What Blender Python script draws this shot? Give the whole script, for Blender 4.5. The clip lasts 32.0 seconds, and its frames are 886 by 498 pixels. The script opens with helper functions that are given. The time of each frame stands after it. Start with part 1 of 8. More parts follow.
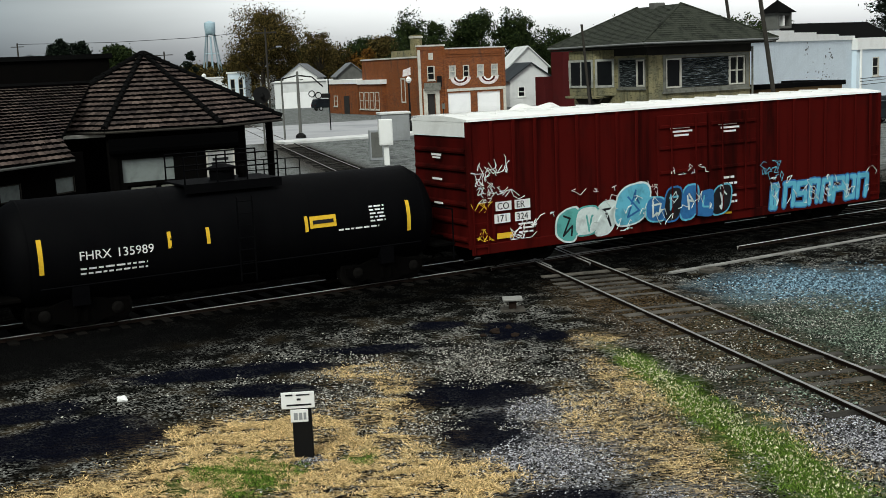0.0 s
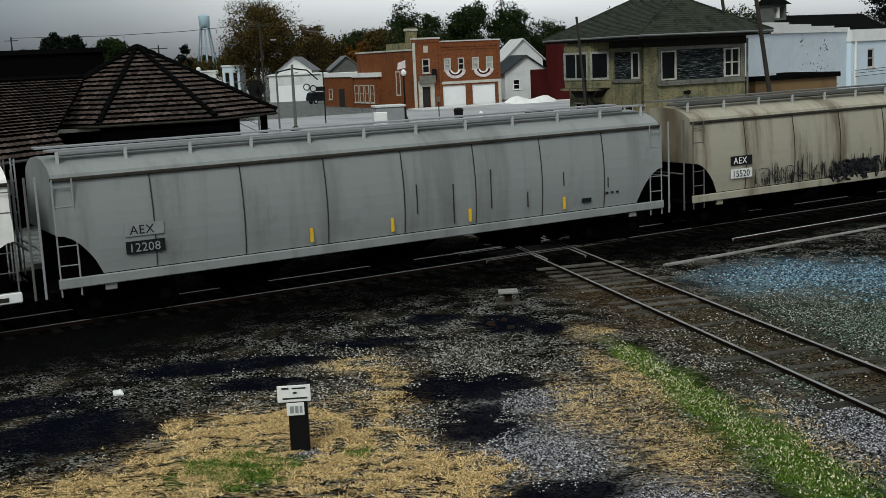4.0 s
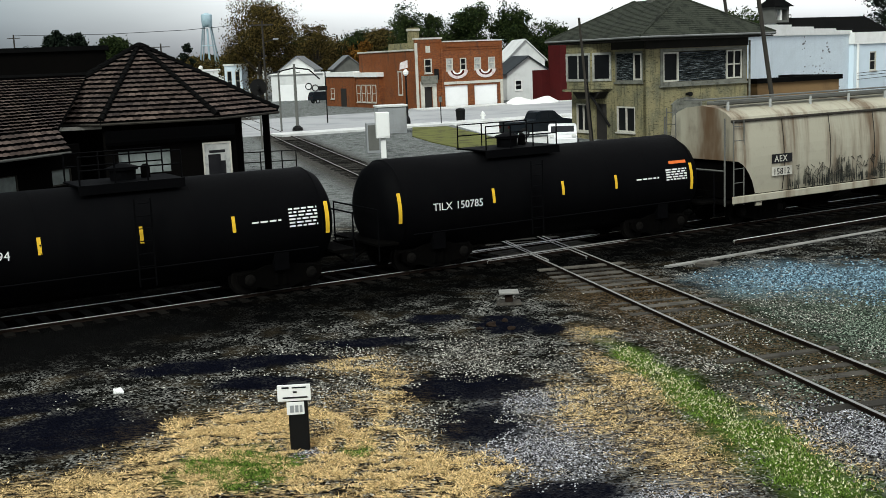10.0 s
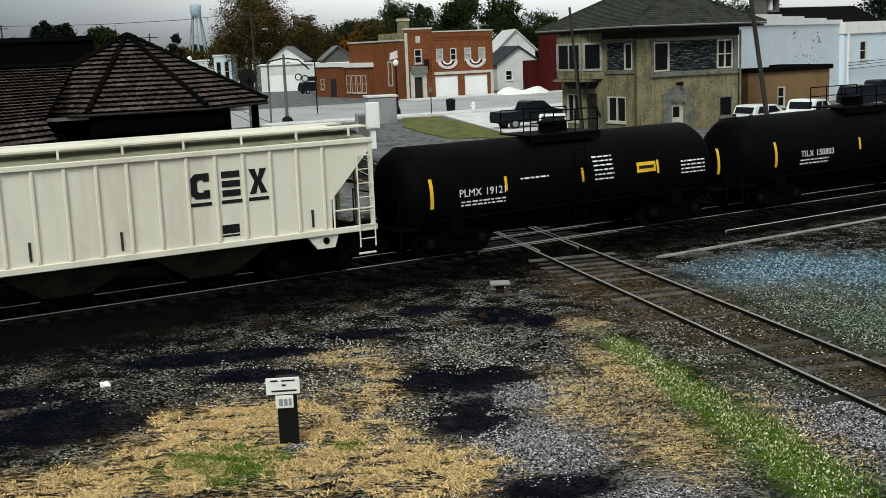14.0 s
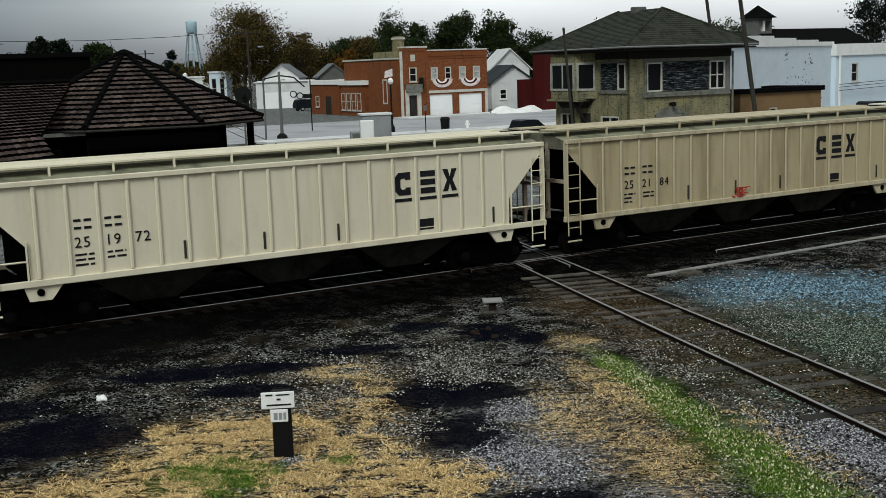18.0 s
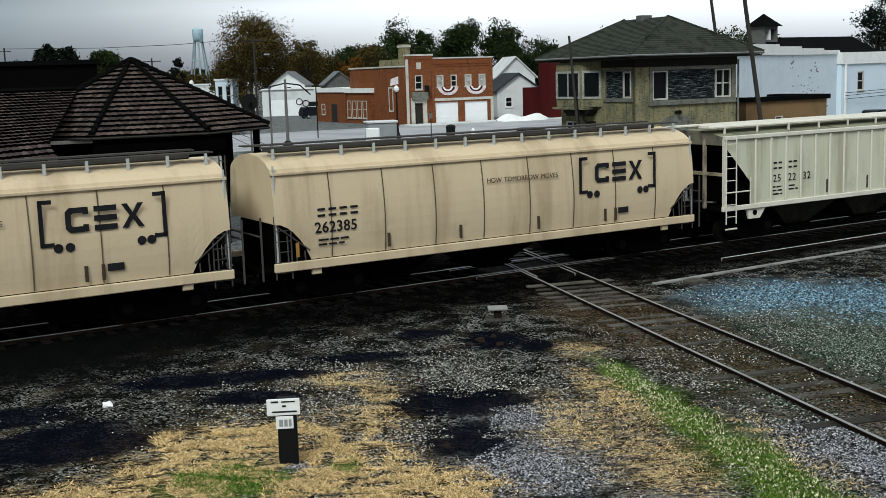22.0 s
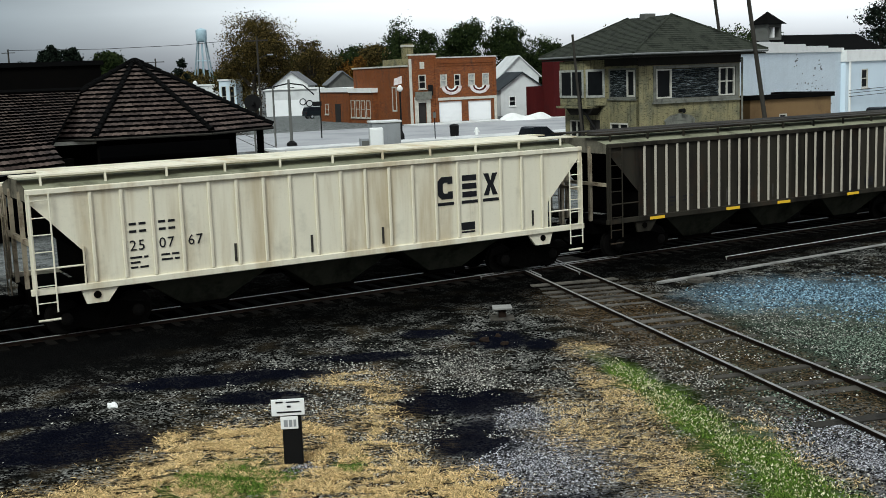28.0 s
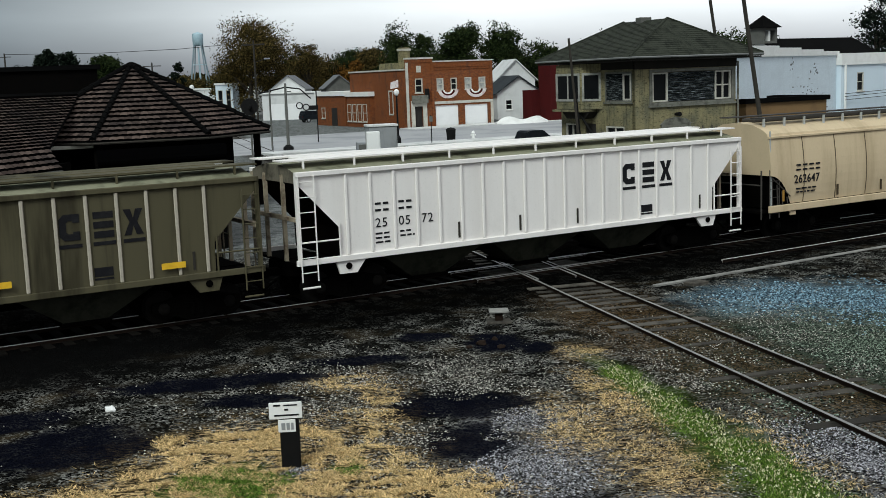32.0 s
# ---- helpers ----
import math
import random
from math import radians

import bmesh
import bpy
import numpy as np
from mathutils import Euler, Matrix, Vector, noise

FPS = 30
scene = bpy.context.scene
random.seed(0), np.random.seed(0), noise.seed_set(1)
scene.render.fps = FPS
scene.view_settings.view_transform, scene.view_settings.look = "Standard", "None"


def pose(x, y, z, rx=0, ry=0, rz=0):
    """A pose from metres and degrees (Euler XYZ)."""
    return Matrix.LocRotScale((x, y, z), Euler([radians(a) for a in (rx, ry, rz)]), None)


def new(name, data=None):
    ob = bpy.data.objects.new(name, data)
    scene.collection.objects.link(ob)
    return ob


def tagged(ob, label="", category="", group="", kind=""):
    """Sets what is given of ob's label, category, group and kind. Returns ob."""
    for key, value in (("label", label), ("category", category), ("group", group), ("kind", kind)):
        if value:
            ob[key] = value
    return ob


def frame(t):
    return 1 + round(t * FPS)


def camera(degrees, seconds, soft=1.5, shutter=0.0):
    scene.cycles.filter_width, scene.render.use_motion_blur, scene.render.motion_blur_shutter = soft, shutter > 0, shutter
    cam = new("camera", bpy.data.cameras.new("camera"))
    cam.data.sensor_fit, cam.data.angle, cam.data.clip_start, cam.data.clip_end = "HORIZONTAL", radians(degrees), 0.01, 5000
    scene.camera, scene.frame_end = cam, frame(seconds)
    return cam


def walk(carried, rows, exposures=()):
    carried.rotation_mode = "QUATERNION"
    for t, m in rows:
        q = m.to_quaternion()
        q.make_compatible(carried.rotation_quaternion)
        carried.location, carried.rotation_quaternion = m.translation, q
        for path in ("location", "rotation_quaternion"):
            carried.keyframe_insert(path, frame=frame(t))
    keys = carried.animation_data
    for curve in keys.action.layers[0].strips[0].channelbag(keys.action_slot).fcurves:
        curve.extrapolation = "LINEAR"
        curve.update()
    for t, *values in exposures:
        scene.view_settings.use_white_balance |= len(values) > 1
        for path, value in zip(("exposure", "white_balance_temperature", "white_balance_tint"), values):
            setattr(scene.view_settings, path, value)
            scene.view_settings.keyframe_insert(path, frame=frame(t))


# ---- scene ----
# ---- camera ----
cam = camera(42.26, 32.0, soft=0.85)
EYE, AHEAD = Vector((0.0, 0.0, 5.828)), Vector((0.0, 0.98757, -0.15718))
# seconds, yaw, pitch, roll, metres along the first line of sight
ROWS = [
    (0, -0.00, -9.04, -2.49, -0.000),
    (0.5, -0.03, -9.12, -2.44, 0.012),
    (1, -0.12, -9.23, -2.46, 0.013),
    (1.5, -0.07, -9.26, -2.48, 0.049),
    (2, -0.07, -9.30, -2.52, 0.061),
    (2.5, -0.04, -9.32, -2.60, 0.065),
    (3, -0.05, -9.24, -2.60, -0.014),
    (3.5, -0.21, -9.42, -2.64, 0.014),
    (5.5, -0.18, -9.06, -2.66, -0.081),
    (6, 0.06, -8.91, -2.51, -0.077),
    (6.5, 0.17, -8.99, -2.42, -0.030),
    (7, 0.18, -8.74, -2.22, -0.146),
    (7.5, -0.40, -9.16, -2.27, -0.037),
    (8, -0.32, -9.03, -2.38, -0.133),
    (8.5, -0.35, -9.05, -2.27, -0.157),
    (9, 0.22, -8.78, -2.13, -0.059),
    (9.5, 0.08, -9.00, -2.13, -0.088),
    (10, -0.16, -9.39, -2.29, -0.003),
    (10.5, -0.23, -9.40, -2.32, -0.027),
    (11, -0.27, -9.49, -2.33, -0.042),
    (11.5, -0.19, -9.43, -2.29, -0.040),
    (12, -0.10, -9.67, -2.43, 0.102),
    (12.5, -0.15, -9.62, -2.32, 0.115),
    (13, -0.78, -9.74, -2.27, 0.040),
    (13.5, -0.79, -10.06, -2.42, 0.223),
    (14, -0.62, -9.87, -2.35, 0.235),
    (14.5, -0.81, -9.81, -2.44, 0.161),
    (16.5, -0.92, -9.49, -2.23, 0.019),
    (17, -1.02, -9.32, -2.12, -0.020),
    (17.5, -0.99, -9.35, -2.02, 0.009),
    (18, -0.98, -9.00, -1.92, -0.092),
    (18.5, -0.76, -8.89, -1.97, -0.084),
    (19, -0.71, -8.88, -1.99, -0.082),
    (19.5, -0.64, -8.80, -1.96, -0.112),
    (20, -0.44, -8.81, -1.91, -0.047),
    (20.5, -0.61, -8.74, -1.92, -0.128),
    (21, -0.73, -8.63, -1.83, -0.173),
    (21.5, -0.73, -8.58, -1.82, -0.200),
    (22, -0.72, -8.61, -1.84, -0.150),
    (22.5, -0.59, -8.83, -1.92, -0.096),
    (23, -0.51, -8.91, -2.04, -0.085),
    (23.5, -0.64, -8.55, -1.96, -0.241),
    (24, -0.75, -8.47, -1.93, -0.233),
    (24.5, -0.73, -8.35, -1.95, -0.255),
    (25, -0.54, -8.23, -2.02, -0.208),
    (25.5, -0.38, -8.40, -2.04, -0.154),
    (27.5, -0.53, -8.38, -2.03, -0.196),
    (28, -0.51, -8.63, -2.10, -0.121),
    (28.5, -0.42, -8.43, -2.08, -0.238),
    (29, -0.45, -8.38, -2.10, -0.265),
    (29.5, -0.56, -8.32, -2.15, -0.290),
    (30, -0.46, -8.38, -2.14, -0.229),
    (30.5, -0.45, -8.49, -2.01, -0.252),
    (31, -0.42, -8.28, -2.04, -0.319),
    (31.5, -0.67, -8.41, -2.04, -0.281),
    (32, -0.68, -8.46, -2.16, -0.205),
]
# seconds, stops, kelvin, tint
EXPOSURES = [(t, stops, kelvin, 5) for t, stops, kelvin in (
    (0, 0.46, 6550), (1, 0.6, 6500), (2, 0.24, 6350), (3, 0.05, 6350), (6, -0.04, 6400), (7, -0.06, 6250), (8, 0.08, 6250), (9, 0.26, 6250), (10, 0.66, 6450), (11, 0.92, 6450), (12, 0.85, 6450), (13, 0.66, 6450),
    (14, 0.4, 6550), (17, 0.05, 6300), (18, 0.08, 6350), (19, 0.22, 6250), (20, 0.26, 6200), (22, 0.38, 6150), (23, 0.36, 6200), (24, 0.4, 6150), (25, 0.5, 6150), (28, 0.42, 6200), (30, 0.48, 6200), (31, 0.3, 6250), (32, 0.2, 6250))]
walk(cam, [(t, Matrix.Translation(EYE + AHEAD * d) @ pose(0, 0, 0, 90 + pitch, 0, yaw) @ pose(0, 0, 0, 0, 0, roll))
           for t, yaw, pitch, roll, d in ROWS], EXPOSURES)

# ---- light: a high overcast sky ----
SUN_UP, SUN_ROUND = 41.0, 205.0
world = bpy.data.worlds.new("overcast_sky")
scene.world = world
world.use_nodes = True
wn = world.node_tree
sky = wn.nodes.new("ShaderNodeTexSky")
sky.sky_type, sky.sun_disc = "NISHITA", False
sky.sun_elevation, sky.sun_rotation = radians(SUN_UP), radians(SUN_ROUND)
sky.air_density, sky.dust_density, sky.ozone_density = 1.0, 4.0, 1.0
grey = wn.nodes.new("ShaderNodeHueSaturation")
grey.inputs["Saturation"].default_value = 0.16
wn.links.new(sky.outputs["Color"], grey.inputs["Color"])
cover = wn.nodes.new("ShaderNodeMix")
cover.data_type = "RGBA"
cover.inputs[0].default_value = 0.93
wn.links.new(grey.outputs["Color"], cover.inputs[6])
# the cloud cover: dull near the horizon, brighter overhead; west darkened for the view's left falloff
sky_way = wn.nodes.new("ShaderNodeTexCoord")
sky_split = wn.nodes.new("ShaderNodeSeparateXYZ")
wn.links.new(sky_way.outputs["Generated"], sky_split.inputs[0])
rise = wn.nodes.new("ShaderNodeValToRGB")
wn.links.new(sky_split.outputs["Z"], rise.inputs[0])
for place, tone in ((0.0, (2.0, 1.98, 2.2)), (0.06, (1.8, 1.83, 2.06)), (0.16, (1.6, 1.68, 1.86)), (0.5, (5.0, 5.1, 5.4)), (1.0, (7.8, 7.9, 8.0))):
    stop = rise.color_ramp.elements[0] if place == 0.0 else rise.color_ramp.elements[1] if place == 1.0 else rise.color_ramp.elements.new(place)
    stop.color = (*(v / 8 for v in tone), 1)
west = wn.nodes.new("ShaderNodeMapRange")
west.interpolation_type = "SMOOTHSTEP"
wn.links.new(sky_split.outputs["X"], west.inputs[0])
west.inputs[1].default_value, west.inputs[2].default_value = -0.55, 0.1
west_fade = wn.nodes.new("ShaderNodeMix")
west_fade.data_type = "RGBA"
wn.links.new(west.outputs[0], west_fade.inputs[0])
west_fade.inputs[6].default_value, west_fade.inputs[7].default_value = (0.04, 0.075, 0.10, 1), (1, 1, 1, 1)
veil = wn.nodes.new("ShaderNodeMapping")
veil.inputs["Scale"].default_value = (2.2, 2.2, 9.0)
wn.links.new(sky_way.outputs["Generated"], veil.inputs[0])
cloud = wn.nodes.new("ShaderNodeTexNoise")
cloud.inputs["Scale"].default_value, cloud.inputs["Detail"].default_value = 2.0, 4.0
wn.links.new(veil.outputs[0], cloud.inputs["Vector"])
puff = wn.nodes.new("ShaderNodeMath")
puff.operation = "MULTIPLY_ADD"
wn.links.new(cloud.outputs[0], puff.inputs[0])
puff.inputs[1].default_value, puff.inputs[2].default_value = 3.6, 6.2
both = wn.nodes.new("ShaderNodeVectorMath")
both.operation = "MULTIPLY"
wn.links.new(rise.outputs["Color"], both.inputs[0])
wn.links.new(west_fade.outputs[2], both.inputs[1])
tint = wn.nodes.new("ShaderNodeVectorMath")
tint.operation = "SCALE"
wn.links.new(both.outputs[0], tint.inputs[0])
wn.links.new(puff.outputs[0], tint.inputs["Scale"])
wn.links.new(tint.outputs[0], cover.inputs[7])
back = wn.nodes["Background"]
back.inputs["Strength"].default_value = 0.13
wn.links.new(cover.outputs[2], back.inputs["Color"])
sun = new("sun", bpy.data.lights.new("sun", "SUN"))
sun.data.energy, sun.data.angle, sun.data.color = 1.83, radians(20), (0.97, 1.0, 0.95)
sun.matrix_world = Matrix.Translation((0, -40, 60)) @ pose(0, 0, 0, 90 - SUN_UP, 0, 180 - SUN_ROUND)

# ---- materials ----
class Tree:
    """Short hand for building a node material."""

    def __init__(self, name):
        self.m = bpy.data.materials.new(name)
        self.m.use_nodes = True
        self.t = self.m.node_tree
        self.b = self.t.nodes["Principled BSDF"]

    def n(self, kind, **kw):
        return self.t.nodes.new("ShaderNode" + kind)

    def put(self, socket, value):
        if hasattr(value, "is_output"):
            self.t.links.new(value, socket)
        else:
            socket.default_value = value

    def pos(self, scale=(1, 1, 1), local=True):
        mp = self.n("Mapping")
        if local:
            self.put(mp.inputs[0], self.n("TexCoord").outputs["Object"])
        else:
            self.put(mp.inputs[0], self.n("NewGeometry").outputs["Position"])
        mp.inputs["Scale"].default_value = scale
        return mp.outputs[0]

    def noise(self, vec, scale, detail=3.0, rough=0.55, warp=0.0):
        nd = self.n("TexNoise")
        self.put(nd.inputs["Vector"], vec)
        nd.inputs["Scale"].default_value, nd.inputs["Detail"].default_value = scale, detail
        nd.inputs["Roughness"].default_value, nd.inputs["Distortion"].default_value = rough, warp
        return nd.outputs[0]

    def math(self, op, a, b=0.0, c=0.0, clamp=False):
        nd = self.n("Math")
        nd.operation, nd.use_clamp = op, clamp
        for i, v in enumerate((a, b, c)):
            self.put(nd.inputs[i], v)
        return nd.outputs[0]

    def step(self, v, lo, hi):
        nd = self.n("MapRange")
        nd.interpolation_type = "SMOOTHSTEP"
        self.put(nd.inputs[0], v)
        nd.inputs[1].default_value, nd.inputs[2].default_value = lo, hi
        return nd.outputs[0]

    def mix(self, f, a, b):
        nd = self.n("Mix")
        nd.data_type = "RGBA"
        self.put(nd.inputs[0], f)
        for i, v in ((6, a), (7, b)):
            self.put(nd.inputs[i], (*v, 1) if isinstance(v, tuple) and len(v) == 3 else v)
        return nd.outputs[2]

    def bump(self, h, strength, dist):
        nd = self.n("Bump")
        nd.inputs["Strength"].default_value, nd.inputs["Distance"].default_value = strength, dist
        self.put(nd.inputs["Height"], h)
        self.put(self.b.inputs["Normal"], nd.outputs[0])

    def done(self, color, rough=0.7, metal=0.0, spec=0.5):
        self.put(self.b.inputs["Base Color"], (*color, 1) if isinstance(color, tuple) and len(color) == 3 else color)
        self.put(self.b.inputs["Roughness"], rough)
        self.b.inputs["Metallic"].default_value = metal
        self.b.inputs["Specular IOR Level"].default_value = spec
        return self.m


def paint(name, c, wear=None, rough=0.6, metal=0.0, big=0.5, fine=14.0, amount=0.5, streak=False, each=0.0, bump=0.15, spec=0.15):
    """A worn surface: base colour, patches of wear at two scales, fine relief. streak: runs down the surface."""
    k = Tree(name)
    wear = wear or tuple(v * 0.6 for v in c)
    p = k.pos((1, 1, 0.12) if streak else (1, 1, 1))
    a = k.noise(p, big * (3 if streak else 1), 5, 0.65, 0.3)
    b = k.noise(k.pos(), fine, 3)
    f = k.math("MULTIPLY", k.step(a, 0.42, 0.72), amount, clamp=True)
    f = k.math("ADD", f, k.math("MULTIPLY", k.math("SUBTRACT", b, 0.5), amount * 0.6), clamp=True)
    col = k.mix(f, c, wear)
    if each:
        rnd = k.n("ObjectInfo").outputs["Random"]
        hs = k.n("HueSaturation")
        k.put(hs.inputs["Color"], col)
        k.put(hs.inputs["Value"], k.math("MULTIPLY_ADD", rnd, each, 1 - each / 2))
        col = hs.outputs[0]
    k.bump(b, bump, 0.01)
    return k.done(col, k.math("MULTIPLY_ADD", b, 0.25, rough - 0.12), metal, spec)


def glassy(name, c=(0.004, 0.0045, 0.005), rough=0.3):
    k = Tree(name)
    return k.done(k.mix(k.noise(k.pos(), 2.0), c, tuple(v * 2.2 for v in c)), rough, 0.0, 0.08)


def brickwork(name, c1, c2, mortar, w=0.22, h=0.075, axis="x", amount=0.5):
    """Courses of brick for a wall that stays far off; axis: the wall's run."""
    k = Tree(name)
    p = k.pos()
    sep = k.n("SeparateXYZ")
    k.put(sep.inputs[0], p)
    run = k.math("ADD", sep.outputs[0], sep.outputs[1])
    com = k.n("CombineXYZ")
    k.put(com.inputs[0], run)
    k.put(com.inputs[1], sep.outputs[2])
    br = k.n("TexBrick")
    k.put(br.inputs["Vector"], com.outputs[0])
    br.inputs["Scale"].default_value = 1.0
    br.inputs["Brick Width"].default_value, br.inputs["Row Height"].default_value = w, h
    br.inputs["Mortar Size"].default_value = 0.008
    for i, v in ((1, c1), (2, c2), (3, mortar)):
        br.inputs[i].default_value = (*v, 1)
    big = k.step(k.noise(p, 0.35, 5), 0.4, 0.75)
    grime = k.step(k.noise(k.pos((1, 1, 0.2)), 1.6, 4), 0.5, 0.8)
    col = k.mix(k.math("MULTIPLY", big, amount), br.outputs[0], tuple(v * 0.6 for v in c1))
    col = k.mix(k.math("MULTIPLY", grime, amount * 0.6), col, (0.03, 0.028, 0.025))
    k.bump(br.outputs["Fac"], 0.3, -0.01)
    return k.done(col, 0.85, 0, 0.3)


def ground_mask(k, p, cx, cy, rx, ry, turn, soft=0.35, jag=0.45):
    """1 within a ragged oval on the ground."""
    mp = k.n("Mapping")
    mp.vector_type = "TEXTURE"
    k.put(mp.inputs[0], p)
    mp.inputs["Location"].default_value = (cx, cy, 0)
    mp.inputs["Rotation"].default_value = (0, 0, radians(turn))
    mp.inputs["Scale"].default_value = (rx, ry, 1)
    ln = k.n("VectorMath")
    ln.operation = "LENGTH"
    k.put(ln.inputs[0], mp.outputs[0])
    wob = k.math("MULTIPLY", k.math("SUBTRACT", k.noise(p, 0.9, 7, 0.75), 0.5), jag * 4.2)
    return k.step(k.math("ADD", ln.outputs["Value"], wob), 1.0 + soft, 1.0 - soft)


# ragged ovals on the ground: centre, half sizes, turn
DRY = [(-2.6, 17.3, 2.4, 2.35, 0), (-5.3, 15.7, 2.2, 0.95, 14), (-3.4, 18.7, 1.3, 1.1, 8), (-0.3, 15.8, 1.3, 1.1, 0)]
THIN = [(2.3, 18.7, 0.75, 1.9, 4), (3.2, 24.0, 0.55, 0.75, 10), (-1.7, 22.1, 0.9, 0.85, -30), (-1.1, 20.4, 0.7, 1.2, 0), (3.3, 20.5, 0.5, 2.2, 10), (3.3, 16.4, 0.9, 1.8, 8)]
GREEN = [(-3.2, 16.5, 0.8, 0.75, 0), (3.75, 21.6, 0.36, 1.5, 11), (4.3, 18.9, 0.5, 2.2, 11), (4.95, 15.8, 0.62, 2.6, 9), (-1.4, 17.0, 0.25, 0.4, 0)]
PALE = [(1.5, 16.7, 1.3, 1.7, 0), (1.5, 19.2, 1.0, 0.8, 0), (6.6, 16.2, 1.2, 2.8, 12), (3.0, 14.6, 1.0, 0.8, 0), (-2.25, 17.05, 0.55, 0.35, 0)]
MOSS = [(9.5, 23.5, 3.6, 4.5, 0), (6.2, 19.5, 0.9, 4.0, 12)]
WET = [(0.5, 18.05, 0.8, 1.1, 0), (0.35, 20.3, 1.5, 0.85, -4), (-6.4, 18.6, 1.7, 1.2, 16), (-4.4, 22.6, 2.4, 0.55, 10), (1.45, 25.1, 0.65, 0.95, 0), (1.6, 14.9, 0.9, 0.45, 0), (-3.5, 21.15, 1.0, 0.5, -4), (-1.5, 24.0, 1.3, 0.42, 4), (-0.2, 25.9, 0.6, 0.4, 0), (2.3, 24.5, 0.4, 0.55, 0), (-8.0, 20.2, 1.3, 0.7, 10)]
BLUE = [(9.2, 28.9, 2.4, 2.1, 25)]
TRACK_ANGLE, TRACK_N = 30.187, 28.62
CROSS_ANGLE = 104.489


def ground_material():
    k = Tree("ground_surface")
    p = k.pos(local=False)
    vor = k.n("TexVoronoi")
    k.put(vor.inputs["Vector"], p)
    vor.inputs["Scale"].default_value = 24.0
    tone = k.n("Separate" + "Color")
    k.put(tone.inputs[0], vor.outputs["Color"])
    mid = k.noise(p, 1.6, 6, 0.7)
    stone = k.mix(k.step(tone.outputs[0], 0.35, 1.05), (0.002, 0.002, 0.002), (0.29, 0.286, 0.26))
    stone = k.mix(k.math("MULTIPLY", k.step(mid, 0.41, 0.57), 0.95), stone, (0.004, 0.004, 0.0035))
    warm = k.step(k.noise(p, 0.7, 4), 0.5, 0.75)
    stone = k.mix(k.math("MULTIPLY", warm, 0.4), stone, (0.11, 0.085, 0.05))
    far = k.n("Mapping")
    far.vector_type = "TEXTURE"
    k.put(far.inputs[0], p)
    far.inputs["Rotation"].default_value = (0, 0, radians(TRACK_ANGLE))
    sep = k.n("SeparateXYZ")
    k.put(sep.inputs[0], far.outputs[0])
    over = sep.outputs[1]
    # pale yard beyond the rails
    yard = k.mix(k.step(mid, 0.35, 0.75), (0.19, 0.20, 0.195), (0.022, 0.026, 0.022))
    yard = k.mix(k.math("MULTIPLY", k.step(tone.outputs[1], 0.6, 1.0), 0.35), yard, (0.45, 0.45, 0.46))
    col = k.mix(k.step(over, 36.0, 41.0), stone, yard)
    # ballast along the rails, the shade under the train painted into its colour
    under_train_shade = k.math("MULTIPLY", k.step(over, 22.6, 25.6), k.step(over, 36.0, 33.0))
    col = k.mix(k.math("MULTIPLY", under_train_shade, 0.95), col, (0.0012, 0.0012, 0.0012))

    def any_of(ovals, **kw):
        f = 0.0
        for o in ovals:
            f = k.math("MAXIMUM", f, ground_mask(k, p, *o, **kw))
        return f

    # lens falloff at the view's left, painted into the gravel as a dark oval
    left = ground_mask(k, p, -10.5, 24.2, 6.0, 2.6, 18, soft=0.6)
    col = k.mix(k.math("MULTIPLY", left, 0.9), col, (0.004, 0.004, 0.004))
    col = k.mix(k.math("MULTIPLY", any_of(BLUE, soft=0.5, jag=0.5), 0.75), col, k.mix(tone.outputs[2], (0.01, 0.022, 0.032), (0.24, 0.36, 0.44)))
    col = k.mix(k.math("MULTIPLY", any_of(MOSS, soft=0.6, jag=0.6), 0.5), col, k.mix(tone.outputs[1], (0.006, 0.012, 0.007), (0.13, 0.17, 0.125)))
    col = k.mix(k.math("MULTIPLY", any_of(PALE, soft=0.7, jag=0.7), 0.6), col, k.mix(k.step(tone.outputs[1], 0.15, 0.9), (0.015, 0.015, 0.017), (0.36, 0.36, 0.38)))
    # brown earth along the crossing rails
    cr = k.n("Mapping")
    cr.vector_type = "TEXTURE"
    k.put(cr.inputs[0], p)
    cr.inputs["Rotation"].default_value = (0, 0, radians(CROSS_ANGLE))
    cs = k.n("SeparateXYZ")
    k.put(cs.inputs[0], cr.outputs[0])
    off = k.math("ABSOLUTE", k.math("ADD", cs.outputs[1], 11.5))
    off = k.math("ADD", off, k.math("MULTIPLY", k.math("SUBTRACT", mid, 0.5), 3.0))
    earth = k.math("MULTIPLY", k.step(off, 2.3, 0.9), k.step(over, 26.0, 22.0))
    bed = k.math("MULTIPLY", k.step(off, 2.6, 1.2), k.step(over, 30.0, 38.0))
    col = k.mix(k.math("MULTIPLY", bed, 0.85), col, k.mix(tone.outputs[2], (0.008, 0.007, 0.006), (0.09, 0.08, 0.068)))
    col = k.mix(k.math("MULTIPLY", earth, 0.6), col, k.mix(k.step(tone.outputs[2], 0.3, 1.0), (0.014, 0.010, 0.006), (0.15, 0.095, 0.045)))
    straw = k.mix(k.step(k.noise(k.pos((1, 3.0, 1), local=False), 6.0, 6, 0.85), 0.48, 0.60), (0.008, 0.006, 0.003), (0.92, 0.66, 0.33))
    col = k.mix(k.math("MULTIPLY", any_of(DRY, soft=0.6, jag=0.75), 0.85), col, straw)
    col = k.mix(k.math("MULTIPLY", any_of(THIN, soft=0.7, jag=0.8), 0.5), col, straw)
    turf = k.mix(k.noise(p, 14.0, 4, 0.7), (0.014, 0.03, 0.005), (0.13, 0.22, 0.03))
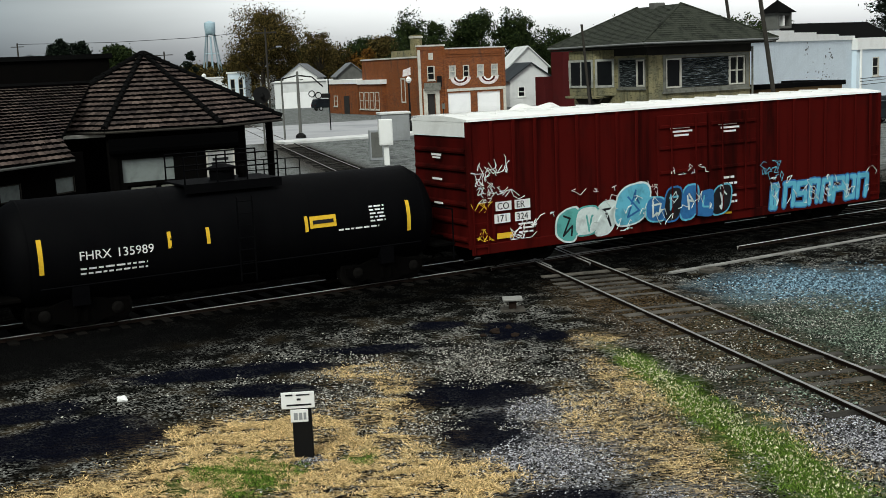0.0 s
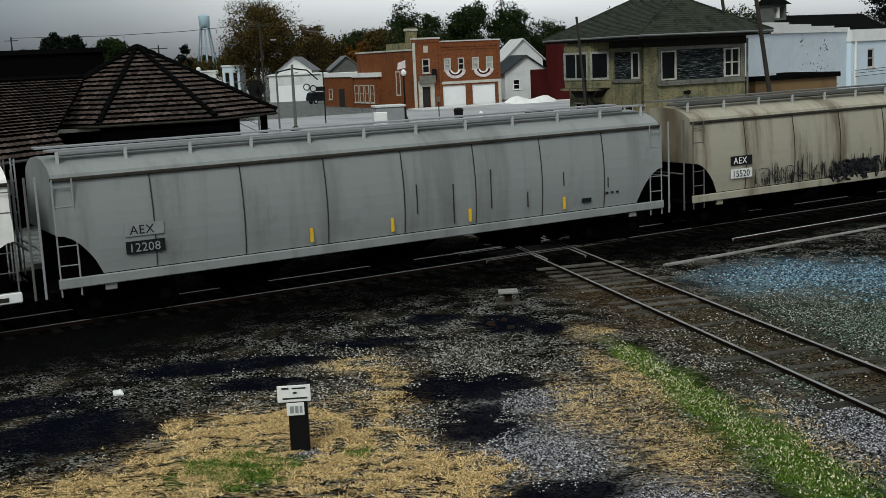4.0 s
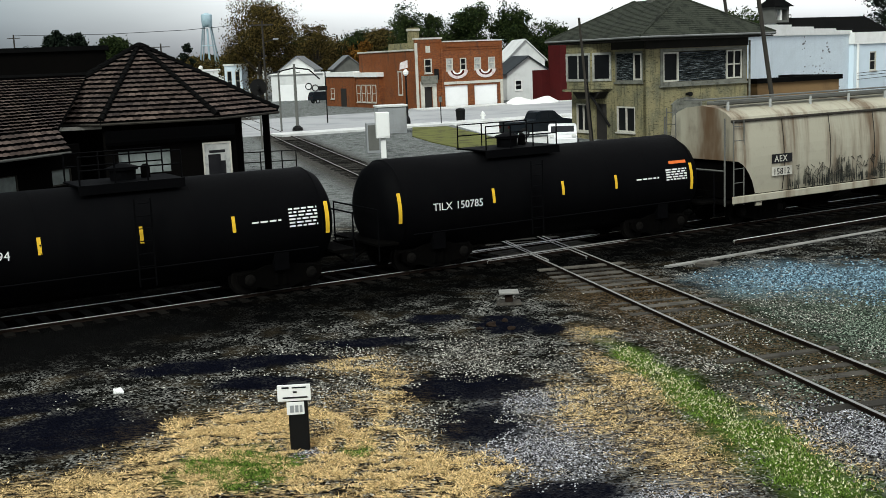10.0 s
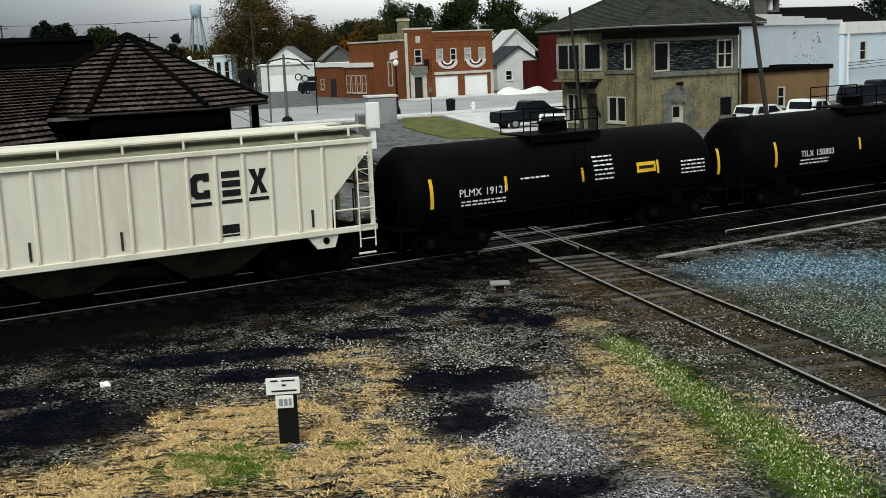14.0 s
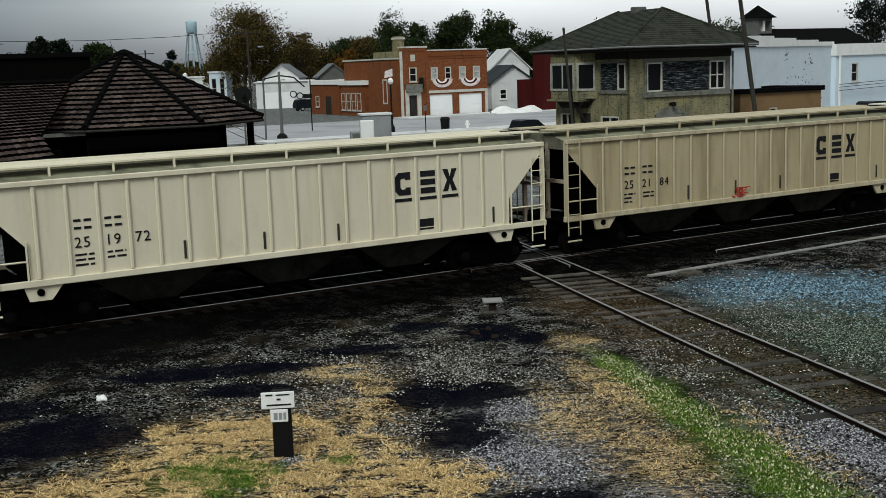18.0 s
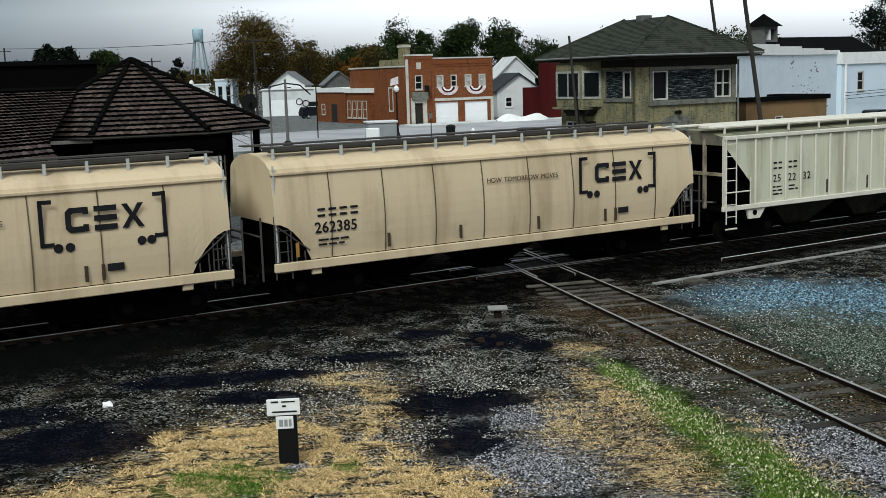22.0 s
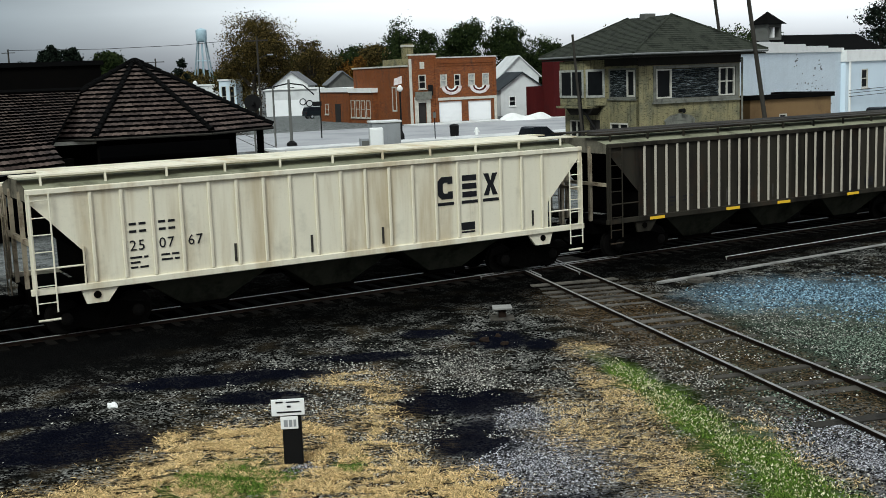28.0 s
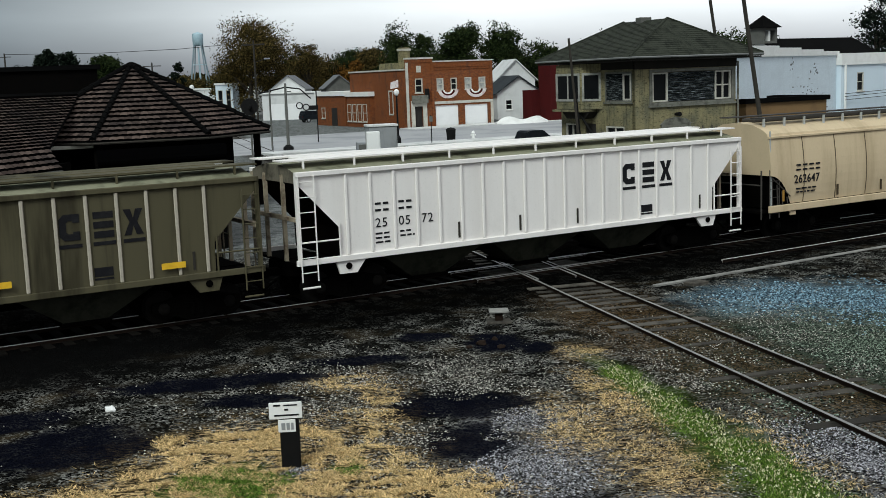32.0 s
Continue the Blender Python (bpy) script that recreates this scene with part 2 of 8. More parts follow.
    col = k.mix(k.math("MULTIPLY", any_of(GREEN, soft=0.8, jag=0.7), 0.8), col, turf)
    wet = any_of(WET, soft=0.28, jag=0.5)
    # the reflected sky is only a blue tint in the wet colour
    col = k.mix(k.math("MULTIPLY", wet, 0.94), col, (0.0035, 0.004, 0.008))
    k.bump(k.math("SUBTRACT", k.math("MULTIPLY", vor.outputs["Distance"], -1.0), k.math("MULTIPLY", mid, 0.6)), 0.9, 0.05)
    return k.done(col, k.math("MULTIPLY_ADD", wet, -0.3, 0.95), 0, 0.0)


M = {}


def leaf_mat(name, a, b, power=1.0):
    k = Tree(name)
    r = k.math("POWER", k.n("NewGeometry").outputs["Random Per Island"], power)
    return k.done(k.mix(r, a, b), 0.85, 0, 0.03)


M["ground"] = ground_material()
M["rail"] = paint("rail_steel", (0.62, 0.61, 0.6), (0.3, 0.25, 0.2), 0.4, 0.5, 2.0, 20, 0.5)
M["rail_dull"] = paint("dull_rail_steel", (0.30, 0.295, 0.285), (0.10, 0.085, 0.07), 0.45, 0.4, 2.0, 20, 0.6)
M["rail_side"] = paint("rusty_rail", (0.016, 0.010, 0.007), (0.006, 0.004, 0.003), 0.9, spec=0.1)
M["tie"] = paint("weathered_tie", (0.060, 0.054, 0.045), (0.010, 0.009, 0.008), 0.9, 0, 2.5, 25, 0.8, each=1.1, bump=0.5)
# near-black ties: shade beneath the train is put into their colour
M["shade_tie"] = paint("shade_black_tie", (0.007, 0.006, 0.005), (0.002, 0.002, 0.002), 0.95, 0, 2.5, 25, 0.8, each=0.6, spec=0.05)
M["old_timber"] = paint("bleached_timber", (0.24, 0.235, 0.22), (0.08, 0.075, 0.07), 0.9, 0, 1.2, 14, 0.7)
M["concrete"] = paint("concrete", (0.62, 0.62, 0.61), (0.36, 0.36, 0.35), 0.85, 0, 0.4, 8, 0.7)
M["asphalt"] = paint("pale_asphalt", (0.36, 0.362, 0.372), (0.22, 0.225, 0.235), 0.85, 0, 0.15, 6, 0.8)
M["stone_chip"] = leaf_mat("ballast_stone", (0.004, 0.004, 0.0036), (0.64, 0.61, 0.54), 3.4)
M["pale_chip"] = leaf_mat("pale_stone", (0.008, 0.008, 0.010), (0.60, 0.59, 0.63), 2.8)
M["blue_chip"] = leaf_mat("blue_grey_stone", (0.012, 0.022, 0.033), (0.32, 0.50, 0.62), 2.3)
M["seed"] = leaf_mat("pale_seed_heads", (0.25, 0.24, 0.1), (0.85, 0.82, 0.55), 1.2)
M["moss_chip"] = leaf_mat("greenish_stone", (0.010, 0.015, 0.010), (0.30, 0.37, 0.29), 3.2)
M["straw"] = leaf_mat("dry_grass_blades", (0.06, 0.038, 0.010), (1.0, 0.74, 0.37), 0.9)
M["blade"] = leaf_mat("green_grass_blades", (0.018, 0.036, 0.005), (0.22, 0.35, 0.06), 1.3)
M["black"] = paint("black_tank_paint", (0.0018, 0.0018, 0.0022), (0.003, 0.003, 0.0032), 0.62, 0, 0.6, 10, 0.5, True, spec=0.02)
# grimy truck and wheel steel, with the shade under the cars in its colour
M["truck"] = paint("shaded_grimy_steel", (0.0014, 0.0013, 0.0012), (0.0035, 0.0026, 0.002), 0.95, 0, 1.5, 12, 0.5, spec=0.02)
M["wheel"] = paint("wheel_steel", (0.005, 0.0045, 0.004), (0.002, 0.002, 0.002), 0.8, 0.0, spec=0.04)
M["yellow"] = paint("yellow_marking", (0.75, 0.46, 0.03), (0.5, 0.28, 0.02), 0.6, 0, 3, 20, 0.4)
M["dull_yellow"] = paint("faded_yellow_stencil", (0.36, 0.19, 0.035), (0.2, 0.12, 0.04), 0.7, 0, 3, 20, 0.6)
M["white_mark"] = paint("white_lettering", (0.78, 0.78, 0.76), (0.5, 0.5, 0.48), 0.6, 0, 3, 20, 0.35)
M["dark_mark"] = paint("dark_lettering", (0.008, 0.008, 0.010), (0.03, 0.03, 0.03), 0.6, 0, 3, 20, 0.35)
M["glass"] = glassy("window_glass")
M["white"] = paint("white_paint", (0.78, 0.78, 0.76), (0.5, 0.49, 0.46), 0.55, 0, 0.6, 8, 0.4)
M["grey_metal"] = paint("grey_metal", (0.30, 0.31, 0.32), (0.18, 0.18, 0.18), 0.5, 0.2, 0.8, 10, 0.4)
M["dark_metal"] = paint("dark_metal", (0.006, 0.006, 0.006), (0.012, 0.01, 0.009), 0.6, 0.2, spec=0.15)
M["pole"] = paint("weathered_pole", (0.04, 0.036, 0.03), (0.015, 0.013, 0.011), 0.9, 0, 1, 15, 0.6, True)

# ---- building helpers ----
def box(bm, x0, x1, y0, y1, z0, z1, bevel=0.0):
    """A box, with bevelled edges if asked."""
    vs = [bm.verts.new((x, y, z)) for x in (x0, x1) for y in (y0, y1) for z in (z0, z1)]
    fs = [bm.faces.new([vs[i] for i in q]) for q in ((0, 1, 3, 2), (4, 6, 7, 5), (0, 4, 5, 1), (2, 3, 7, 6), (0, 2, 6, 4), (1, 5, 7, 3))]
    if bevel:
        bmesh.ops.bevel(bm, geom=list({e for f in fs for e in f.edges}), offset=bevel, segments=1, affect="EDGES")
    return bm


def bm_box(*a, bevel=0.0):
    return box(bmesh.new(), *a, bevel=bevel)


def tube(bm, a, b, r, r2=None, n=8, caps=True):
    """A round bar from a to b."""
    a, b = Vector(a), Vector(b)
    d = b - a
    q = d.to_track_quat("Z", "Y")
    r2 = r if r2 is None else r2
    rings = []
    for c, rr in ((a, r), (b, r2)):
        rings.append([bm.verts.new(c + q @ Vector((rr * math.cos(2 * math.pi * i / n), rr * math.sin(2 * math.pi * i / n), 0))) for i in range(n)])
    for i in range(n):
        j = (i + 1) % n
        bm.faces.new((rings[0][i], rings[0][j], rings[1][j], rings[1][i]))
    if caps:
        bm.faces.new(rings[0][::-1])
        bm.faces.new(rings[1])
    return bm


def bm_tube(*a, **k):
    return tube(bmesh.new(), *a, **k)


def lathe(profile, n=24, axis="z", caps=True):
    """A turned form from (radius, height) pairs."""
    bm = bmesh.new()
    rings = []
    for r, h in profile:
        ring = []
        for i in range(n):
            c, s = math.cos(2 * math.pi * i / n) * r, math.sin(2 * math.pi * i / n) * r
            ring.append(bm.verts.new((c, s, h) if axis == "z" else (h, c, s)))
        rings.append(ring)
    for a, b in zip(rings, rings[1:]):
        for i in range(n):
            j = (i + 1) % n
            bm.faces.new((a[i], a[j], b[j], b[i]))
    if caps:
        bm.faces.new(rings[0][::-1])
        bm.faces.new(rings[-1])
    return bm


def prism(pts, y0, y1):
    """A plate: outline in x and z, from y0 to y1."""
    bm = bmesh.new()
    a = [bm.verts.new((x, y0, z)) for x, z in pts]
    b = [bm.verts.new((x, y1, z)) for x, z in pts]
    bm.faces.new(a)
    bm.faces.new(b[::-1])
    for i in range(len(pts)):
        j = (i + 1) % len(pts)
        bm.faces.new((a[i], b[i], b[j], a[j]))
    return bm


def solid(quads, drop=0.08):
    """A thick sheet under each outline of points."""
    bm = bmesh.new()
    for q in quads:
        a = [bm.verts.new(v) for v in q]
        b = [bm.verts.new((v[0], v[1], v[2] - drop)) for v in q]
        bm.faces.new(a)
        bm.faces.new(b[::-1])
        for i in range(len(q)):
            j = (i + 1) % len(q)
            bm.faces.new((a[i], b[i], b[j], a[j]))
    bmesh.ops.remove_doubles(bm, verts=bm.verts[:], dist=0.002)
    return bm


def mesh_of(name, bm, material, smooth=False):
    bmesh.ops.recalc_face_normals(bm, faces=bm.faces)
    me = bpy.data.meshes.new(name)
    bm.to_mesh(me)
    bm.free()
    if material:
        me.materials.append(material)
    if smooth:
        me.polygons.foreach_set("use_smooth", [True] * len(me.polygons))
    return me


def part(name, bm, material, parent, label="", m=None, smooth=False):
    """One mesh object under a thing or a part; bm may be a bmesh or a mesh that is shared."""
    ob = new(name, bm if isinstance(bm, bpy.types.Mesh) else mesh_of(name, bm, material, smooth))
    ob.parent = parent
    if m is not None:
        ob.matrix_basis = m
    return tagged(ob, label) if label else ob


def thing(name, m, label, category, group="", kind="", bm=None, material=None, smooth=False):
    ob = new(name, mesh_of(name, bm, material, smooth) if bm is not None else None)
    ob.matrix_basis = m
    return tagged(ob, label, category, group, kind)


def wall_bm(bm, u0, u1, z0, z1, holes, y0, y1):
    """A wall along x with rectangular openings through it, one closed mesh."""
    us = sorted({u0, u1, *[min(max(v, u0), u1) for h in holes for v in h[:2]]})
    zs = sorted({z0, z1, *[min(max(v, z0), z1) for h in holes for v in h[2:]]})
    nu, nz = len(us) - 1, len(zs) - 1

    def full(i, j):
        if not (0 <= i < nu and 0 <= j < nz):
            return False
        mu, mz = (us[i] + us[i + 1]) / 2, (zs[j] + zs[j + 1]) / 2
        return not any(h[0] < mu < h[1] and h[2] < mz < h[3] for h in holes)

    vs = {}

    def v(i, j, y):
        if (i, j, y) not in vs:
            vs[i, j, y] = bm.verts.new((us[i], y, zs[j]))
        return vs[i, j, y]

    for i in range(nu):
        for j in range(nz):
            if not full(i, j):
                continue
            bm.faces.new((v(i, j, y0), v(i + 1, j, y0), v(i + 1, j + 1, y0), v(i, j + 1, y0)))
            bm.faces.new((v(i, j, y1), v(i, j + 1, y1), v(i + 1, j + 1, y1), v(i + 1, j, y1)))
            for di, dj, a, b in ((-1, 0, (0, 0), (0, 1)), (1, 0, (1, 0), (1, 1)), (0, -1, (0, 0), (1, 0)), (0, 1, (0, 1), (1, 1))):
                if not full(i + di, j + dj):
                    p, q = (i + a[0], j + a[1]), (i + b[0], j + b[1])
                    bm.faces.new((v(*p, y0), v(*p, y1), v(*q, y1), v(*q, y0)))
    return bm


def frame_bm(u0, u1, z0, z1, w, y0, y1, mid_v=False, mid_h=False):
    us, zs = [(u0 + w, u1 - w)], [(z0 + w, z1 - w)]
    if mid_v:
        c = (u0 + u1) / 2
        us = [(u0 + w, c - w / 2.5), (c + w / 2.5, u1 - w)]
    if mid_h:
        c = (z0 + z1) / 2
        zs = [(z0 + w, c - w / 2.5), (c + w / 2.5, z1 - w)]
    return wall_bm(bmesh.new(), u0, u1, z0, z1, [(*a, *b) for a in us for b in zs], y0, y1)


def stepped_cap(a, b, n, r0, r1, lift):
    """A row of overlapping ridge tiles from a up to b as one stepped bar."""
    bm = bmesh.new()
    a, b = Vector(a) + Vector((0, 0, lift)), Vector(b) + Vector((0, 0, lift))
    q = (b - a).to_track_quat("Z", "Y")
    rings = []
    for i in range(n):
        for f, r in ((i / n, r0), ((i + 0.98) / n, r1)):
            c = a.lerp(b, f)
            rings.append([bm.verts.new(c + q @ Vector((r * math.cos(math.pi * k / 4), r * math.sin(math.pi * k / 4), 0))) for k in range(8)])
    for p, s in zip(rings, rings[1:]):
        for k in range(8):
            bm.faces.new((p[k], p[(k + 1) % 8], s[(k + 1) % 8], s[k]))
    bm.faces.new(rings[0][::-1])
    bm.faces.new(rings[-1])
    return bm


def window(parent, u0, u1, z0, z1, frame_mat, y=0.0, w=0.1, m=None, glass=None, mid_v=False, mid_h=True, sill=True):
    """A window in a wall whose face is at y = 0: frame, pane, sill."""
    fr = part("window", frame_bm(u0, u1, z0, z1, w, y - 0.03, y + 0.16, mid_v, mid_h), frame_mat, parent, m=m)
    part("pane", bm_box(u0 + w * 0.5, u1 - w * 0.5, y + 0.08, y + 0.1, z0 + w * 0.5, z1 - w * 0.5), glass or M["glass"], fr)
    if sill:
        part("sill", bm_box(u0 - 0.08, u1 + 0.08, y - 0.14, y - 0.035, z0 - 0.1, z0 - 0.005), frame_mat, fr)
    return fr


FONT = {}


def text_mesh(text, size, material, spread=1.0, bold=0.0):
    """Lettering as a mesh in x and z, facing -y, its lower left corner at the origin."""
    key = (text, size, material.name, spread, bold)
    if key not in FONT:
        cu = bpy.data.curves.new("lettering", "FONT")
        cu.body, cu.size, cu.extrude, cu.space_character, cu.offset = text, size, 0.004, spread, bold
        cu.resolution_u = 3
        ob = bpy.data.objects.new("lettering", cu)
        scene.collection.objects.link(ob)
        bpy.context.view_layer.update()
        me = bpy.data.meshes.new_from_object(ob.evaluated_get(bpy.context.evaluated_depsgraph_get()))
        bpy.data.objects.remove(ob)
        bpy.data.curves.remove(cu)
        me.transform(pose(0, 0, 0, 90, 0, 0))
        me.materials.clear()
        me.materials.append(material)
        FONT[key] = me
    return FONT[key]


def words(parent, text, size, material, x, y, z, spread=1.0, label="", bold=0.0):
    """A line of lettering, each word a part of its own."""
    for w in text.split():
        me = text_mesh(w, size, material, spread, bold)
        part("lettering", me, None, parent, label, m=at(x, y, 0, z))
        x += max(v.co.x for v in me.vertices) + size * 0.38


def bars(parent, name, rects, y, material, label="", m=None):
    """Flat marks: (x0, x1, z0, z1) each, on the face at y."""
    bm = bmesh.new()
    for x0, x1, z0, z1 in rects:
        box(bm, x0, x1, y - 0.006, y, z0, z1)
    return part(name, bm, material, parent, label, m)


def track_point(s, n, z=0.0):
    a = radians(TRACK_ANGLE)
    return Vector((s * math.cos(a) - n * math.sin(a), s * math.sin(a) + n * math.cos(a), z))


def at(x, y, ang=0.0, z=0.0):
    return pose(x, y, z, 0, 0, ang)

# ---- ground, rails, roads ----
def build_ground():
    bm = bmesh.new()
    xs = [-2500, -600, -150, -60, -30, *range(-24, 37, 2), 45, 60, 150, 600, 2500]
    ys = [-600, -100, -20, 0, 6, 10, *range(12, 46, 2), 50, 60, 80, 110, 150, 220, 400, 900, 3000]
    grid = [[bm.verts.new((x, y, -0.10 + (0.03 * noise.noise((x * 0.21, y * 0.21, 0)) if 10 < y < 46 and -30 < x < 37 else 0))) for y in ys] for x in xs]
    for i in range(len(xs) - 1):
        for j in range(len(ys) - 1):
            bm.faces.new((grid[i][j], grid[i + 1][j], grid[i + 1][j + 1], grid[i][j + 1]))
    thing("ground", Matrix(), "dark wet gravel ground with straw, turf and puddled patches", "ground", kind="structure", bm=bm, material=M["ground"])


def rail_bm(x0, x1):
    """One rail along x: foot, web and worn head, its top at z = 0."""
    bm = bmesh.new()
    pr = [(-0.07, -0.16), (0.07, -0.16), (0.07, -0.145), (0.012, -0.12), (0.012, -0.045), (0.037, -0.035), (0.037, -0.006), (0.028, 0.0), (-0.028, 0.0), (-0.037, -0.006), (-0.037, -0.035), (-0.012, -0.045), (-0.012, -0.12), (-0.07, -0.145)]
    a = [bm.verts.new((x0, y, z)) for y, z in pr]
    b = [bm.verts.new((x1, y, z)) for y, z in pr]
    for i in range(len(pr)):
        j = (i + 1) % len(pr)
        bm.faces.new((a[i], b[i], b[j], a[j])).material_index = 0 if i in (6, 7, 8) else 1
    bm.faces.new(a)
    bm.faces.new(b[::-1])
    return bm


def rail(parent, x0, x1, y, label="", steel="rail"):
    ob = part("rail", rail_bm(x0, x1), M[steel], parent, label, at(0, y))
    ob.data.materials.append(M["rail_side"])
    return ob


def tie_mesh(rng, material):
    bm = bm_box(-0.11, 0.11, -1.28, 1.28, -0.2, -0.075)
    for v in bm.verts:
        v.co += Vector((rng.uniform(-0.015, 0.015), rng.uniform(-0.04, 0.04), rng.uniform(-0.01, 0.01)))
    return mesh_of("tie", bm, material)


def build_tracks():
    rng = random.Random(4)
    ties = [tie_mesh(rng, M["tie"]) for _ in range(5)]
    black = [tie_mesh(rng, M["shade_tie"]) for _ in range(3)]
    base = track_point(0, TRACK_N)
    main = thing("main_track", at(base.x, base.y, TRACK_ANGLE), "straight railway track of steel rails on dark ballast", "railway track", kind="structure")
    for y in (-0.7475, 0.7475):
        rail(main, -420, 460, y)
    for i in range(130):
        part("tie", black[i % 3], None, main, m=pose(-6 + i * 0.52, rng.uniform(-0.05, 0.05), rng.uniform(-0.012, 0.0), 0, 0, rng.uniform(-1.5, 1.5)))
    # the second, crossing track: passes through the diamond
    c, s = math.cos(radians(CROSS_ANGLE)), math.sin(radians(CROSS_ANGLE))
    mid = Vector((-s, c)) * -11.80
    cross = thing("crossing_track", at(mid.x, mid.y, CROSS_ANGLE), "rusty railway track with rotting ties crossing the main track", "railway track", kind="structure")
    for y in (-0.7475, 0.7475):
        rail(cross, 2, 210, y, steel="rail_dull")
    for i in range(150):
        x = 10.5 + i * 0.55
        sunk = x < 27 and rng.random() < 0.55
        if abs(x - 31.9) > 1.6:
            part("tie", black[i % 3] if x > 44 else ties[(i * 3) % 5], None, cross, m=pose(x + rng.uniform(-0.06, 0.06), rng.uniform(-0.07, 0.07), rng.uniform(-0.02, 0.0) - 0.06 * sunk, 0, 0, rng.uniform(-2.5, 2.5)))
    # guard rails and castings of the diamond
    dia = thing("crossing_diamond", at(base.x, base.y, TRACK_ANGLE), "worn steel diamond crossing where the two tracks meet", "railway track", kind="structure")
    w = main.matrix_basis.inverted() @ cross.matrix_basis
    x0 = None
    for k in range(900):
        q = w @ Vector((k * 0.1, 0, 0))
        if abs(q.y) < 0.06:
            x0, kx = q.x, k * 0.1
    for y in (-0.60, 0.60, -0.9, 0.9):
        part("guard_rail", rail_bm(x0 - 2.6, x0 + 2.6), M["rail_dull"], dia, m=at(0, y, 0, -0.012)).data.materials.append(M["rail_side"])
    inv = main.matrix_basis.inverted() @ cross.matrix_basis
    for y in (-0.60, 0.60):
        part("guard_rail", rail_bm(kx - 2.2, kx + 2.2), M["rail_dull"], dia, m=inv @ at(0, y, 0, -0.014)).data.materials.append(M["rail_side"])
    for y in (-0.35, 0.0, 0.35):
        part("plank", bm_box(x0 - 1.7, x0 + 1.7, y - 0.14, y + 0.14, -0.15, -0.05, bevel=0.01), M["tie"], dia)
    # a lower siding rail lying in the gravel
    d = Vector((14.12 - 6.24, 36.04 - 31.21))
    sid = thing("siding_rail", at(6.24, 31.21, math.degrees(math.atan2(d.y, d.x))), "old rails and timbers half buried in the gravel", "railway track", kind="structure")
    part("timber", bm_box(0, 26, -0.09, 0.09, -0.16, -0.06, bevel=0.01), M["old_timber"], sid, "pale weathered timber")
    rail(sid, 4.2, 30, 1.5)
    part("timber", bm_box(4.6, 26, 1.75, 1.9, -0.16, -0.09, bevel=0.01), M["tie"], sid)
    part("timber", bm_box(0.75, 1.35, -0.75, -0.35, -0.16, -0.02, bevel=0.02), M["tie"], sid)


def scatter(name, label, category, ovals, count, make, material, seed, fall=0.5, z=-0.1, ragged=0.0, skip=(), reach=0.0, clump=0.0, fade=None):
    """Uncounted small pieces strewn over ragged ovals, one mesh."""
    rng = random.Random(seed)
    vs, fs = [], []
    area = [o[2] * o[3] for o in ovals]
    for o in rng.choices(ovals, area, k=count):
        r, t = abs(rng.gauss(0, 0.55)) ** fall, rng.uniform(0, 6.283)
        if r > 1.35:
            continue
        x, y = r * math.cos(t) * o[2], r * math.sin(t) * o[3]
        c, s = math.cos(radians(o[4])), math.sin(radians(o[4]))
        px, py = o[0] + x * c - y * s, o[1] + x * s + y * c
        if ragged and r + ragged * (noise.noise((px * 0.9, py * 0.9, seed)) + 0.7 * noise.noise((px * 2.6, py * 2.0, seed))) > 1.0:
            continue
        if any((px - q[0]) ** 2 / q[2] ** 2 + (py - q[1]) ** 2 / q[3] ** 2 < 0.75 + 1.5 * noise.noise((px * 0.9, py * 0.9, 4)) + 0.8 * noise.noise((px * 3, py * 2.4, 9)) for q in skip):
            continue
        if reach and py * 0.8644 - px * 0.5028 > reach + 1.2 * noise.noise((px * 0.5, py * 0.5, 2)):
            continue
        if clump and clump * (noise.noise((px * 1.6, py * 4.5, seed + 3)) + 0.8 * noise.noise((px * 6, py * 13, seed + 5))) + rng.random() < 0.55:
            continue
        if fade and rng.random() > fade(px, py):
            continue
        make(rng, vs, fs, px, py, z)
    me = bpy.data.meshes.new(name)
    me.from_pydata(vs, [], fs)
    me.materials.append(material)
    ob = new(name, me)
    return tagged(ob, label, category, kind="stuff")


def blade(h, w, lean):
    def make(rng, vs, fs, x, y, z):
        i, t = len(vs), rng.uniform(0, 6.283)
        hh, ww = h * rng.uniform(0.5, 1.4), w * rng.uniform(0.6, 1.3)
        dx, dy = math.cos(t) * ww, math.sin(t) * ww
        l, u = lean * rng.uniform(0.2, 1.2), rng.uniform(0, 6.283)
        lx, ly = math.cos(u) * l, math.sin(u) * l
        vs.extend(((x - dx, y - dy, z), (x + dx, y + dy, z), (x + dx * 0.6 + lx * 0.6, y + dy * 0.6 + ly * 0.6, z + hh * 0.7), (x + lx, y + ly, z + hh)))
        fs.append((i, i + 1, i + 2, i + 3))
    return make


def pebble(lo, hi):
    def make(rng, vs, fs, x, y, z):
        i, r = len(vs), rng.uniform(lo, hi)
        t0 = rng.uniform(0, 6.283)
        for k in range(4):
            q = r * rng.uniform(0.7, 1.2)
            vs.append((x + q * math.cos(t0 + k * 1.571), y + q * math.sin(t0 + k * 1.571), z + r * rng.uniform(-0.2, 0.25)))
        vs.append((x + r * rng.uniform(-0.3, 0.3), y + r * rng.uniform(-0.3, 0.3), z + r * rng.uniform(0.5, 0.9)))
        for k in range(4):
            fs.append((i + k, i + (k + 1) % 4, i + 4))
    return make


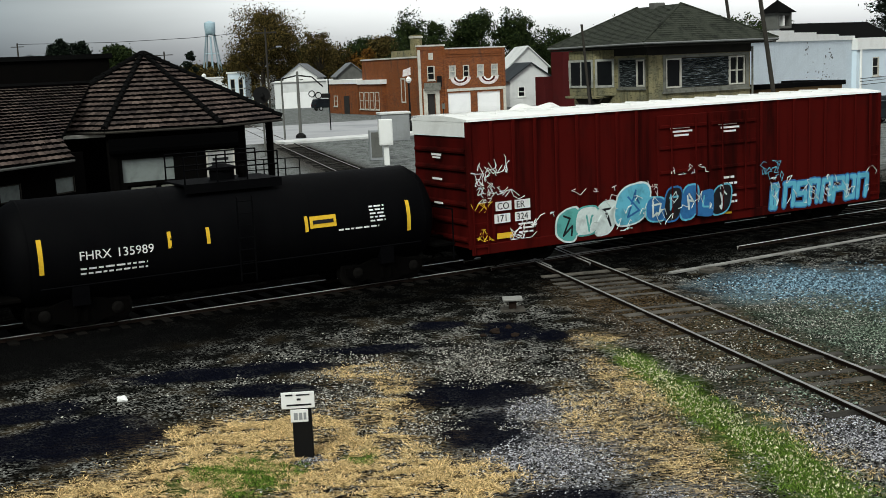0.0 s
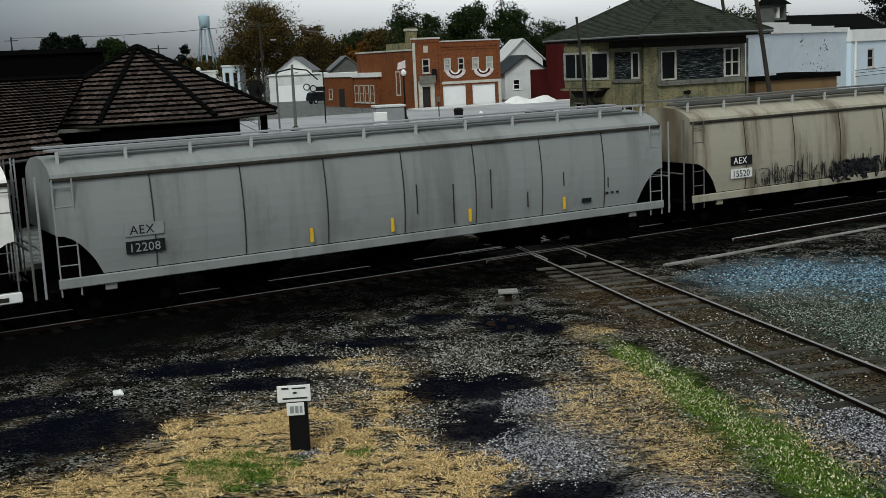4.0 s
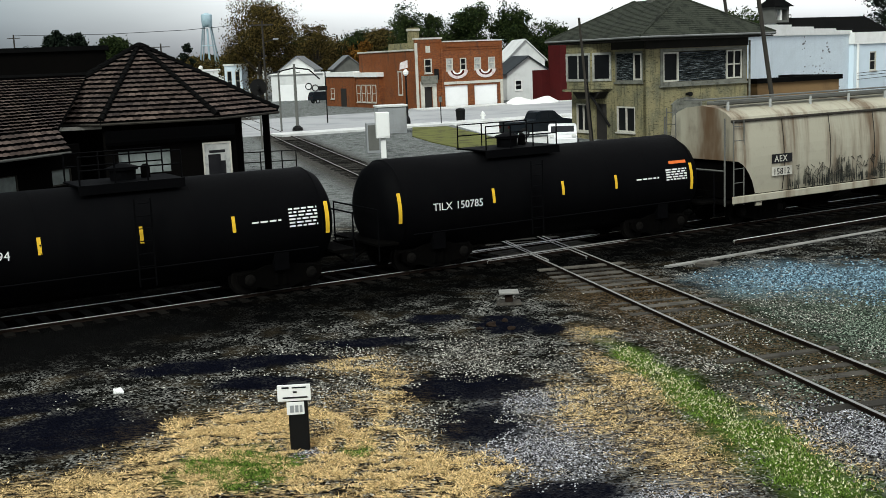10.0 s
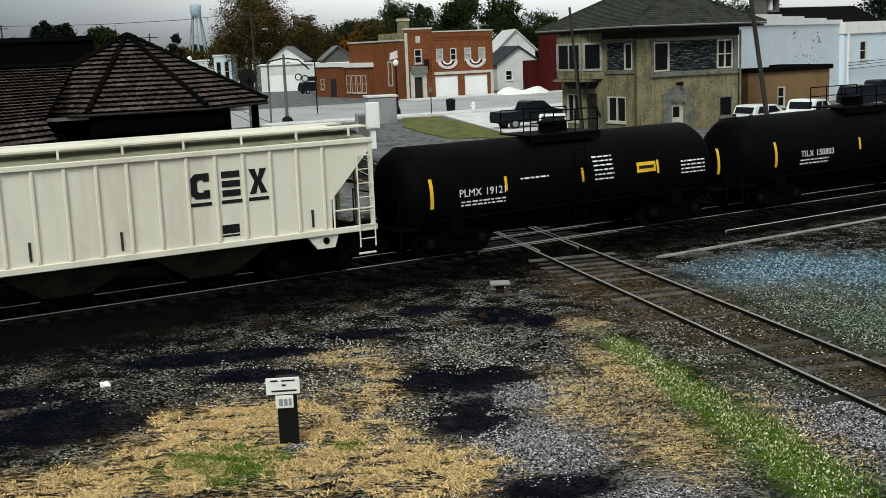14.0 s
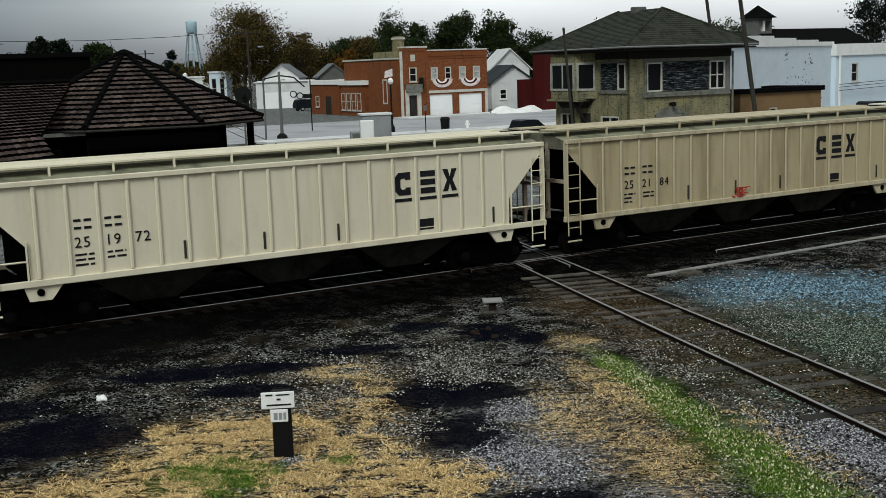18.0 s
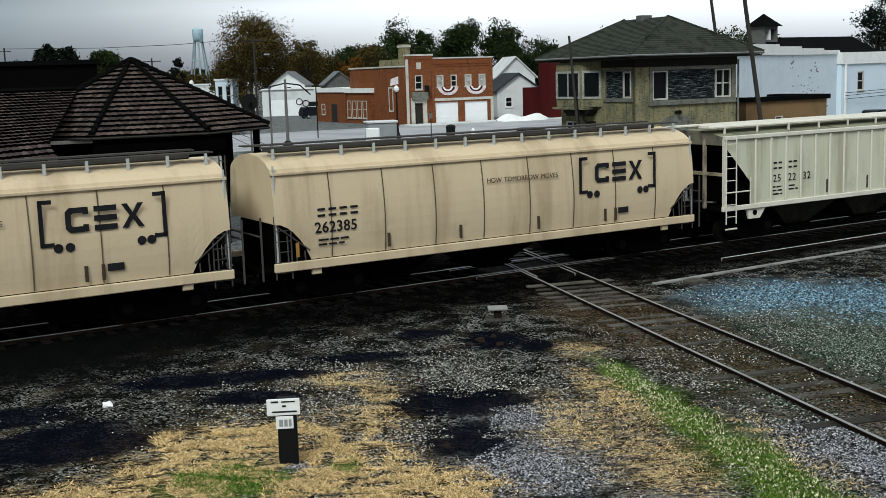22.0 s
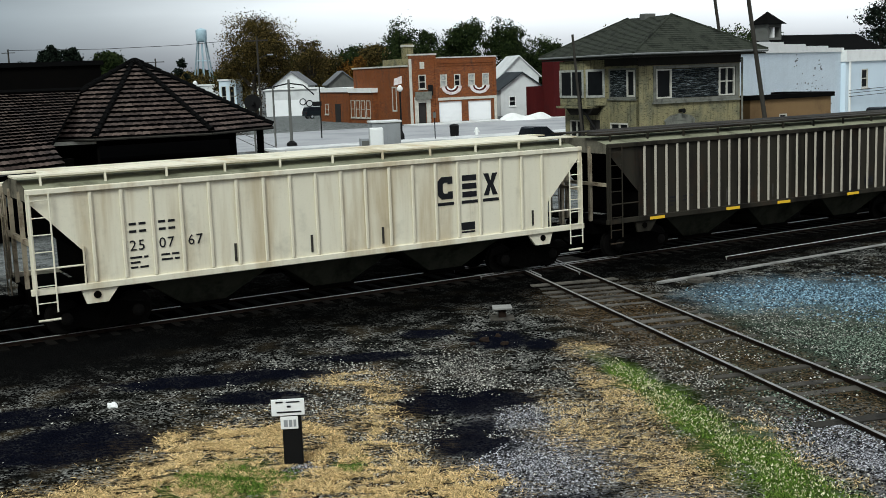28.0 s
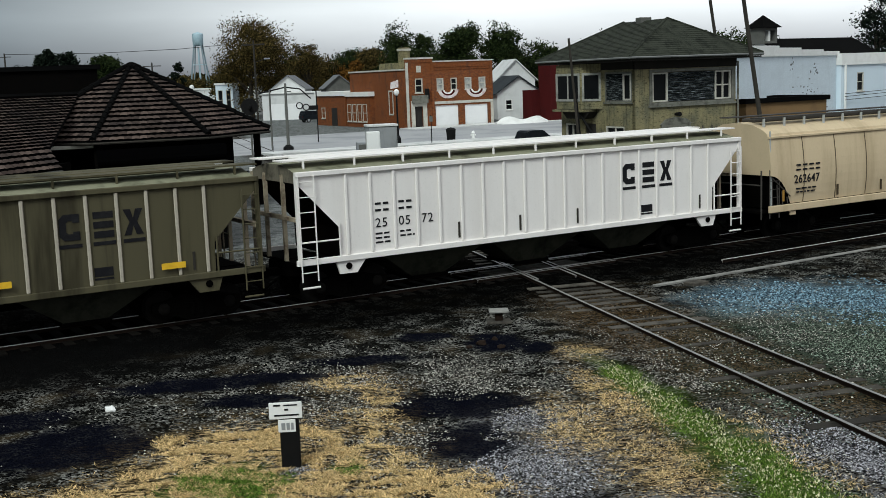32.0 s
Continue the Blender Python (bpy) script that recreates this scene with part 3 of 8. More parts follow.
def thin_out(x, y):
    """How thick the loose stones lie: thinner towards the rails and the depot."""
    over = y * 0.8644 - x * 0.5028
    a = min(1.0, max(0.0, (24.0 - over) / 4.0))
    b = min(1.0, max(0.45, (x + 8.5) / 6.0))
    c = 0.5 + 1.6 * noise.noise((x * 0.7, y * 1.5, 31)) + 0.9 * noise.noise((x * 2.2, y * 4.5, 37))
    if abs(11.8 - 0.9682 * x - 0.2502 * y) < 1.5:
        a *= 0.25
    return a * b * min(1.0, max(0.05, c + 0.15))


def build_strewn():
    scatter("dry_grass", "matted dry yellow straw grass on the gravel", "dry grass", DRY, 150000, blade(0.034, 0.010, 0.10), M["straw"], 11, ragged=1.1, skip=WET[:3], clump=4.2)
    scatter("seed_grass", "pale seed heads in the turf strip", "grass", GREEN[1:4], 2400, blade(0.03, 0.012, 0.03), M["seed"], 15, ragged=0.8, z=-0.06)
    scatter("green_grass", "low bright green turf strip with seed heads", "grass", GREEN[1:], 30000, blade(0.045, 0.0075, 0.08), M["blade"], 12, ragged=1.7, clump=1.5)
    scatter("lawn_patch", "patch of short deep green grass in the straw", "grass", [(-3.2, 16.4, 1.0, 0.85, 0)], 12000, blade(0.05, 0.008, 0.07), M["blade"], 19, ragged=0.8, clump=0.9)
    scatter("thin_straw", "thin straw strewn over the gravel", "dry grass", THIN, 26000, blade(0.025, 0.008, 0.11), M["straw"], 20, ragged=1.0, clump=1.6)
    scatter("yellow_turf", "sparse yellowing turf beside the green strip", "grass", [(3.6, 18.6, 0.7, 3.0, 10), (5.4, 17.5, 0.5, 3.2, 10)], 9000, blade(0.03, 0.006, 0.08), M["straw"], 17, ragged=1.3, clump=1.2)
    scatter("gravel", "loose grey ballast stones", "gravel", [(0, 22.5, 9.5, 6.5, 8), (5.5, 22, 4, 6, 0), (9, 26, 4, 6, 0), (0, 18, 7, 4, 0), (5.5, 16, 3, 3.5, 0)], 120000, pebble(0.010, 0.028), M["stone_chip"], 13, fall=0.7, ragged=0.35, skip=WET + GREEN[:4], reach=24.2, fade=thin_out)
    scatter("pale_gravel", "patch of clean pale grey gravel", "gravel", PALE, 24000, pebble(0.010, 0.028), M["pale_chip"], 16, fall=0.8, ragged=0.7, skip=WET[:2])
    scatter("mossy_gravel", "greenish gravel beside the crossing track", "gravel", MOSS[:2], 22000, pebble(0.012, 0.032), M["moss_chip"], 18, fall=0.8, ragged=0.6, fade=lambda x, y: 0.2 if abs(11.8 - 0.9682 * x - 0.2502 * y) < 1.5 else 1.0)
    scatter("blue_gravel", "heap of fresh blue-grey crushed stone", "gravel", [*BLUE, (11.5, 27.5, 3.0, 3.5, 0)], 14000, pebble(0.015, 0.045), M["blue_chip"], 14, fall=0.8, ragged=0.9)

# ---- materials of the buildings ----
def plank_mat():
    """Weathered boards with long pale streaks along the grain."""
    k = Tree("weathered_boards")
    f = k.step(k.noise(k.pos((0.6, 1, 7)), 2.6, 5, 0.75), 0.50, 0.66)
    col = k.mix(f, (0.007, 0.009, 0.010), (0.24, 0.27, 0.28))
    return k.done(col, 0.9, 0, 0.1)


def buff_wall():
    """Worn buff brick: dark open joints in broken rows, pale render, damp runs."""
    k = Tree("buff_brick_and_render")
    joint = k.step(k.noise(k.pos((1.2, 1.2, 7.0)), 2.4, 5, 0.75), 0.52, 0.64)
    run = k.step(k.noise(k.pos((4.5, 4.5, 0.35)), 1.3, 5, 0.7), 0.5, 0.66)
    patch = k.step(k.noise(k.pos(), 0.7, 4), 0.4, 0.66)
    fine = k.noise(k.pos(), 11.0, 3)
    col = k.mix(patch, (0.25, 0.22, 0.12), (0.14, 0.135, 0.088))
    col = k.mix(k.math("MULTIPLY", joint, 0.9), col, (0.018, 0.017, 0.011))
    col = k.mix(k.math("MULTIPLY", run, 0.6), col, (0.045, 0.042, 0.026))
    col = k.mix(k.math("MULTIPLY", k.step(fine, 0.56, 0.72), 0.5), col, (0.33, 0.30, 0.19))
    k.bump(k.math("ADD", joint, fine), 0.5, 0.02)
    return k.done(col, 0.9, 0, 0.15)


M["brick_red"] = brickwork("orange_red_brick", (0.27, 0.078, 0.017), (0.12, 0.028, 0.008), (0.12, 0.065, 0.035), amount=1.0)
M["blind"] = paint("dull_grey_blind", (0.20, 0.225, 0.215), (0.09, 0.1, 0.095), 0.6, 0, 1.5, 8, 0.6)
M["tower_trim"] = paint("flaking_grey_trim", (0.17, 0.17, 0.145), (0.06, 0.06, 0.05), 0.85, 0, 2.0, 9, 0.8)
M["sash_grey"] = paint("chalky_grey_sash", (0.34, 0.34, 0.31), (0.14, 0.14, 0.12), 0.8, 0, 2.0, 9, 0.7)
# the shade below the tower eaves is put into this near-black
M["frieze"] = paint("shade_black_frieze", (0.022, 0.02, 0.017), (0.01, 0.01, 0.01), 0.95)
M["brick_buff"] = buff_wall()
M["shingle"] = paint("grey_green_shingle", (0.034, 0.038, 0.028), (0.008, 0.009, 0.007), 0.95, 0, 1.6, 10, 0.9, bump=0.8)
M["board"] = plank_mat()
M["trim_pale"] = paint("pale_worn_trim", (0.52, 0.50, 0.44), (0.28, 0.26, 0.22), 0.75, 0, 1.5, 10, 0.6)
M["eave"] = paint("grey_eave_paint", (0.2, 0.205, 0.2), (0.1, 0.1, 0.1), 0.8)
M["trim_grey"] = paint("grey_trim", (0.12, 0.12, 0.11), (0.05, 0.05, 0.046), 0.8)
M["white_brick"] = brickwork("pale_blue_painted_brick", (0.70, 0.78, 0.84), (0.64, 0.72, 0.78), (0.58, 0.65, 0.7), amount=0.2)
M["siding_blue"] = paint("pale_blue_siding", (0.62, 0.71, 0.78), (0.5, 0.58, 0.64), 0.7, 0, 0.3, 6, 0.4)
M["bare_brick"] = paint("bare_brick_patches", (0.16, 0.17, 0.18), (0.09, 0.09, 0.095), 0.9)
M["brown_wall"] = paint("tan_brown_wall", (0.2, 0.125, 0.06), (0.1, 0.065, 0.035), 0.9, 0, 0.5, 8, 0.5)
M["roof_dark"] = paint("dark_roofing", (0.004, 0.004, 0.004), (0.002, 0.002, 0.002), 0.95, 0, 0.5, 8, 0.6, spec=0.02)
M["barn_red"] = paint("dark_red_siding", (0.055, 0.005, 0.005), (0.025, 0.004, 0.004), 0.85, 0, 0.6, 8, 0.5)
M["house_white"] = paint("white_house_siding", (0.64, 0.645, 0.64), (0.36, 0.365, 0.36), 0.7, 0, 0.4, 6, 0.4)
M["house_roof"] = paint("grey_house_roof", (0.16, 0.165, 0.17), (0.09, 0.09, 0.095), 0.95)
M["roof_slate"] = paint("dark_slate_roof", (0.035, 0.04, 0.045), (0.015, 0.017, 0.02), 0.9)
# wall colour holds the black shade under the depot's eaves
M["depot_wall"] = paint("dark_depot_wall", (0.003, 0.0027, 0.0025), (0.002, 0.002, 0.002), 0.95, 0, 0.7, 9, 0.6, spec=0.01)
M["depot_pane"] = paint("clouded_pane", (0.11, 0.13, 0.13), (0.03, 0.035, 0.035), 0.35, 0, 1.2, 6, 0.7)
M["bunting"] = paint("red_white_bunting", (0.66, 0.62, 0.6), (0.4, 0.12, 0.12), 0.8, 0, 2, 8, 0.5)
M["curtain"] = paint("pale_curtained_pane", (0.42, 0.42, 0.40), (0.16, 0.17, 0.17), 0.5, 0, 2.5, 6, 0.8)
M["door_dark"] = paint("dark_door", (0.03, 0.027, 0.025))
M["tank_leg"] = paint("grey_blue_steel", (0.2, 0.26, 0.29), (0.12, 0.16, 0.18), 0.6)
M["tank_blue"] = paint("pale_blue_water_tank", (0.36, 0.48, 0.54), (0.2, 0.28, 0.31), 0.6, 0, 0.3, 3, 0.7)
M["garage"] = paint("white_garage_door", (0.82, 0.82, 0.82), (0.66, 0.66, 0.66), 0.5, 0, 0.5, 6, 0.3)
M["awning"] = paint("white_roof_edge", (0.8, 0.79, 0.77), (0.6, 0.58, 0.55), 0.6)


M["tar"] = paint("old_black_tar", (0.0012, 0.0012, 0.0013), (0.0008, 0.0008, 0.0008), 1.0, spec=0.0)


def tile_mat():
    k = Tree("clay_roof_tiles")
    r = k.n("NewGeometry").outputs["Random Per Island"]
    p = k.pos()
    col = k.mix(r, (0.032, 0.023, 0.020), (0.112, 0.082, 0.070))
    col = k.mix(k.math("MULTIPLY", k.step(k.noise(p, 0.5, 4), 0.4, 0.7), 0.6), col, (0.024, 0.021, 0.022))
    k.bump(k.noise(p, 20, 3), 0.3, 0.01)
    return k.done(col, 0.9, 0, 0.05)


M["tile"] = tile_mat()


def tiles(a, b, c, d, course=0.3, width=0.3, seed=1):
    """Tiles laid in courses from the eave a-b up to the top c-d (a below c, b below d)."""
    rng = random.Random(seed)
    a, b, c, d = (Vector(v) for v in (a, b, c, d))
    up = ((c + d) / 2 - (a + b) / 2)
    rows = max(2, int(up.length / course))
    nrm = (b - a).cross(c - a if (c - a).length > 0.1 else d - a).normalized()
    if nrm.z < 0:
        nrm = -nrm
    vs, fs = [], []
    for k in range(rows):
        l0, r0 = a.lerp(c, k / rows), b.lerp(d, k / rows)
        l1, r1 = a.lerp(c, min(1, (k + 0.8) / rows)), b.lerp(d, min(1, (k + 0.8) / rows))
        n = max(1, round((r0 - l0).length / width))
        for i in range(n):
            lift = 0.085 + rng.uniform(-0.012, 0.012)
            p = [l0.lerp(r0, i / n), l0.lerp(r0, (i + 0.98) / n), l1.lerp(r1, (i + 0.98) / n), l1.lerp(r1, i / n)]
            mid0 = (p[0] + p[1]) / 2 + nrm * (lift + 0.025)
            mid1 = (p[2] + p[3]) / 2 + nrm * 0.04
            j = len(vs)
            vs += [p[0] + nrm * lift, mid0, p[1] + nrm * lift, p[2] + nrm * 0.015, mid1, p[3] + nrm * 0.015, p[0] - nrm * 0.01, p[1] - nrm * 0.01]
            fs += [(j, j + 1, j + 4, j + 5), (j + 1, j + 2, j + 3, j + 4)]
    me = bpy.data.meshes.new("tile_field")
    me.from_pydata([tuple(v) for v in vs], [], fs)
    me.materials.append(M["tile"])
    return me


def depot():
    """The tiled depot: an eight-sided pavilion with a long wing."""
    ob = thing("depot", Matrix(), "old dark depot with a tiled eight-sided roof and long tiled wing", "building")
    cx, cy, r, ze, zp = -14.52, 58.0, 6.75, 3.62, 7.05
    ring = [Vector((cx + r * math.cos(radians(-92.5 + 45 * k)), cy + r * math.sin(radians(-92.5 + 45 * k)), ze)) for k in range(8)]
    top = Vector((cx, cy, zp))
    roof = part("roof", solid([(ring[k], ring[(k + 1) % 8], top) for k in range(8)], 0.14), M["roof_dark"], ob)
    for k in (6, 7, 0, 1):
        a, b = ring[k], ring[(k + 1) % 8]
        part("tile_field", tiles(a, b, top + (a - top) * 0.03, top + (b - top) * 0.03, 0.42, 0.34, k + 3), None, roof, "weathered brown clay tiles in courses")
    for k in range(8):
        part("hip_cap", stepped_cap(ring[k], top, 16, 0.15, 0.11, 0.11), M["roof_dark"], roof)
    part("finial", lathe([(0.02, zp - 0.05), (0.3, zp), (0.24, zp + 0.14), (0.08, zp + 0.2)], 8), M["roof_dark"], roof, m=at(cx, cy))
    for k in range(8):
        a, b = ring[k], ring[(k + 1) % 8]
        part("gutter", bm_tube(a - Vector((0, 0, 0.07)), b - Vector((0, 0, 0.07)), 0.06, n=6), M["pole"], ob, "dark metal gutter")
    # inner walls with bays and posts
    ri = r * 0.72
    wall = [Vector((cx + ri * math.cos(radians(-92.5 + 45 * k)), cy + ri * math.sin(radians(-92.5 + 45 * k)), 0)) for k in range(8)]
    for k in range(8):
        a, b = wall[k], wall[(k + 1) % 8]
        ln = (b - a).length
        m = at(a.x, a.y, math.degrees(math.atan2(b.y - a.y, b.x - a.x)))
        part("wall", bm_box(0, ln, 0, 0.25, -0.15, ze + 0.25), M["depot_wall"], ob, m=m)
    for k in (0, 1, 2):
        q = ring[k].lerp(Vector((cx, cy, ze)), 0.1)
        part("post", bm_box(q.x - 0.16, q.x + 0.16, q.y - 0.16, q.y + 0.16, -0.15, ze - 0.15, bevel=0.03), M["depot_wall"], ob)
    # the wing
    d = Vector((math.cos(radians(66)), math.sin(radians(66)), 0))
    n = Vector((d.y, -d.x, 0))
    er, tr = Vector((-14.95, 47.1, 2.75)), Vector((-16.75, 56.2, 5.68))
    tl = Vector((-16.9, 55.9, 5.68)) - d * 26
    el = er - d * 26
    vy = Vector((-15.89, 48.59, 3.553))
    vl = vy - d * 26
    wing = part("wing_roof", solid([(el, er, vy, vl), (vl, vy, tr, tl), (tl, tr, tr - n * 6 + Vector((0, 0, -2.6)), tl - n * 6 + Vector((0, 0, -2.6)))], 0.14), M["roof_dark"], ob)
    part("tile_field", tiles(er - d * 16, er, vy - d * 16, vy, 0.42, 0.36, 21), None, wing, "weathered brown clay tiles in courses")
    part("tile_field", tiles(vy - d * 16, vy, tr - d * 16, tr, 0.42, 0.36, 22), None, wing, "weathered brown clay tiles in courses")
    bm = bmesh.new()
    tube(bm, tl + Vector((0, 0, 0.1)), tr + Vector((0, 0, 0.1)), 0.13, n=6)
    part("ridge_cap", bm, M["roof_dark"], wing)
    w0 = er - n * 1.0
    m = at(w0.x, w0.y, 66 + 180)
    holes = [(-1.1 + i * 3.1, 0.1 + i * 3.1, 1.25, 1.95) for i in range(6)]
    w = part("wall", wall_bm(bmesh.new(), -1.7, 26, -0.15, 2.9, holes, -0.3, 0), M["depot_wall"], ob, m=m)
    for h in holes:
        window(w, *h, M["pole"], -0.2, 0.05, glass=M["blind"], mid_h=False)
    part("fascia", bm_tube(el - Vector((0, 0, 0.08)), er - Vector((0, 0, 0.08)), 0.06, n=6), M["trim_grey"], wing, "grey eave board")
    part("eave_board", bm_box(-0.1, 3.4, -0.08, 0.0, -0.12, 0.04), M["trim_pale"], ob, "pale board under the valley", m=at(-18.0, 51.2, 18, 3.45))
    # the trackside bay with glazed doors and a transom
    f0, f1 = track_point(10.2, 40.3), track_point(14.95, 40.3)
    m = at(f0.x, f0.y, TRACK_ANGLE)
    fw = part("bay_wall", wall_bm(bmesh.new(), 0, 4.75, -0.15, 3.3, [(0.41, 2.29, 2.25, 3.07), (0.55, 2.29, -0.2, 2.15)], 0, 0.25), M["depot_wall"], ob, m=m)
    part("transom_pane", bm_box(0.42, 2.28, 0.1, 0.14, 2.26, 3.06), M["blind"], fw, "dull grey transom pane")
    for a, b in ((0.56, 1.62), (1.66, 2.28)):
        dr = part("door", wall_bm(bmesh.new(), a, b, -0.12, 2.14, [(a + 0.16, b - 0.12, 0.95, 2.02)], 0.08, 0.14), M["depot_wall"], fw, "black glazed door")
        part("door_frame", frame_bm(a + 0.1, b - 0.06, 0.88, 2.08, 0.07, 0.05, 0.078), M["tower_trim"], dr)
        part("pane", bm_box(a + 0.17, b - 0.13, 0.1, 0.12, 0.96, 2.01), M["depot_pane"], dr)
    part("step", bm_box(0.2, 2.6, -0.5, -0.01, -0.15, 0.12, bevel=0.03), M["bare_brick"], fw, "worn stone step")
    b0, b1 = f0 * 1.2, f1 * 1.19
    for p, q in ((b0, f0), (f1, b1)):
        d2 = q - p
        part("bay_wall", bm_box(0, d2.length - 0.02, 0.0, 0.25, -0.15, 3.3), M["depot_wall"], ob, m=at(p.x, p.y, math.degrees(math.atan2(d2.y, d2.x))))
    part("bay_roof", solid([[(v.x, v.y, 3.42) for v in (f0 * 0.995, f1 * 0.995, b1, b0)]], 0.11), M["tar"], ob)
    q = track_point(14.17, 40.24)
    board = thing("notice_board", at(q.x, q.y, TRACK_ANGLE), "tall pale poster case with a blurred dark picture", "sign")
    part("panel", bm_box(-0.5, 0.5, -0.03, 0.03, 0.95, 3.15), M["curtain"], board)
    part("frame", frame_bm(-0.54, 0.54, 0.91, 3.19, 0.06, -0.05, -0.031), M["trim_pale"], board)
    bars(board, "picture", [(-0.35, 0.12, 2.0, 2.75), (0.02, 0.3, 1.9, 2.5), (-0.3, 0.3, 2.8, 2.9), (-0.35, 0.3, 1.2, 1.3), (-0.3, 0.1, 1.4, 1.62)], -0.034, M["dark_mark"])


def signal_tower():
    ob = thing("signal_tower", at(13.7, 74.6, 25.5), "derelict two-storey buff signal tower with a hipped shingle roof", "building")
    W, D, H = 8.35, 8.9, 6.5
    h = [(1.35, 7.98, 3.75, 5.75), (2.7, 3.8, -0.2, 1.75), (6.75, 7.95, 0.55, 1.95)]
    front = part("wall", wall_bm(bmesh.new(), 0, W, -0.15, H, h, 0, 0.3), M["brick_buff"], ob)
    turn = pose(0, 0, 0, 0, 0, -90)
    hl = [(-3.4, -0.3, 3.85, 5.85), (-8.3, -6.6, 0.4, 2.35), (-5.9, -4.5, -0.2, 2.4), (-3.3, -1.2, 0.55, 2.25)]
    side = part("wall", wall_bm(bmesh.new(), -D, 0, -0.15, H, hl, 0, 0.3), M["brick_buff"], ob, m=turn)
    part("wall", bm_box(0.3, W, D - 0.3, D, -0.15, H), M["brick_buff"], ob)
    part("wall", bm_box(W - 0.3, W, 0.3, D - 0.3, -0.15, H), M["brick_buff"], ob)
    part("floor", bm_box(0.3, W - 0.3, 0.3, D - 0.3, 2.9, 3.1), M["board"], ob)
    # upper storey, track side
    window(front, 1.4, 2.65, 3.8, 5.7, M["trim_pale"], 0.03, 0.1, mid_h=False, sill=False)
    part("window_surround", wall_bm(bmesh.new(), 1.15, 8.2, 3.6, 5.92, [(1.37, 7.96, 3.77, 5.73)], -0.07, -0.004), M["tower_trim"], front, "flaking grey window surround")
    for i in range(11):
        part("board", bm_box(2.67, 6.58, 0.05 + 0.03 * ((i * 7) % 3), 0.2, 3.8 + i * 0.172, 3.8 + i * 0.172 + 0.165), M["board"], front)
    window(front, 6.6, 7.93, 3.8, 5.7, M["trim_pale"], 0.03, 0.1, mid_v=True, sill=False)
    part("sill", bm_box(1.05, 8.3, -0.16, -0.004, 3.46, 3.59), M["tower_trim"], front)
    part("band", bm_box(-0.05, W + 0.05, -0.06, -0.004, 5.96, H), M["frieze"], front, "frieze under the eave, its shade painted in as dark colour")
    # ground storey, track side
    part("door_surround", wall_bm(bmesh.new(), 2.05, 4.45, -0.15, 2.3, [(2.7, 3.8, -0.2, 1.75)], -0.12, -0.003), M["tower_trim"], front, "worn stone door surround")
    part("pediment", prism([(1.95, 2.305), (4.55, 2.305), (4.1, 2.62), (3.25, 2.78), (2.4, 2.62)], -0.14, -0.003), M["tower_trim"], front, "low arched stone pediment")
    dr = part("door", wall_bm(bmesh.new(), 2.7, 3.8, -0.15, 1.75, [(2.98, 3.52, 0.75, 1.45)], 0.1, 0.16), M["trim_pale"], front, "pale panelled door")
    part("pane", bm_box(2.95, 3.55, 0.12, 0.14, 0.72, 1.48), M["glass"], dr)
    part("lamp_bracket", bm_tube((3.25, -0.02, 2.95), (3.25, -0.5, 2.95), 0.09, 0.16), M["dark_metal"], front)
    part("pilaster", bm_box(0.02, 0.95, -0.05, -0.004, -0.1, 5.9), M["brick_buff"], front, "plain buff corner pilaster")
    window(front, 6.75, 7.95, 0.55, 1.95, M["tower_trim"], 0.03, 0.1, mid_h=False)
    # crossing side
    window(side, -3.4, -0.3, 3.85, 5.85, M["tower_trim"], 0.03, 0.12, mid_h=False)
    for i in range(10):
        part("board", bm_box(-3.27, -1.35, 0.02 + 0.02 * ((i * 5) % 3), 0.12, 3.98 + i * 0.175, 3.98 + i * 0.175 + 0.168), M["board"], side)
    part("sash", frame_bm(-1.32, -0.42, 3.98, 5.72, 0.11, -0.02, 0.06), M["trim_pale"], side)
    window(side, -8.3, -6.6, 0.4, 2.35, M["trim_pale"], 0.03, 0.1, mid_v=True, mid_h=False)
    part("door", bm_box(-5.9, -4.5, 0.12, 0.18, -0.15, 2.4), M["door_dark"], side)
    window(side, -3.3, -1.2, 0.55, 2.25, M["trim_pale"], 0.03, 0.1, mid_v=True, mid_h=False)
    part("band", bm_box(-D, -0.07, -0.06, -0.004, 6.0, H), M["frieze"], side, "frieze under the eave, its shade painted in as dark colour")
    # the bay
    pts = [(-8.8, 0.0), (-8.0, -0.95), (-4.9, -0.95), (-3.7, 0.0)]
    bay = part("bay", mesh_of("bay", bay_core(pts), M["brick_buff"]), None, side, "projecting window bay")
    for (x0, y0), (x1, y1) in zip(pts, pts[1:]):
        ln = math.hypot(x1 - x0, y1 - y0)
        fr = part("window", frame_bm(0.12, ln - 0.08, 3.95, 5.85, 0.15, -0.07, -0.004, ln > 2, False), M["sash_grey"], bay, m=at(x0, y0, math.degrees(math.atan2(y1 - y0, x1 - x0))))
        pane = part("pane", bm_box(0.2, ln - 0.16, -0.03, -0.004, 4.0, 5.8), M["glass"], bay, m=fr.matrix_basis)
    part("bracket", prism([(-7.0, 2.75), (-4.8, 2.75), (-4.2, 3.2), (-7.6, 3.2)], -0.75, -0.004), M["frieze"], side)
    part("bay_ledge", bm_box(-8.3, -4.4, -1.15, -0.005, 3.22, 3.38, bevel=0.02), M["brick_buff"], side)
    part("brace", bm_tube((-5.2, -0.9, 3.2), (-4.1, -0.05, 0.9), 0.09, n=6), M["dark_metal"], side, "dark slanting brace")
    # roof
    o = 1.3
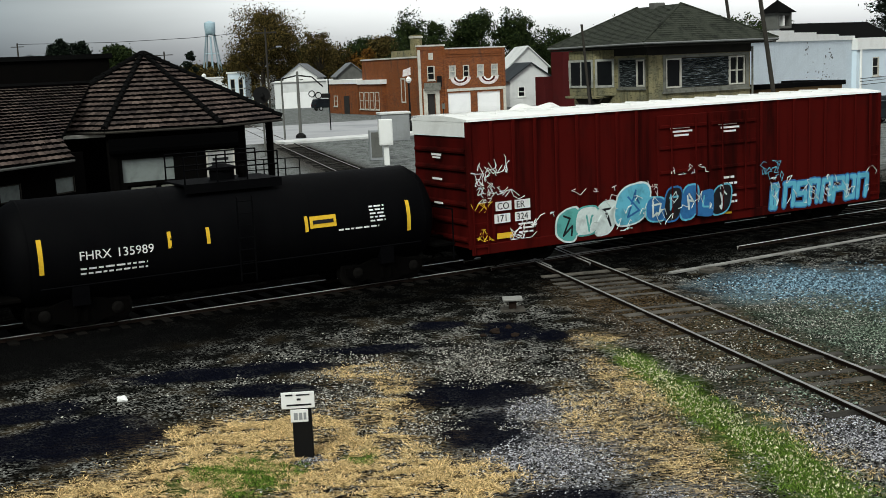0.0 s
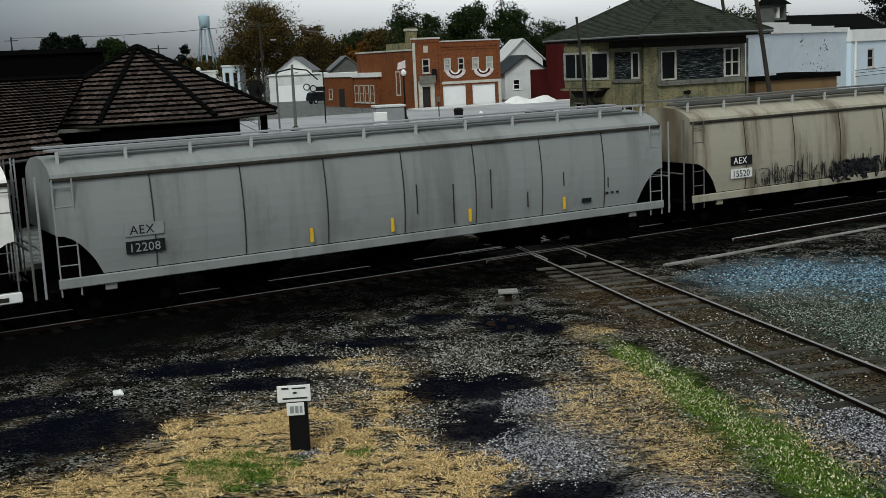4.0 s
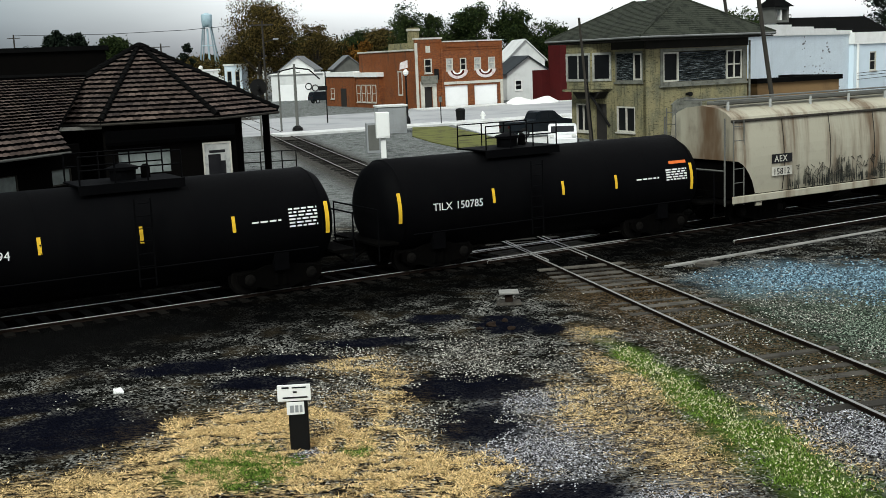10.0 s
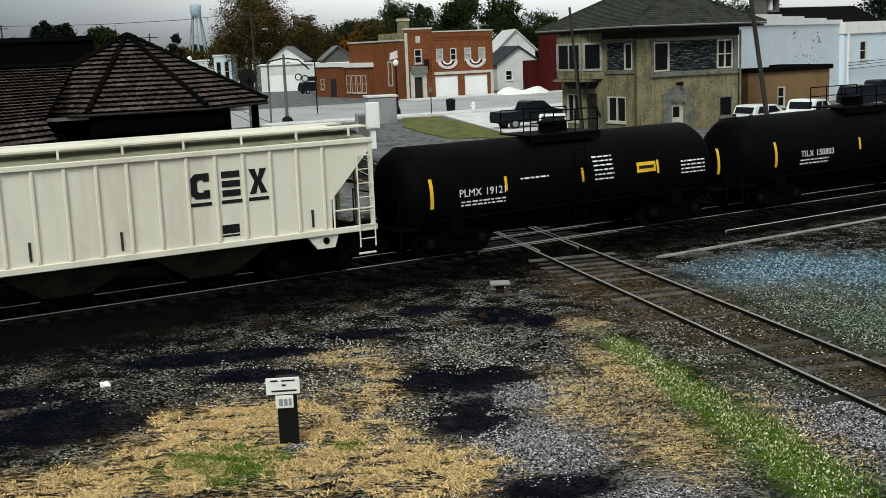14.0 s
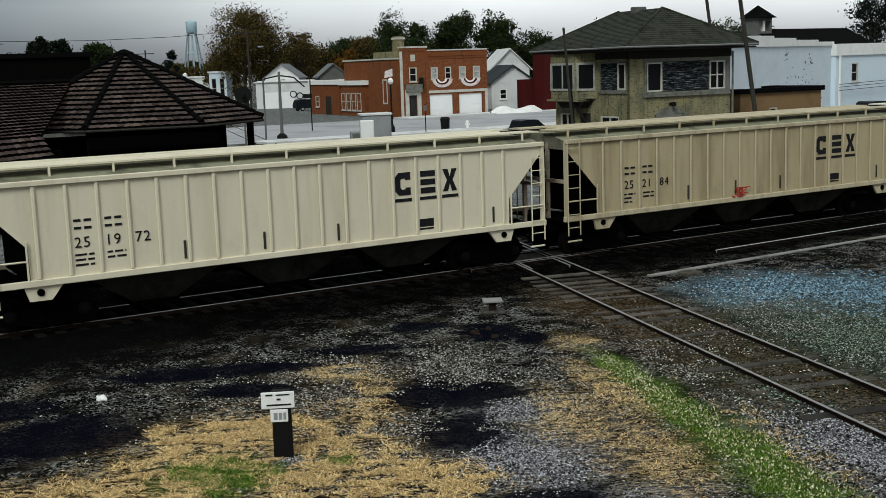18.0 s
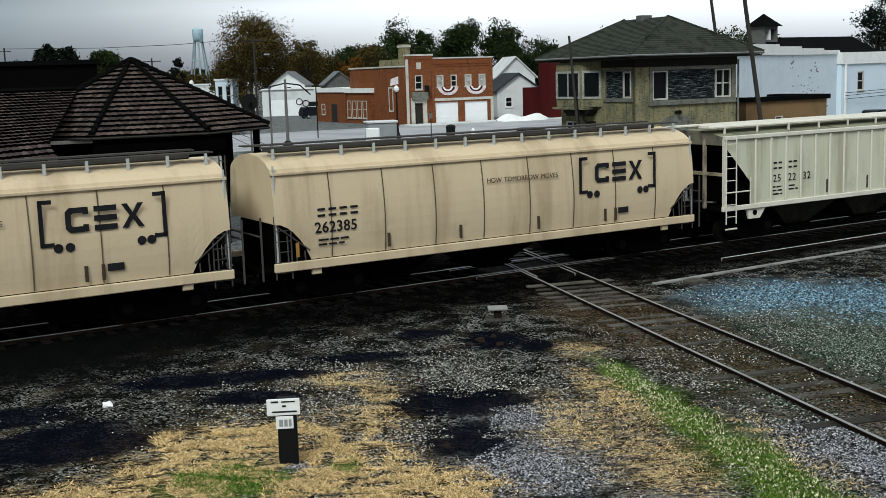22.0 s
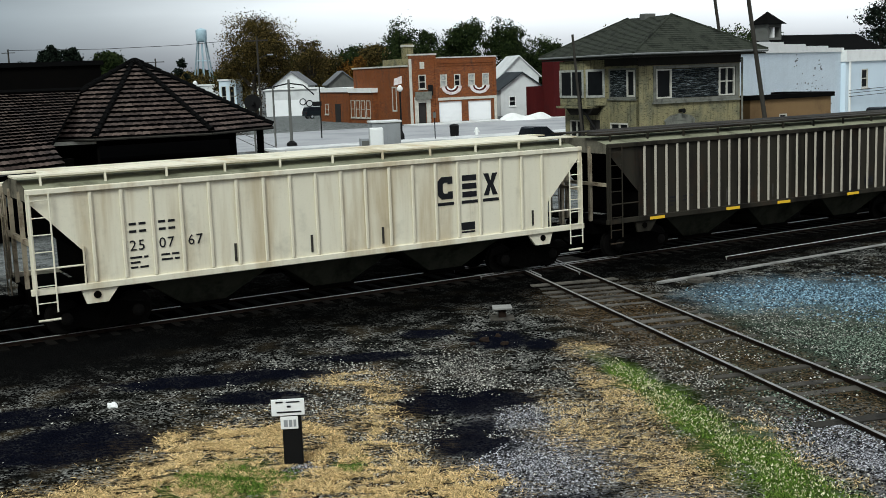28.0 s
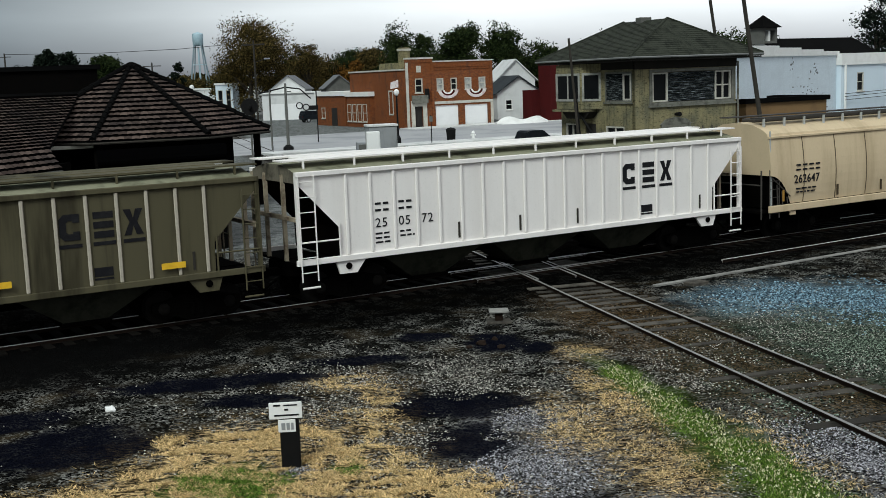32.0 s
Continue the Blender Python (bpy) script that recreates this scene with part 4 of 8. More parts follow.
    e = [Vector(v) for v in ((-o, -o, 6.78), (W + o, -o, 6.78), (W + o, D + o, 6.78), (-o, D + o, 6.78))]
    r0, r1 = Vector((W / 2, 2.0, 9.3)), Vector((W / 2, 7.0, 9.3))
    roof = part("roof", solid([(e[0], e[1], r0), (e[1], e[2], r1, r0), (e[2], e[3], r1), (e[3], e[0], r0, r1)], 0.16), M["shingle"], ob, "grey-green shingle roof")
    for a, b, c, d in ((e[0], e[1], r0, r0), (e[3], e[0], r1, r0)):
        part("shingle_field", shingle_rows(a, b, c, d, 0.22), None, roof)
    for i in range(4):
        part("gutter", bm_tube(e[i] - Vector((0, 0, 0.06)), e[(i + 1) % 4] - Vector((0, 0, 0.06)), 0.07, n=6), M["eave"], roof, "grey eave gutter")
    for i, q in ((0, r0), (1, r0), (2, r1), (3, r1)):
        part("hip_cap", bm_tube(e[i] + Vector((0, 0, 0.03)), q + Vector((0, 0, 0.03)), 0.08, n=6), M["shingle"], roof)
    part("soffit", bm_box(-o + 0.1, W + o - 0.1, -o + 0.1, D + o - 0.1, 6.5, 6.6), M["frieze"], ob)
    part("chimney", bm_box(W / 2 - 0.45, W / 2 + 0.45, 4.3, 5.0, 9.0, 9.52, bevel=0.05), M["trim_grey"], ob)
    part("downpipe", bm_tube((W + 0.12, -0.1, -0.1), (W + 0.12, -0.1, 6.3), 0.07, n=8), M["tower_trim"], ob)


def bay_core(pts):
    bm = bmesh.new()
    for z0, z1 in ((3.4, 6.45),):
        a = [bm.verts.new((x, y, z0)) for x, y in pts]
        b = [bm.verts.new((x, y, z1)) for x, y in pts]
        n = len(pts)
        bm.faces.new(a[::-1])
        bm.faces.new(b)
        for i in range(n):
            j = (i + 1) % n
            bm.faces.new((a[i], a[j], b[j], b[i]))
    return bm


def shingle_rows(a, b, c, d, course):
    """Overlapping shingle courses as thin stepped strips."""
    a, b, c, d = (Vector(v) for v in (a, b, c, d))
    rows = int(((c + d) / 2 - (a + b) / 2).length / course)
    nrm = (b - a).cross(c - a).normalized()
    nrm = -nrm if nrm.z < 0 else nrm
    vs, fs = [], []
    for k in range(rows):
        p = [a.lerp(c, k / rows), b.lerp(d, k / rows), b.lerp(d, (k + 1) / rows), a.lerp(c, (k + 1) / rows)]
        j = len(vs)
        vs += [p[0] + nrm * 0.03, p[1] + nrm * 0.03, p[2] + nrm * 0.012, p[3] + nrm * 0.012, p[0], p[1]]
        fs += [(j, j + 1, j + 2, j + 3), (j + 4, j + 5, j + 1, j)]
    me = bpy.data.meshes.new("shingle_field")
    me.from_pydata([tuple(v) for v in vs], [], fs)
    me.materials.append(M["shingle"])
    return me


def brick_building():
    ob = thing("brick_building", at(-2.2, 141.26, 27.0), "two-storey orange brick hall with two white garage doors", "building")
    up = [(1.36, 2.41, 4.2, 5.96), (4.36, 5.33, 4.4, 5.9), (6.33, 7.23, 4.4, 5.9), (8.33, 9.32, 4.4, 5.9), (10.35, 11.35, 4.4, 5.9)]
    low = [(4.08, 7.33, -0.2, 2.53), (8.24, 11.57, -0.2, 2.5), (1.18, 2.31, -0.2, 2.56)]
    front = part("front_wall", wall_bm(bmesh.new(), 0.2, 12.35, -0.15, 7.9, up + low, 0, 0.35), M["brick_red"], ob)
    for i, h in enumerate(up):
        window(front, *h, M["trim_pale"], 0.04, 0.13, glass=M["curtain"] if i in (1, 3, 4) else None)
    for h in low[:2]:
        dr = part("garage_door", bm_box(h[0], h[1], 0.12, 0.2, -0.15, h[3]), M["garage"], front, "white sectional garage door")
        for k in range(1, 4):
            part("panel", bm_box(h[0] + 0.08, h[1] - 0.08, 0.095, 0.118, -0.12 + k * 0.62 - 0.55, -0.12 + k * 0.62), M["garage"], dr)
    part("door", bm_box(1.18, 2.31, 0.15, 0.22, -0.15, 2.56), M["door_dark"], front)
    part("door_surround", wall_bm(bmesh.new(), 0.7, 2.85, -0.15, 3.25, [(1.18, 2.31, -0.2, 2.56)], -0.14, -0.004), M["trim_pale"], front, "pale stone door surround")
    part("lintel", bm_box(3.8, 12.35, -0.08, -0.004, 2.72, 3.05), M["trim_pale"], front, "pale stone band")
    part("coping", bm_box(0.1, 3.9, -0.12, 0.45, 8.3, 8.5), M["trim_pale"], front)
    part("parapet", bm_box(0.2, 3.8, -0.06, 0.35, 7.9, 8.3), M["brick_red"], front)
    part("coping", bm_box(3.92, 12.45, -0.1, 0.45, 7.9, 8.05), M["trim_pale"], front)
    part("pier", bm_box(0.1, 0.45, -0.1, -0.004, -0.15, 7.9), M["trim_pale"], front)
    part("pier", bm_box(3.62, 3.95, -0.1, -0.004, -0.15, 7.9), M["brick_red"], front)
    part("pier", bm_box(12.0, 12.36, -0.1, -0.004, 0.0, 2.7), M["trim_pale"], front)
    part("plaque", bm_box(1.6, 2.2, -0.06, -0.004, 6.7, 7.5), M["trim_pale"], front)
    for z in (6.95, 7.25):
        part("corbel", bm_box(4.0, 11.95, -0.07, -0.004, z, z + 0.1), M["brick_red"], front)
    part("pier", bm_box(11.98, 12.36, -0.09, -0.004, 3.1, 7.88), M["brick_red"], front)
    part("door_sign", bm_box(2.55, 3.1, -0.45, -0.2, 3.4, 4.7, bevel=0.02), M["dark_metal"], front, "dark hanging shop sign")
    part("canopy", bm_box(0.75, 2.9, -0.5, -0.145, 2.95, 3.9, bevel=0.03), M["tower_trim"], front, "grey stone door hood")
    for u in (5.85, 9.85):
        part("bunting", ring_bm(u, 4.42, 0.7, 0.45), M["white_mark"], front, "white inner swag of the bunting")
    for u in (5.9, 9.9):
        fan = part("bunting", ring_bm(u, 4.42, 1.45, 0.98), M["bunting"], front, "faded half-round patriotic bunting")
        part("stripe", ring_bm(u, 4.42, 0.94, 0.72), M["barn_red"], fan)
    part("side_wall", bm_box(0.2, 0.55, 0.36, 9.2, -0.15, 6.95), M["brick_red"], ob)
    part("slit_window", frame_bm(3.7, 5.0, 1.5, 4.6, 0.18, -0.05, -0.004), M["trim_pale"], ob, m=at(0.2, 8.9, -90))
    part("side_wall", bm_box(0.2, 0.6, 9.21, 17.3, -0.15, 7.0), M["brick_red"], ob)
    part("coping", bm_box(0.05, 0.75, 0.36, 17.4, 7.01, 7.2), M["trim_pale"], ob)
    part("rear_wall", bm_box(0.61, 12.2, 17.0, 17.3, -0.15, 7.0), M["brick_red"], ob)
    part("east_wall", bm_box(12.0, 12.35, 0.36, 16.9, -0.15, 7.4), M["brick_red"], ob)
    part("flat_roof", bm_box(0.6, 12.0, 0.4, 17.0, 6.5, 6.7), M["roof_dark"], ob)
    sf = part("shopfront", bm_box(-0.5, 0.19, 9.7, 17.0, -0.15, 3.9), M["brick_red"], ob)
    part("shop_cornice", bm_box(-0.75, 0.19, 9.5, 17.2, 3.92, 4.5), M["awning"], ob, "white shop cornice")
    for k in range(4):
        window(sf, 10.0 - 17.0 + k * 1.7, 11.3 - 17.0 + k * 1.7, 0.6, 2.9, M["trim_pale"], -0.02, 0.1, m=at(-0.5, 27.0 - 17.0 - 0.1, -90))
    annex = part("annex", bm_box(-0.6, 6.0, 17.4, 28.0, -0.15, 4.0), M["brick_red"], ob)
    part("annex_cornice", bm_box(-0.8, 6.2, 17.3, 28.2, 4.01, 4.6), M["awning"], ob, "white roof edge")
    part("door", bm_box(-0.66, -0.604, 20.3, 22.2, -0.15, 2.4), M["door_dark"], annex)
    window(annex, -1.9, -0.6, 0.9, 2.4, M["trim_pale"], -0.02, 0.1, m=at(-0.6, 24.0, -90))
    part("rear_parapet", bm_box(0.8, 4.5, 3.0, 9.0, 6.7, 8.0), M["brick_buff"], ob)
    ch = part("chimney", bm_box(2.2, 3.3, 5.0, 6.2, 6.7, 9.9), M["brick_buff"], ob)
    part("chimney_cap", bm_box(2.1, 3.4, 4.9, 6.3, 9.5, 9.75), M["trim_pale"], ch)
    fl = thing("flag", at(-3.0, 139.8, 27.0), "small faded flag on a slanting pole", "flag")
    part("flagpole", bm_tube((0.6, 1.5, 5.2), (0, 0, 5.9), 0.05), M["dark_metal"], fl)
    part("cloth", prism([(-1.1, 4.8), (0.0, 5.0), (0.0, 5.9), (-1.0, 5.6)], -0.03, 0.0), M["bunting"], fl)


def ring_bm(u, z, r, q):
    return prism([(u - r * math.cos(math.pi * i / 12), z - 0.72 * r * math.sin(math.pi * i / 12)) for i in range(13)] + [(u + q * math.cos(math.pi * i / 12), z - 0.72 * q * math.sin(math.pi * i / 12)) for i in range(13)], -0.112, -0.101)


def gable_house(m, w, d, he, hr, wall_mat, roof_mat, label, name="house", front_gable=True, openings=(), category="house"):
    ob = thing(name, m, label, category, "small houses of the town")
    bm = wall_bm(bmesh.new(), 0, w, -0.15, he, openings, 0, 0.25)
    part("front_wall", bm, wall_mat, ob)
    part("side_wall", bm_box(0, 0.25, 0.25, d, -0.15, he), wall_mat, ob)
    part("side_wall", bm_box(w - 0.25, w, 0.25, d, -0.15, he), wall_mat, ob)
    part("rear_wall", bm_box(0.25, w - 0.25, d - 0.25, d, -0.15, he), wall_mat, ob)
    o = 0.4
    if front_gable:
        part("gable", prism([(0, he), (w, he), (w / 2, hr - 0.15)], 0.0, 0.25), wall_mat, ob)
        part("roof", solid([((-o, -o, he - 0.15), (w / 2, -o, hr), (w / 2, d + o, hr), (-o, d + o, he - 0.15)), ((w / 2, -o, hr), (w + o, -o, he - 0.15), (w + o, d + o, he - 0.15), (w / 2, d + o, hr))], 0.15), roof_mat, ob)
    else:
        part("gable", prism([(0, he), (d, he), (d / 2, hr - 0.15)], 0, 0.25), wall_mat, ob, m=at(0.25, 0, 90))
        part("gable", prism([(0, he), (d, he), (d / 2, hr - 0.15)], 0, 0.25), wall_mat, ob, m=at(w, 0, 90))
        part("roof", solid([((-o, -o, he - 0.15), (w + o, -o, he - 0.15), (w + o, d / 2, hr), (-o, d / 2, hr)), ((-o, d / 2, hr), (w + o, d / 2, hr), (w + o, d + o, he - 0.15), (-o, d + o, he - 0.15))], 0.15), roof_mat, ob)
    for h in openings:
        if h[3] - h[2] > 2.0:
            part("door", bm_box(h[0], h[1], 0.1, 0.16, h[2], h[3]), M["door_dark"] if h[1] - h[0] < 1.6 else M["garage"], ob)
        else:
            window(ob, *h, M["white"], 0.03, 0.1)
    return ob


def flat_block(m, w, d, h, wall_mat, label, name="building", edge=None, openings=(), band=0.3, category="building"):
    ob = thing(name, m, label, category)
    part("front_wall", wall_bm(bmesh.new(), 0, w, -0.15, h, openings, 0, 0.3), wall_mat, ob)
    part("side_wall", bm_box(0, 0.3, 0.3, d, -0.15, h), wall_mat, ob)
    part("side_wall", bm_box(w - 0.3, w, 0.3, d, -0.15, h), wall_mat, ob)
    part("rear_wall", bm_box(0.3, w - 0.3, d - 0.3, d, -0.15, h), wall_mat, ob)
    part("flat_roof", bm_box(0.3, w - 0.3, 0.3, d - 0.3, h - 0.4, h - 0.25), M["roof_dark"], ob)
    if edge:
        part("coping", frame_bm(-0.2, w + 0.2, -0.2, d + 0.2, 0.55, h + 0.002, h + band), edge, ob, m=Matrix(((1, 0, 0, 0), (0, 0, 1, 0), (0, 1, 0, 0), (0, 0, 0, 1))))
    for o in openings:
        window(ob, *o, M["trim_pale"], 0.05, 0.1)
    return ob


def town():
    # pale building beyond the tower
    P0 = Vector((23.0, 85.4))
    P1 = Vector((37.4, 103.9))
    ang = math.degrees(math.atan2(P1.y - P0.y, P1.x - P0.x))
    wb = flat_block(at(P0.x, P0.y, ang), (P1 - P0).length, 14, 6.6, M["white_brick"], "tall pale blue painted brick building with peeling patches", "warehouse")
    for i, (u0, u1) in enumerate(((0, 9), (9, 14), (14, 19.5), (19.5, 23.7))):
        part("parapet", bm_box(u0, u1, -0.12, 0.5, 6.6 - i * 0.0, 7.45 - i * 0.16), M["white"], wb, "white stepped parapet")
    rng = random.Random(8)
    for cu, cz, n, sp in ((12.0, 5.8, 8, 0.35), (17.6, 5.3, 12, 0.45), (13.6, 3.4, 16, 1.2), (16.6, 3.2, 26, 1.3), (19.5, 2.6, 10, 0.8)):
        for k in range(n):
            u, z = rng.gauss(cu, sp), rng.gauss(cz, sp * 0.6)
            w, h = rng.uniform(0.12, 0.5), rng.choice((0.08, 0.16, 0.24))
            q = [(u + w * 0.5 * (1 + rng.uniform(0.6, 1.0) * math.cos(a)), z + h * 0.5 * (1 + rng.uniform(0.6, 1.0) * math.sin(a))) for a in (0.3, 1.2, 2.2, 3.4, 4.3, 5.5)]
            part("bare_patch", prism(q, -0.008 - 0.0004 * k, -0.003), M["bare_brick"], wb, "bare brick where paint has peeled")
    P2 = Vector((37.6, 103.4))
    wr = flat_block(at(P2.x, P2.y, 38), 26, 12, 5.7, M["siding_blue"], "pale blue sided wing with one dark window", "annex_building", openings=((2.6, 3.7, 3.3, 5.0),))
    part("parapet", bm_box(-0.1, 26, -0.15, 0.5, 5.71, 6.75), M["white"], wr)
    part("downpipe", bm_tube((0.5, -0.12, 0), (0.5, -0.12, 5.7), 0.12), M["white"], wr)
    for z in (2.6, 2.9, 3.15):
        part("cable", bm_tube((0, -0.4, z), (20, -0.5, z + 0.35), 0.025, n=5), M["dark_metal"], wr)
    # dark roof with a cupola behind it
    ch = gable_house(at(38.6, 120.0, 30), 14, 9, 6.5, 8.75, M["house_white"], M["roof_dark"], "white hall with dark roof and louvred cupola", "hall", front_gable=False)
    cu = part("cupola", frame_bm(-1.05, 1.05, 8.2, 9.9, 0.3, -1.0, 1.0), M["trim_grey"], ch, "grey open cupola", m=at(0.3, 4.5))
    part("cupola_post", bm_box(-0.15, 0.15, -0.9, 0.9, 8.5, 9.6), M["white"], cu)
    part("cupola_roof", lathe([(2.0, 9.91), (1.2, 10.45), (0.05, 11.25)], 4), M["roof_dark"], cu, m=pose(0, 0, 0, 0, 0, 45))
    # low tan building
    flat_block(at(23.4, 83.4, 28), 8.2, 5, 3.2, M["brown_wall"], "low tan brown shed building with dark roof edge", "shed", M["roof_dark"], ((2.9, 3.7, 0.6, 2.1),), 0.35)
    # dark red buildings
    flat_block(at(13.9, 148.5, 30), 3.9, 2, 3.95, M["barn_red"], "low dark red sided shed", "red_shed")
    rb = flat_block(at(16.2, 147.2, 30), 12.0, 2.5, 7.55, M["barn_red"], "dark red building with painted pale mural", "red_building")
    rng = random.Random(12)
    flakes = []
    for _ in range(70):
        u, z = rng.gauss(1.6, 0.3), rng.uniform(1.2, 5.6)
        flakes.append((u, u + rng.uniform(0.06, 0.3), z, z + rng.uniform(0.06, 0.35)))
    bars(rb, "mural", flakes, -0.003, M["trim_pale"], "faded pale mural")
    # white houses
    gable_house(at(11.2, 176, 8), 6.0, 9, 5.3, 8.4, M["house_white"], M["house_white"], "white wooden house with steep gable", openings=((1.2, 2.1, 3.2, 4.7), (3.7, 4.6, 3.2, 4.7)))
    gable_house(at(10.2, 160, 14), 6.3, 7, 3.6, 5.9, M["house_white"], M["roof_slate"], "white wooden house with grey gable roof", openings=((1.2, 2.2, 1.2, 2.6), (3.9, 4.9, 1.2, 2.6)))
    wg = gable_house(at(-26.1, 199, -2), 5.8, 9, 5.1, 7.4, M["house_white"], M["house_roof"], "white house with grey gable roof and a wide flat-roofed garage", openings=((2.6, 3.5, 3.5, 4.8),))
    gw = part("garage_wing", bm_box(-1.1, 8.6, -3.2, -0.02, -0.15, 4.3), M["house_white"], wg, "wide white garage wing")
    part("roof_edge", bm_box(-1.4, 8.9, -3.5, 0.0, 4.31, 4.55), M["white"], gw)
    for u in (0.2, 3.0):
        part("garage_door", bm_box(u, u + 2.4, -3.24, -3.205, -0.1, 2.6), M["garage"], gw)
    for u in (5.2, 6.3):
        part("mural_ring", lathe([(0.6, -0.03), (0.6, 0.03), (0.44, 0.03), (0.44, -0.03), (0.6, -0.03)], 14, axis="x", caps=False), M["dark_mark"], gw, "dark painted ring", m=pose(u, -3.24, 1.9 + 0.3 * (u < 6), 0, 0, 90))
    gable_house(at(-15.6, 185, 10), 4.5, 8, 5.1, 7.1, M["trim_grey"], M["house_roof"], "grey wooden house with pitched roof", openings=((1.0, 2.0, 3.0, 4.4),))
    flat_block(at(-48, 238, -4), 14, 7, 5.4, M["house_white"], "long white low commercial building", "shop", M["white"], ((2, 3.5, 1.2, 2.6), (6, 8, 1.2, 2.6)))
    flat_block(at(-38.3, 214, -4), 3.2, 5, 6.2, M["siding_blue"], "pale blue grey tall shed", "blue_shed", M["white"], ((0.4, 1.3, 1.6, 5.2), (1.9, 2.8, 1.6, 5.2)))
    gable_house(at(-44, 202, 0), 6, 6, 2.6, 3.6, M["house_white"], M["white"], "low white garage with shallow roof")
    # black roofed sheds left of the depot
    flat_block(at(-38.0, 70.0, 20), 17.8, 8, 7.3, M["depot_wall"], "black tarred shed behind the depot", "black_shed", M["roof_dark"], openings=((12.4, 13.5, 5.5, 5.85), (13.9, 15.2, 5.5, 5.85), (16.1, 17.2, 5.5, 5.85)))
    # concrete street and kerbs
    thing("street", Matrix(), "pale concrete street crossing the railway", "road", kind="structure", bm=street_bm(), material=M["asphalt"])
    thing("kerb", at(-1.8, 106.0, 27), "pale concrete kerb and walk along the street", "kerb", kind="structure", bm=bm_box(-14, 34, -3.0, 0.15, -0.2, 0.1, bevel=0.02), material=M["concrete"])
    thing("pavement", at(-2.2, 141.26, 27), "pale concrete pavement before the brick hall", "pavement", kind="structure", bm=bm_box(-1, 30, -4.2, -0.2, -0.2, 0.05), material=M["concrete"])
    thing("apron", Matrix(), "pale concrete apron beside the lawn", "pavement", kind="structure", bm=apron_bm(), material=M["concrete"])
    thing("lawn", Matrix(), "strip of mown yellow-green grass", "grass", kind="structure", bm=lawn_bm(), material=paint("mown_grass", (0.12, 0.125, 0.035), (0.045, 0.042, 0.02), 0.95, 0, 0.7, 5, 1.0))


def lawn_bm():
    pts = [(-2.0, 102.5), (1.1, 102.0), (3.5, 89.9), (5.3, 79.2), (7.3, 74.4), (6.9, 70.5), (5.1, 72.6), (3.9, 76.1), (1.7, 76.4), (-0.2, 83.0), (-1.8, 90.6)]
    return solid([[(x, y, -0.03) for x, y in pts]], 0.1)


def apron_bm():
    pts = [(1.6, 104.4), (5.3, 107.2), (14.0, 110.6), (22.0, 112.0), (9.6, 86.0), (9.2, 80.3), (7.6, 75.2), (5.5, 79.9), (3.7, 91.0)]
    return solid([[(x, y, -0.045) for x, y in pts]], 0.08)


def street_bm():
    d = Vector((math.cos(radians(27)), math.sin(radians(27)), 0))
    n = Vector((-d.y, d.x, 0))
    c = Vector((-1.8, 106.2, -0.06))
    q = [c - d * 90, c + d * 120, c + d * 120 + n * 30, c - d * 90 + n * 30]
    return solid([q], 0.08)

# ---- poles, cabinets, vehicles, trees ----
def pole(x, y, h, r=0.15, label="weathered wooden utility pole", arms=(), name="utility_pole", material=None, group="utility poles", lean=0.0):
    ob = thing(name, pose(x, y, 0, 0, lean, 0), label, "pole", group)
    part("shaft", bm_tube((0, 0, -0.2), (0, 0, h), r, r * 0.75, 10), material or M["pole"], ob)
    for z, l, ang in arms:
        part("crossarm", bm_box(-l, l, -0.06, 0.06, z - 0.07, z + 0.07, bevel=0.01), material or M["pole"], ob, m=at(0, 0, ang))
    return ob


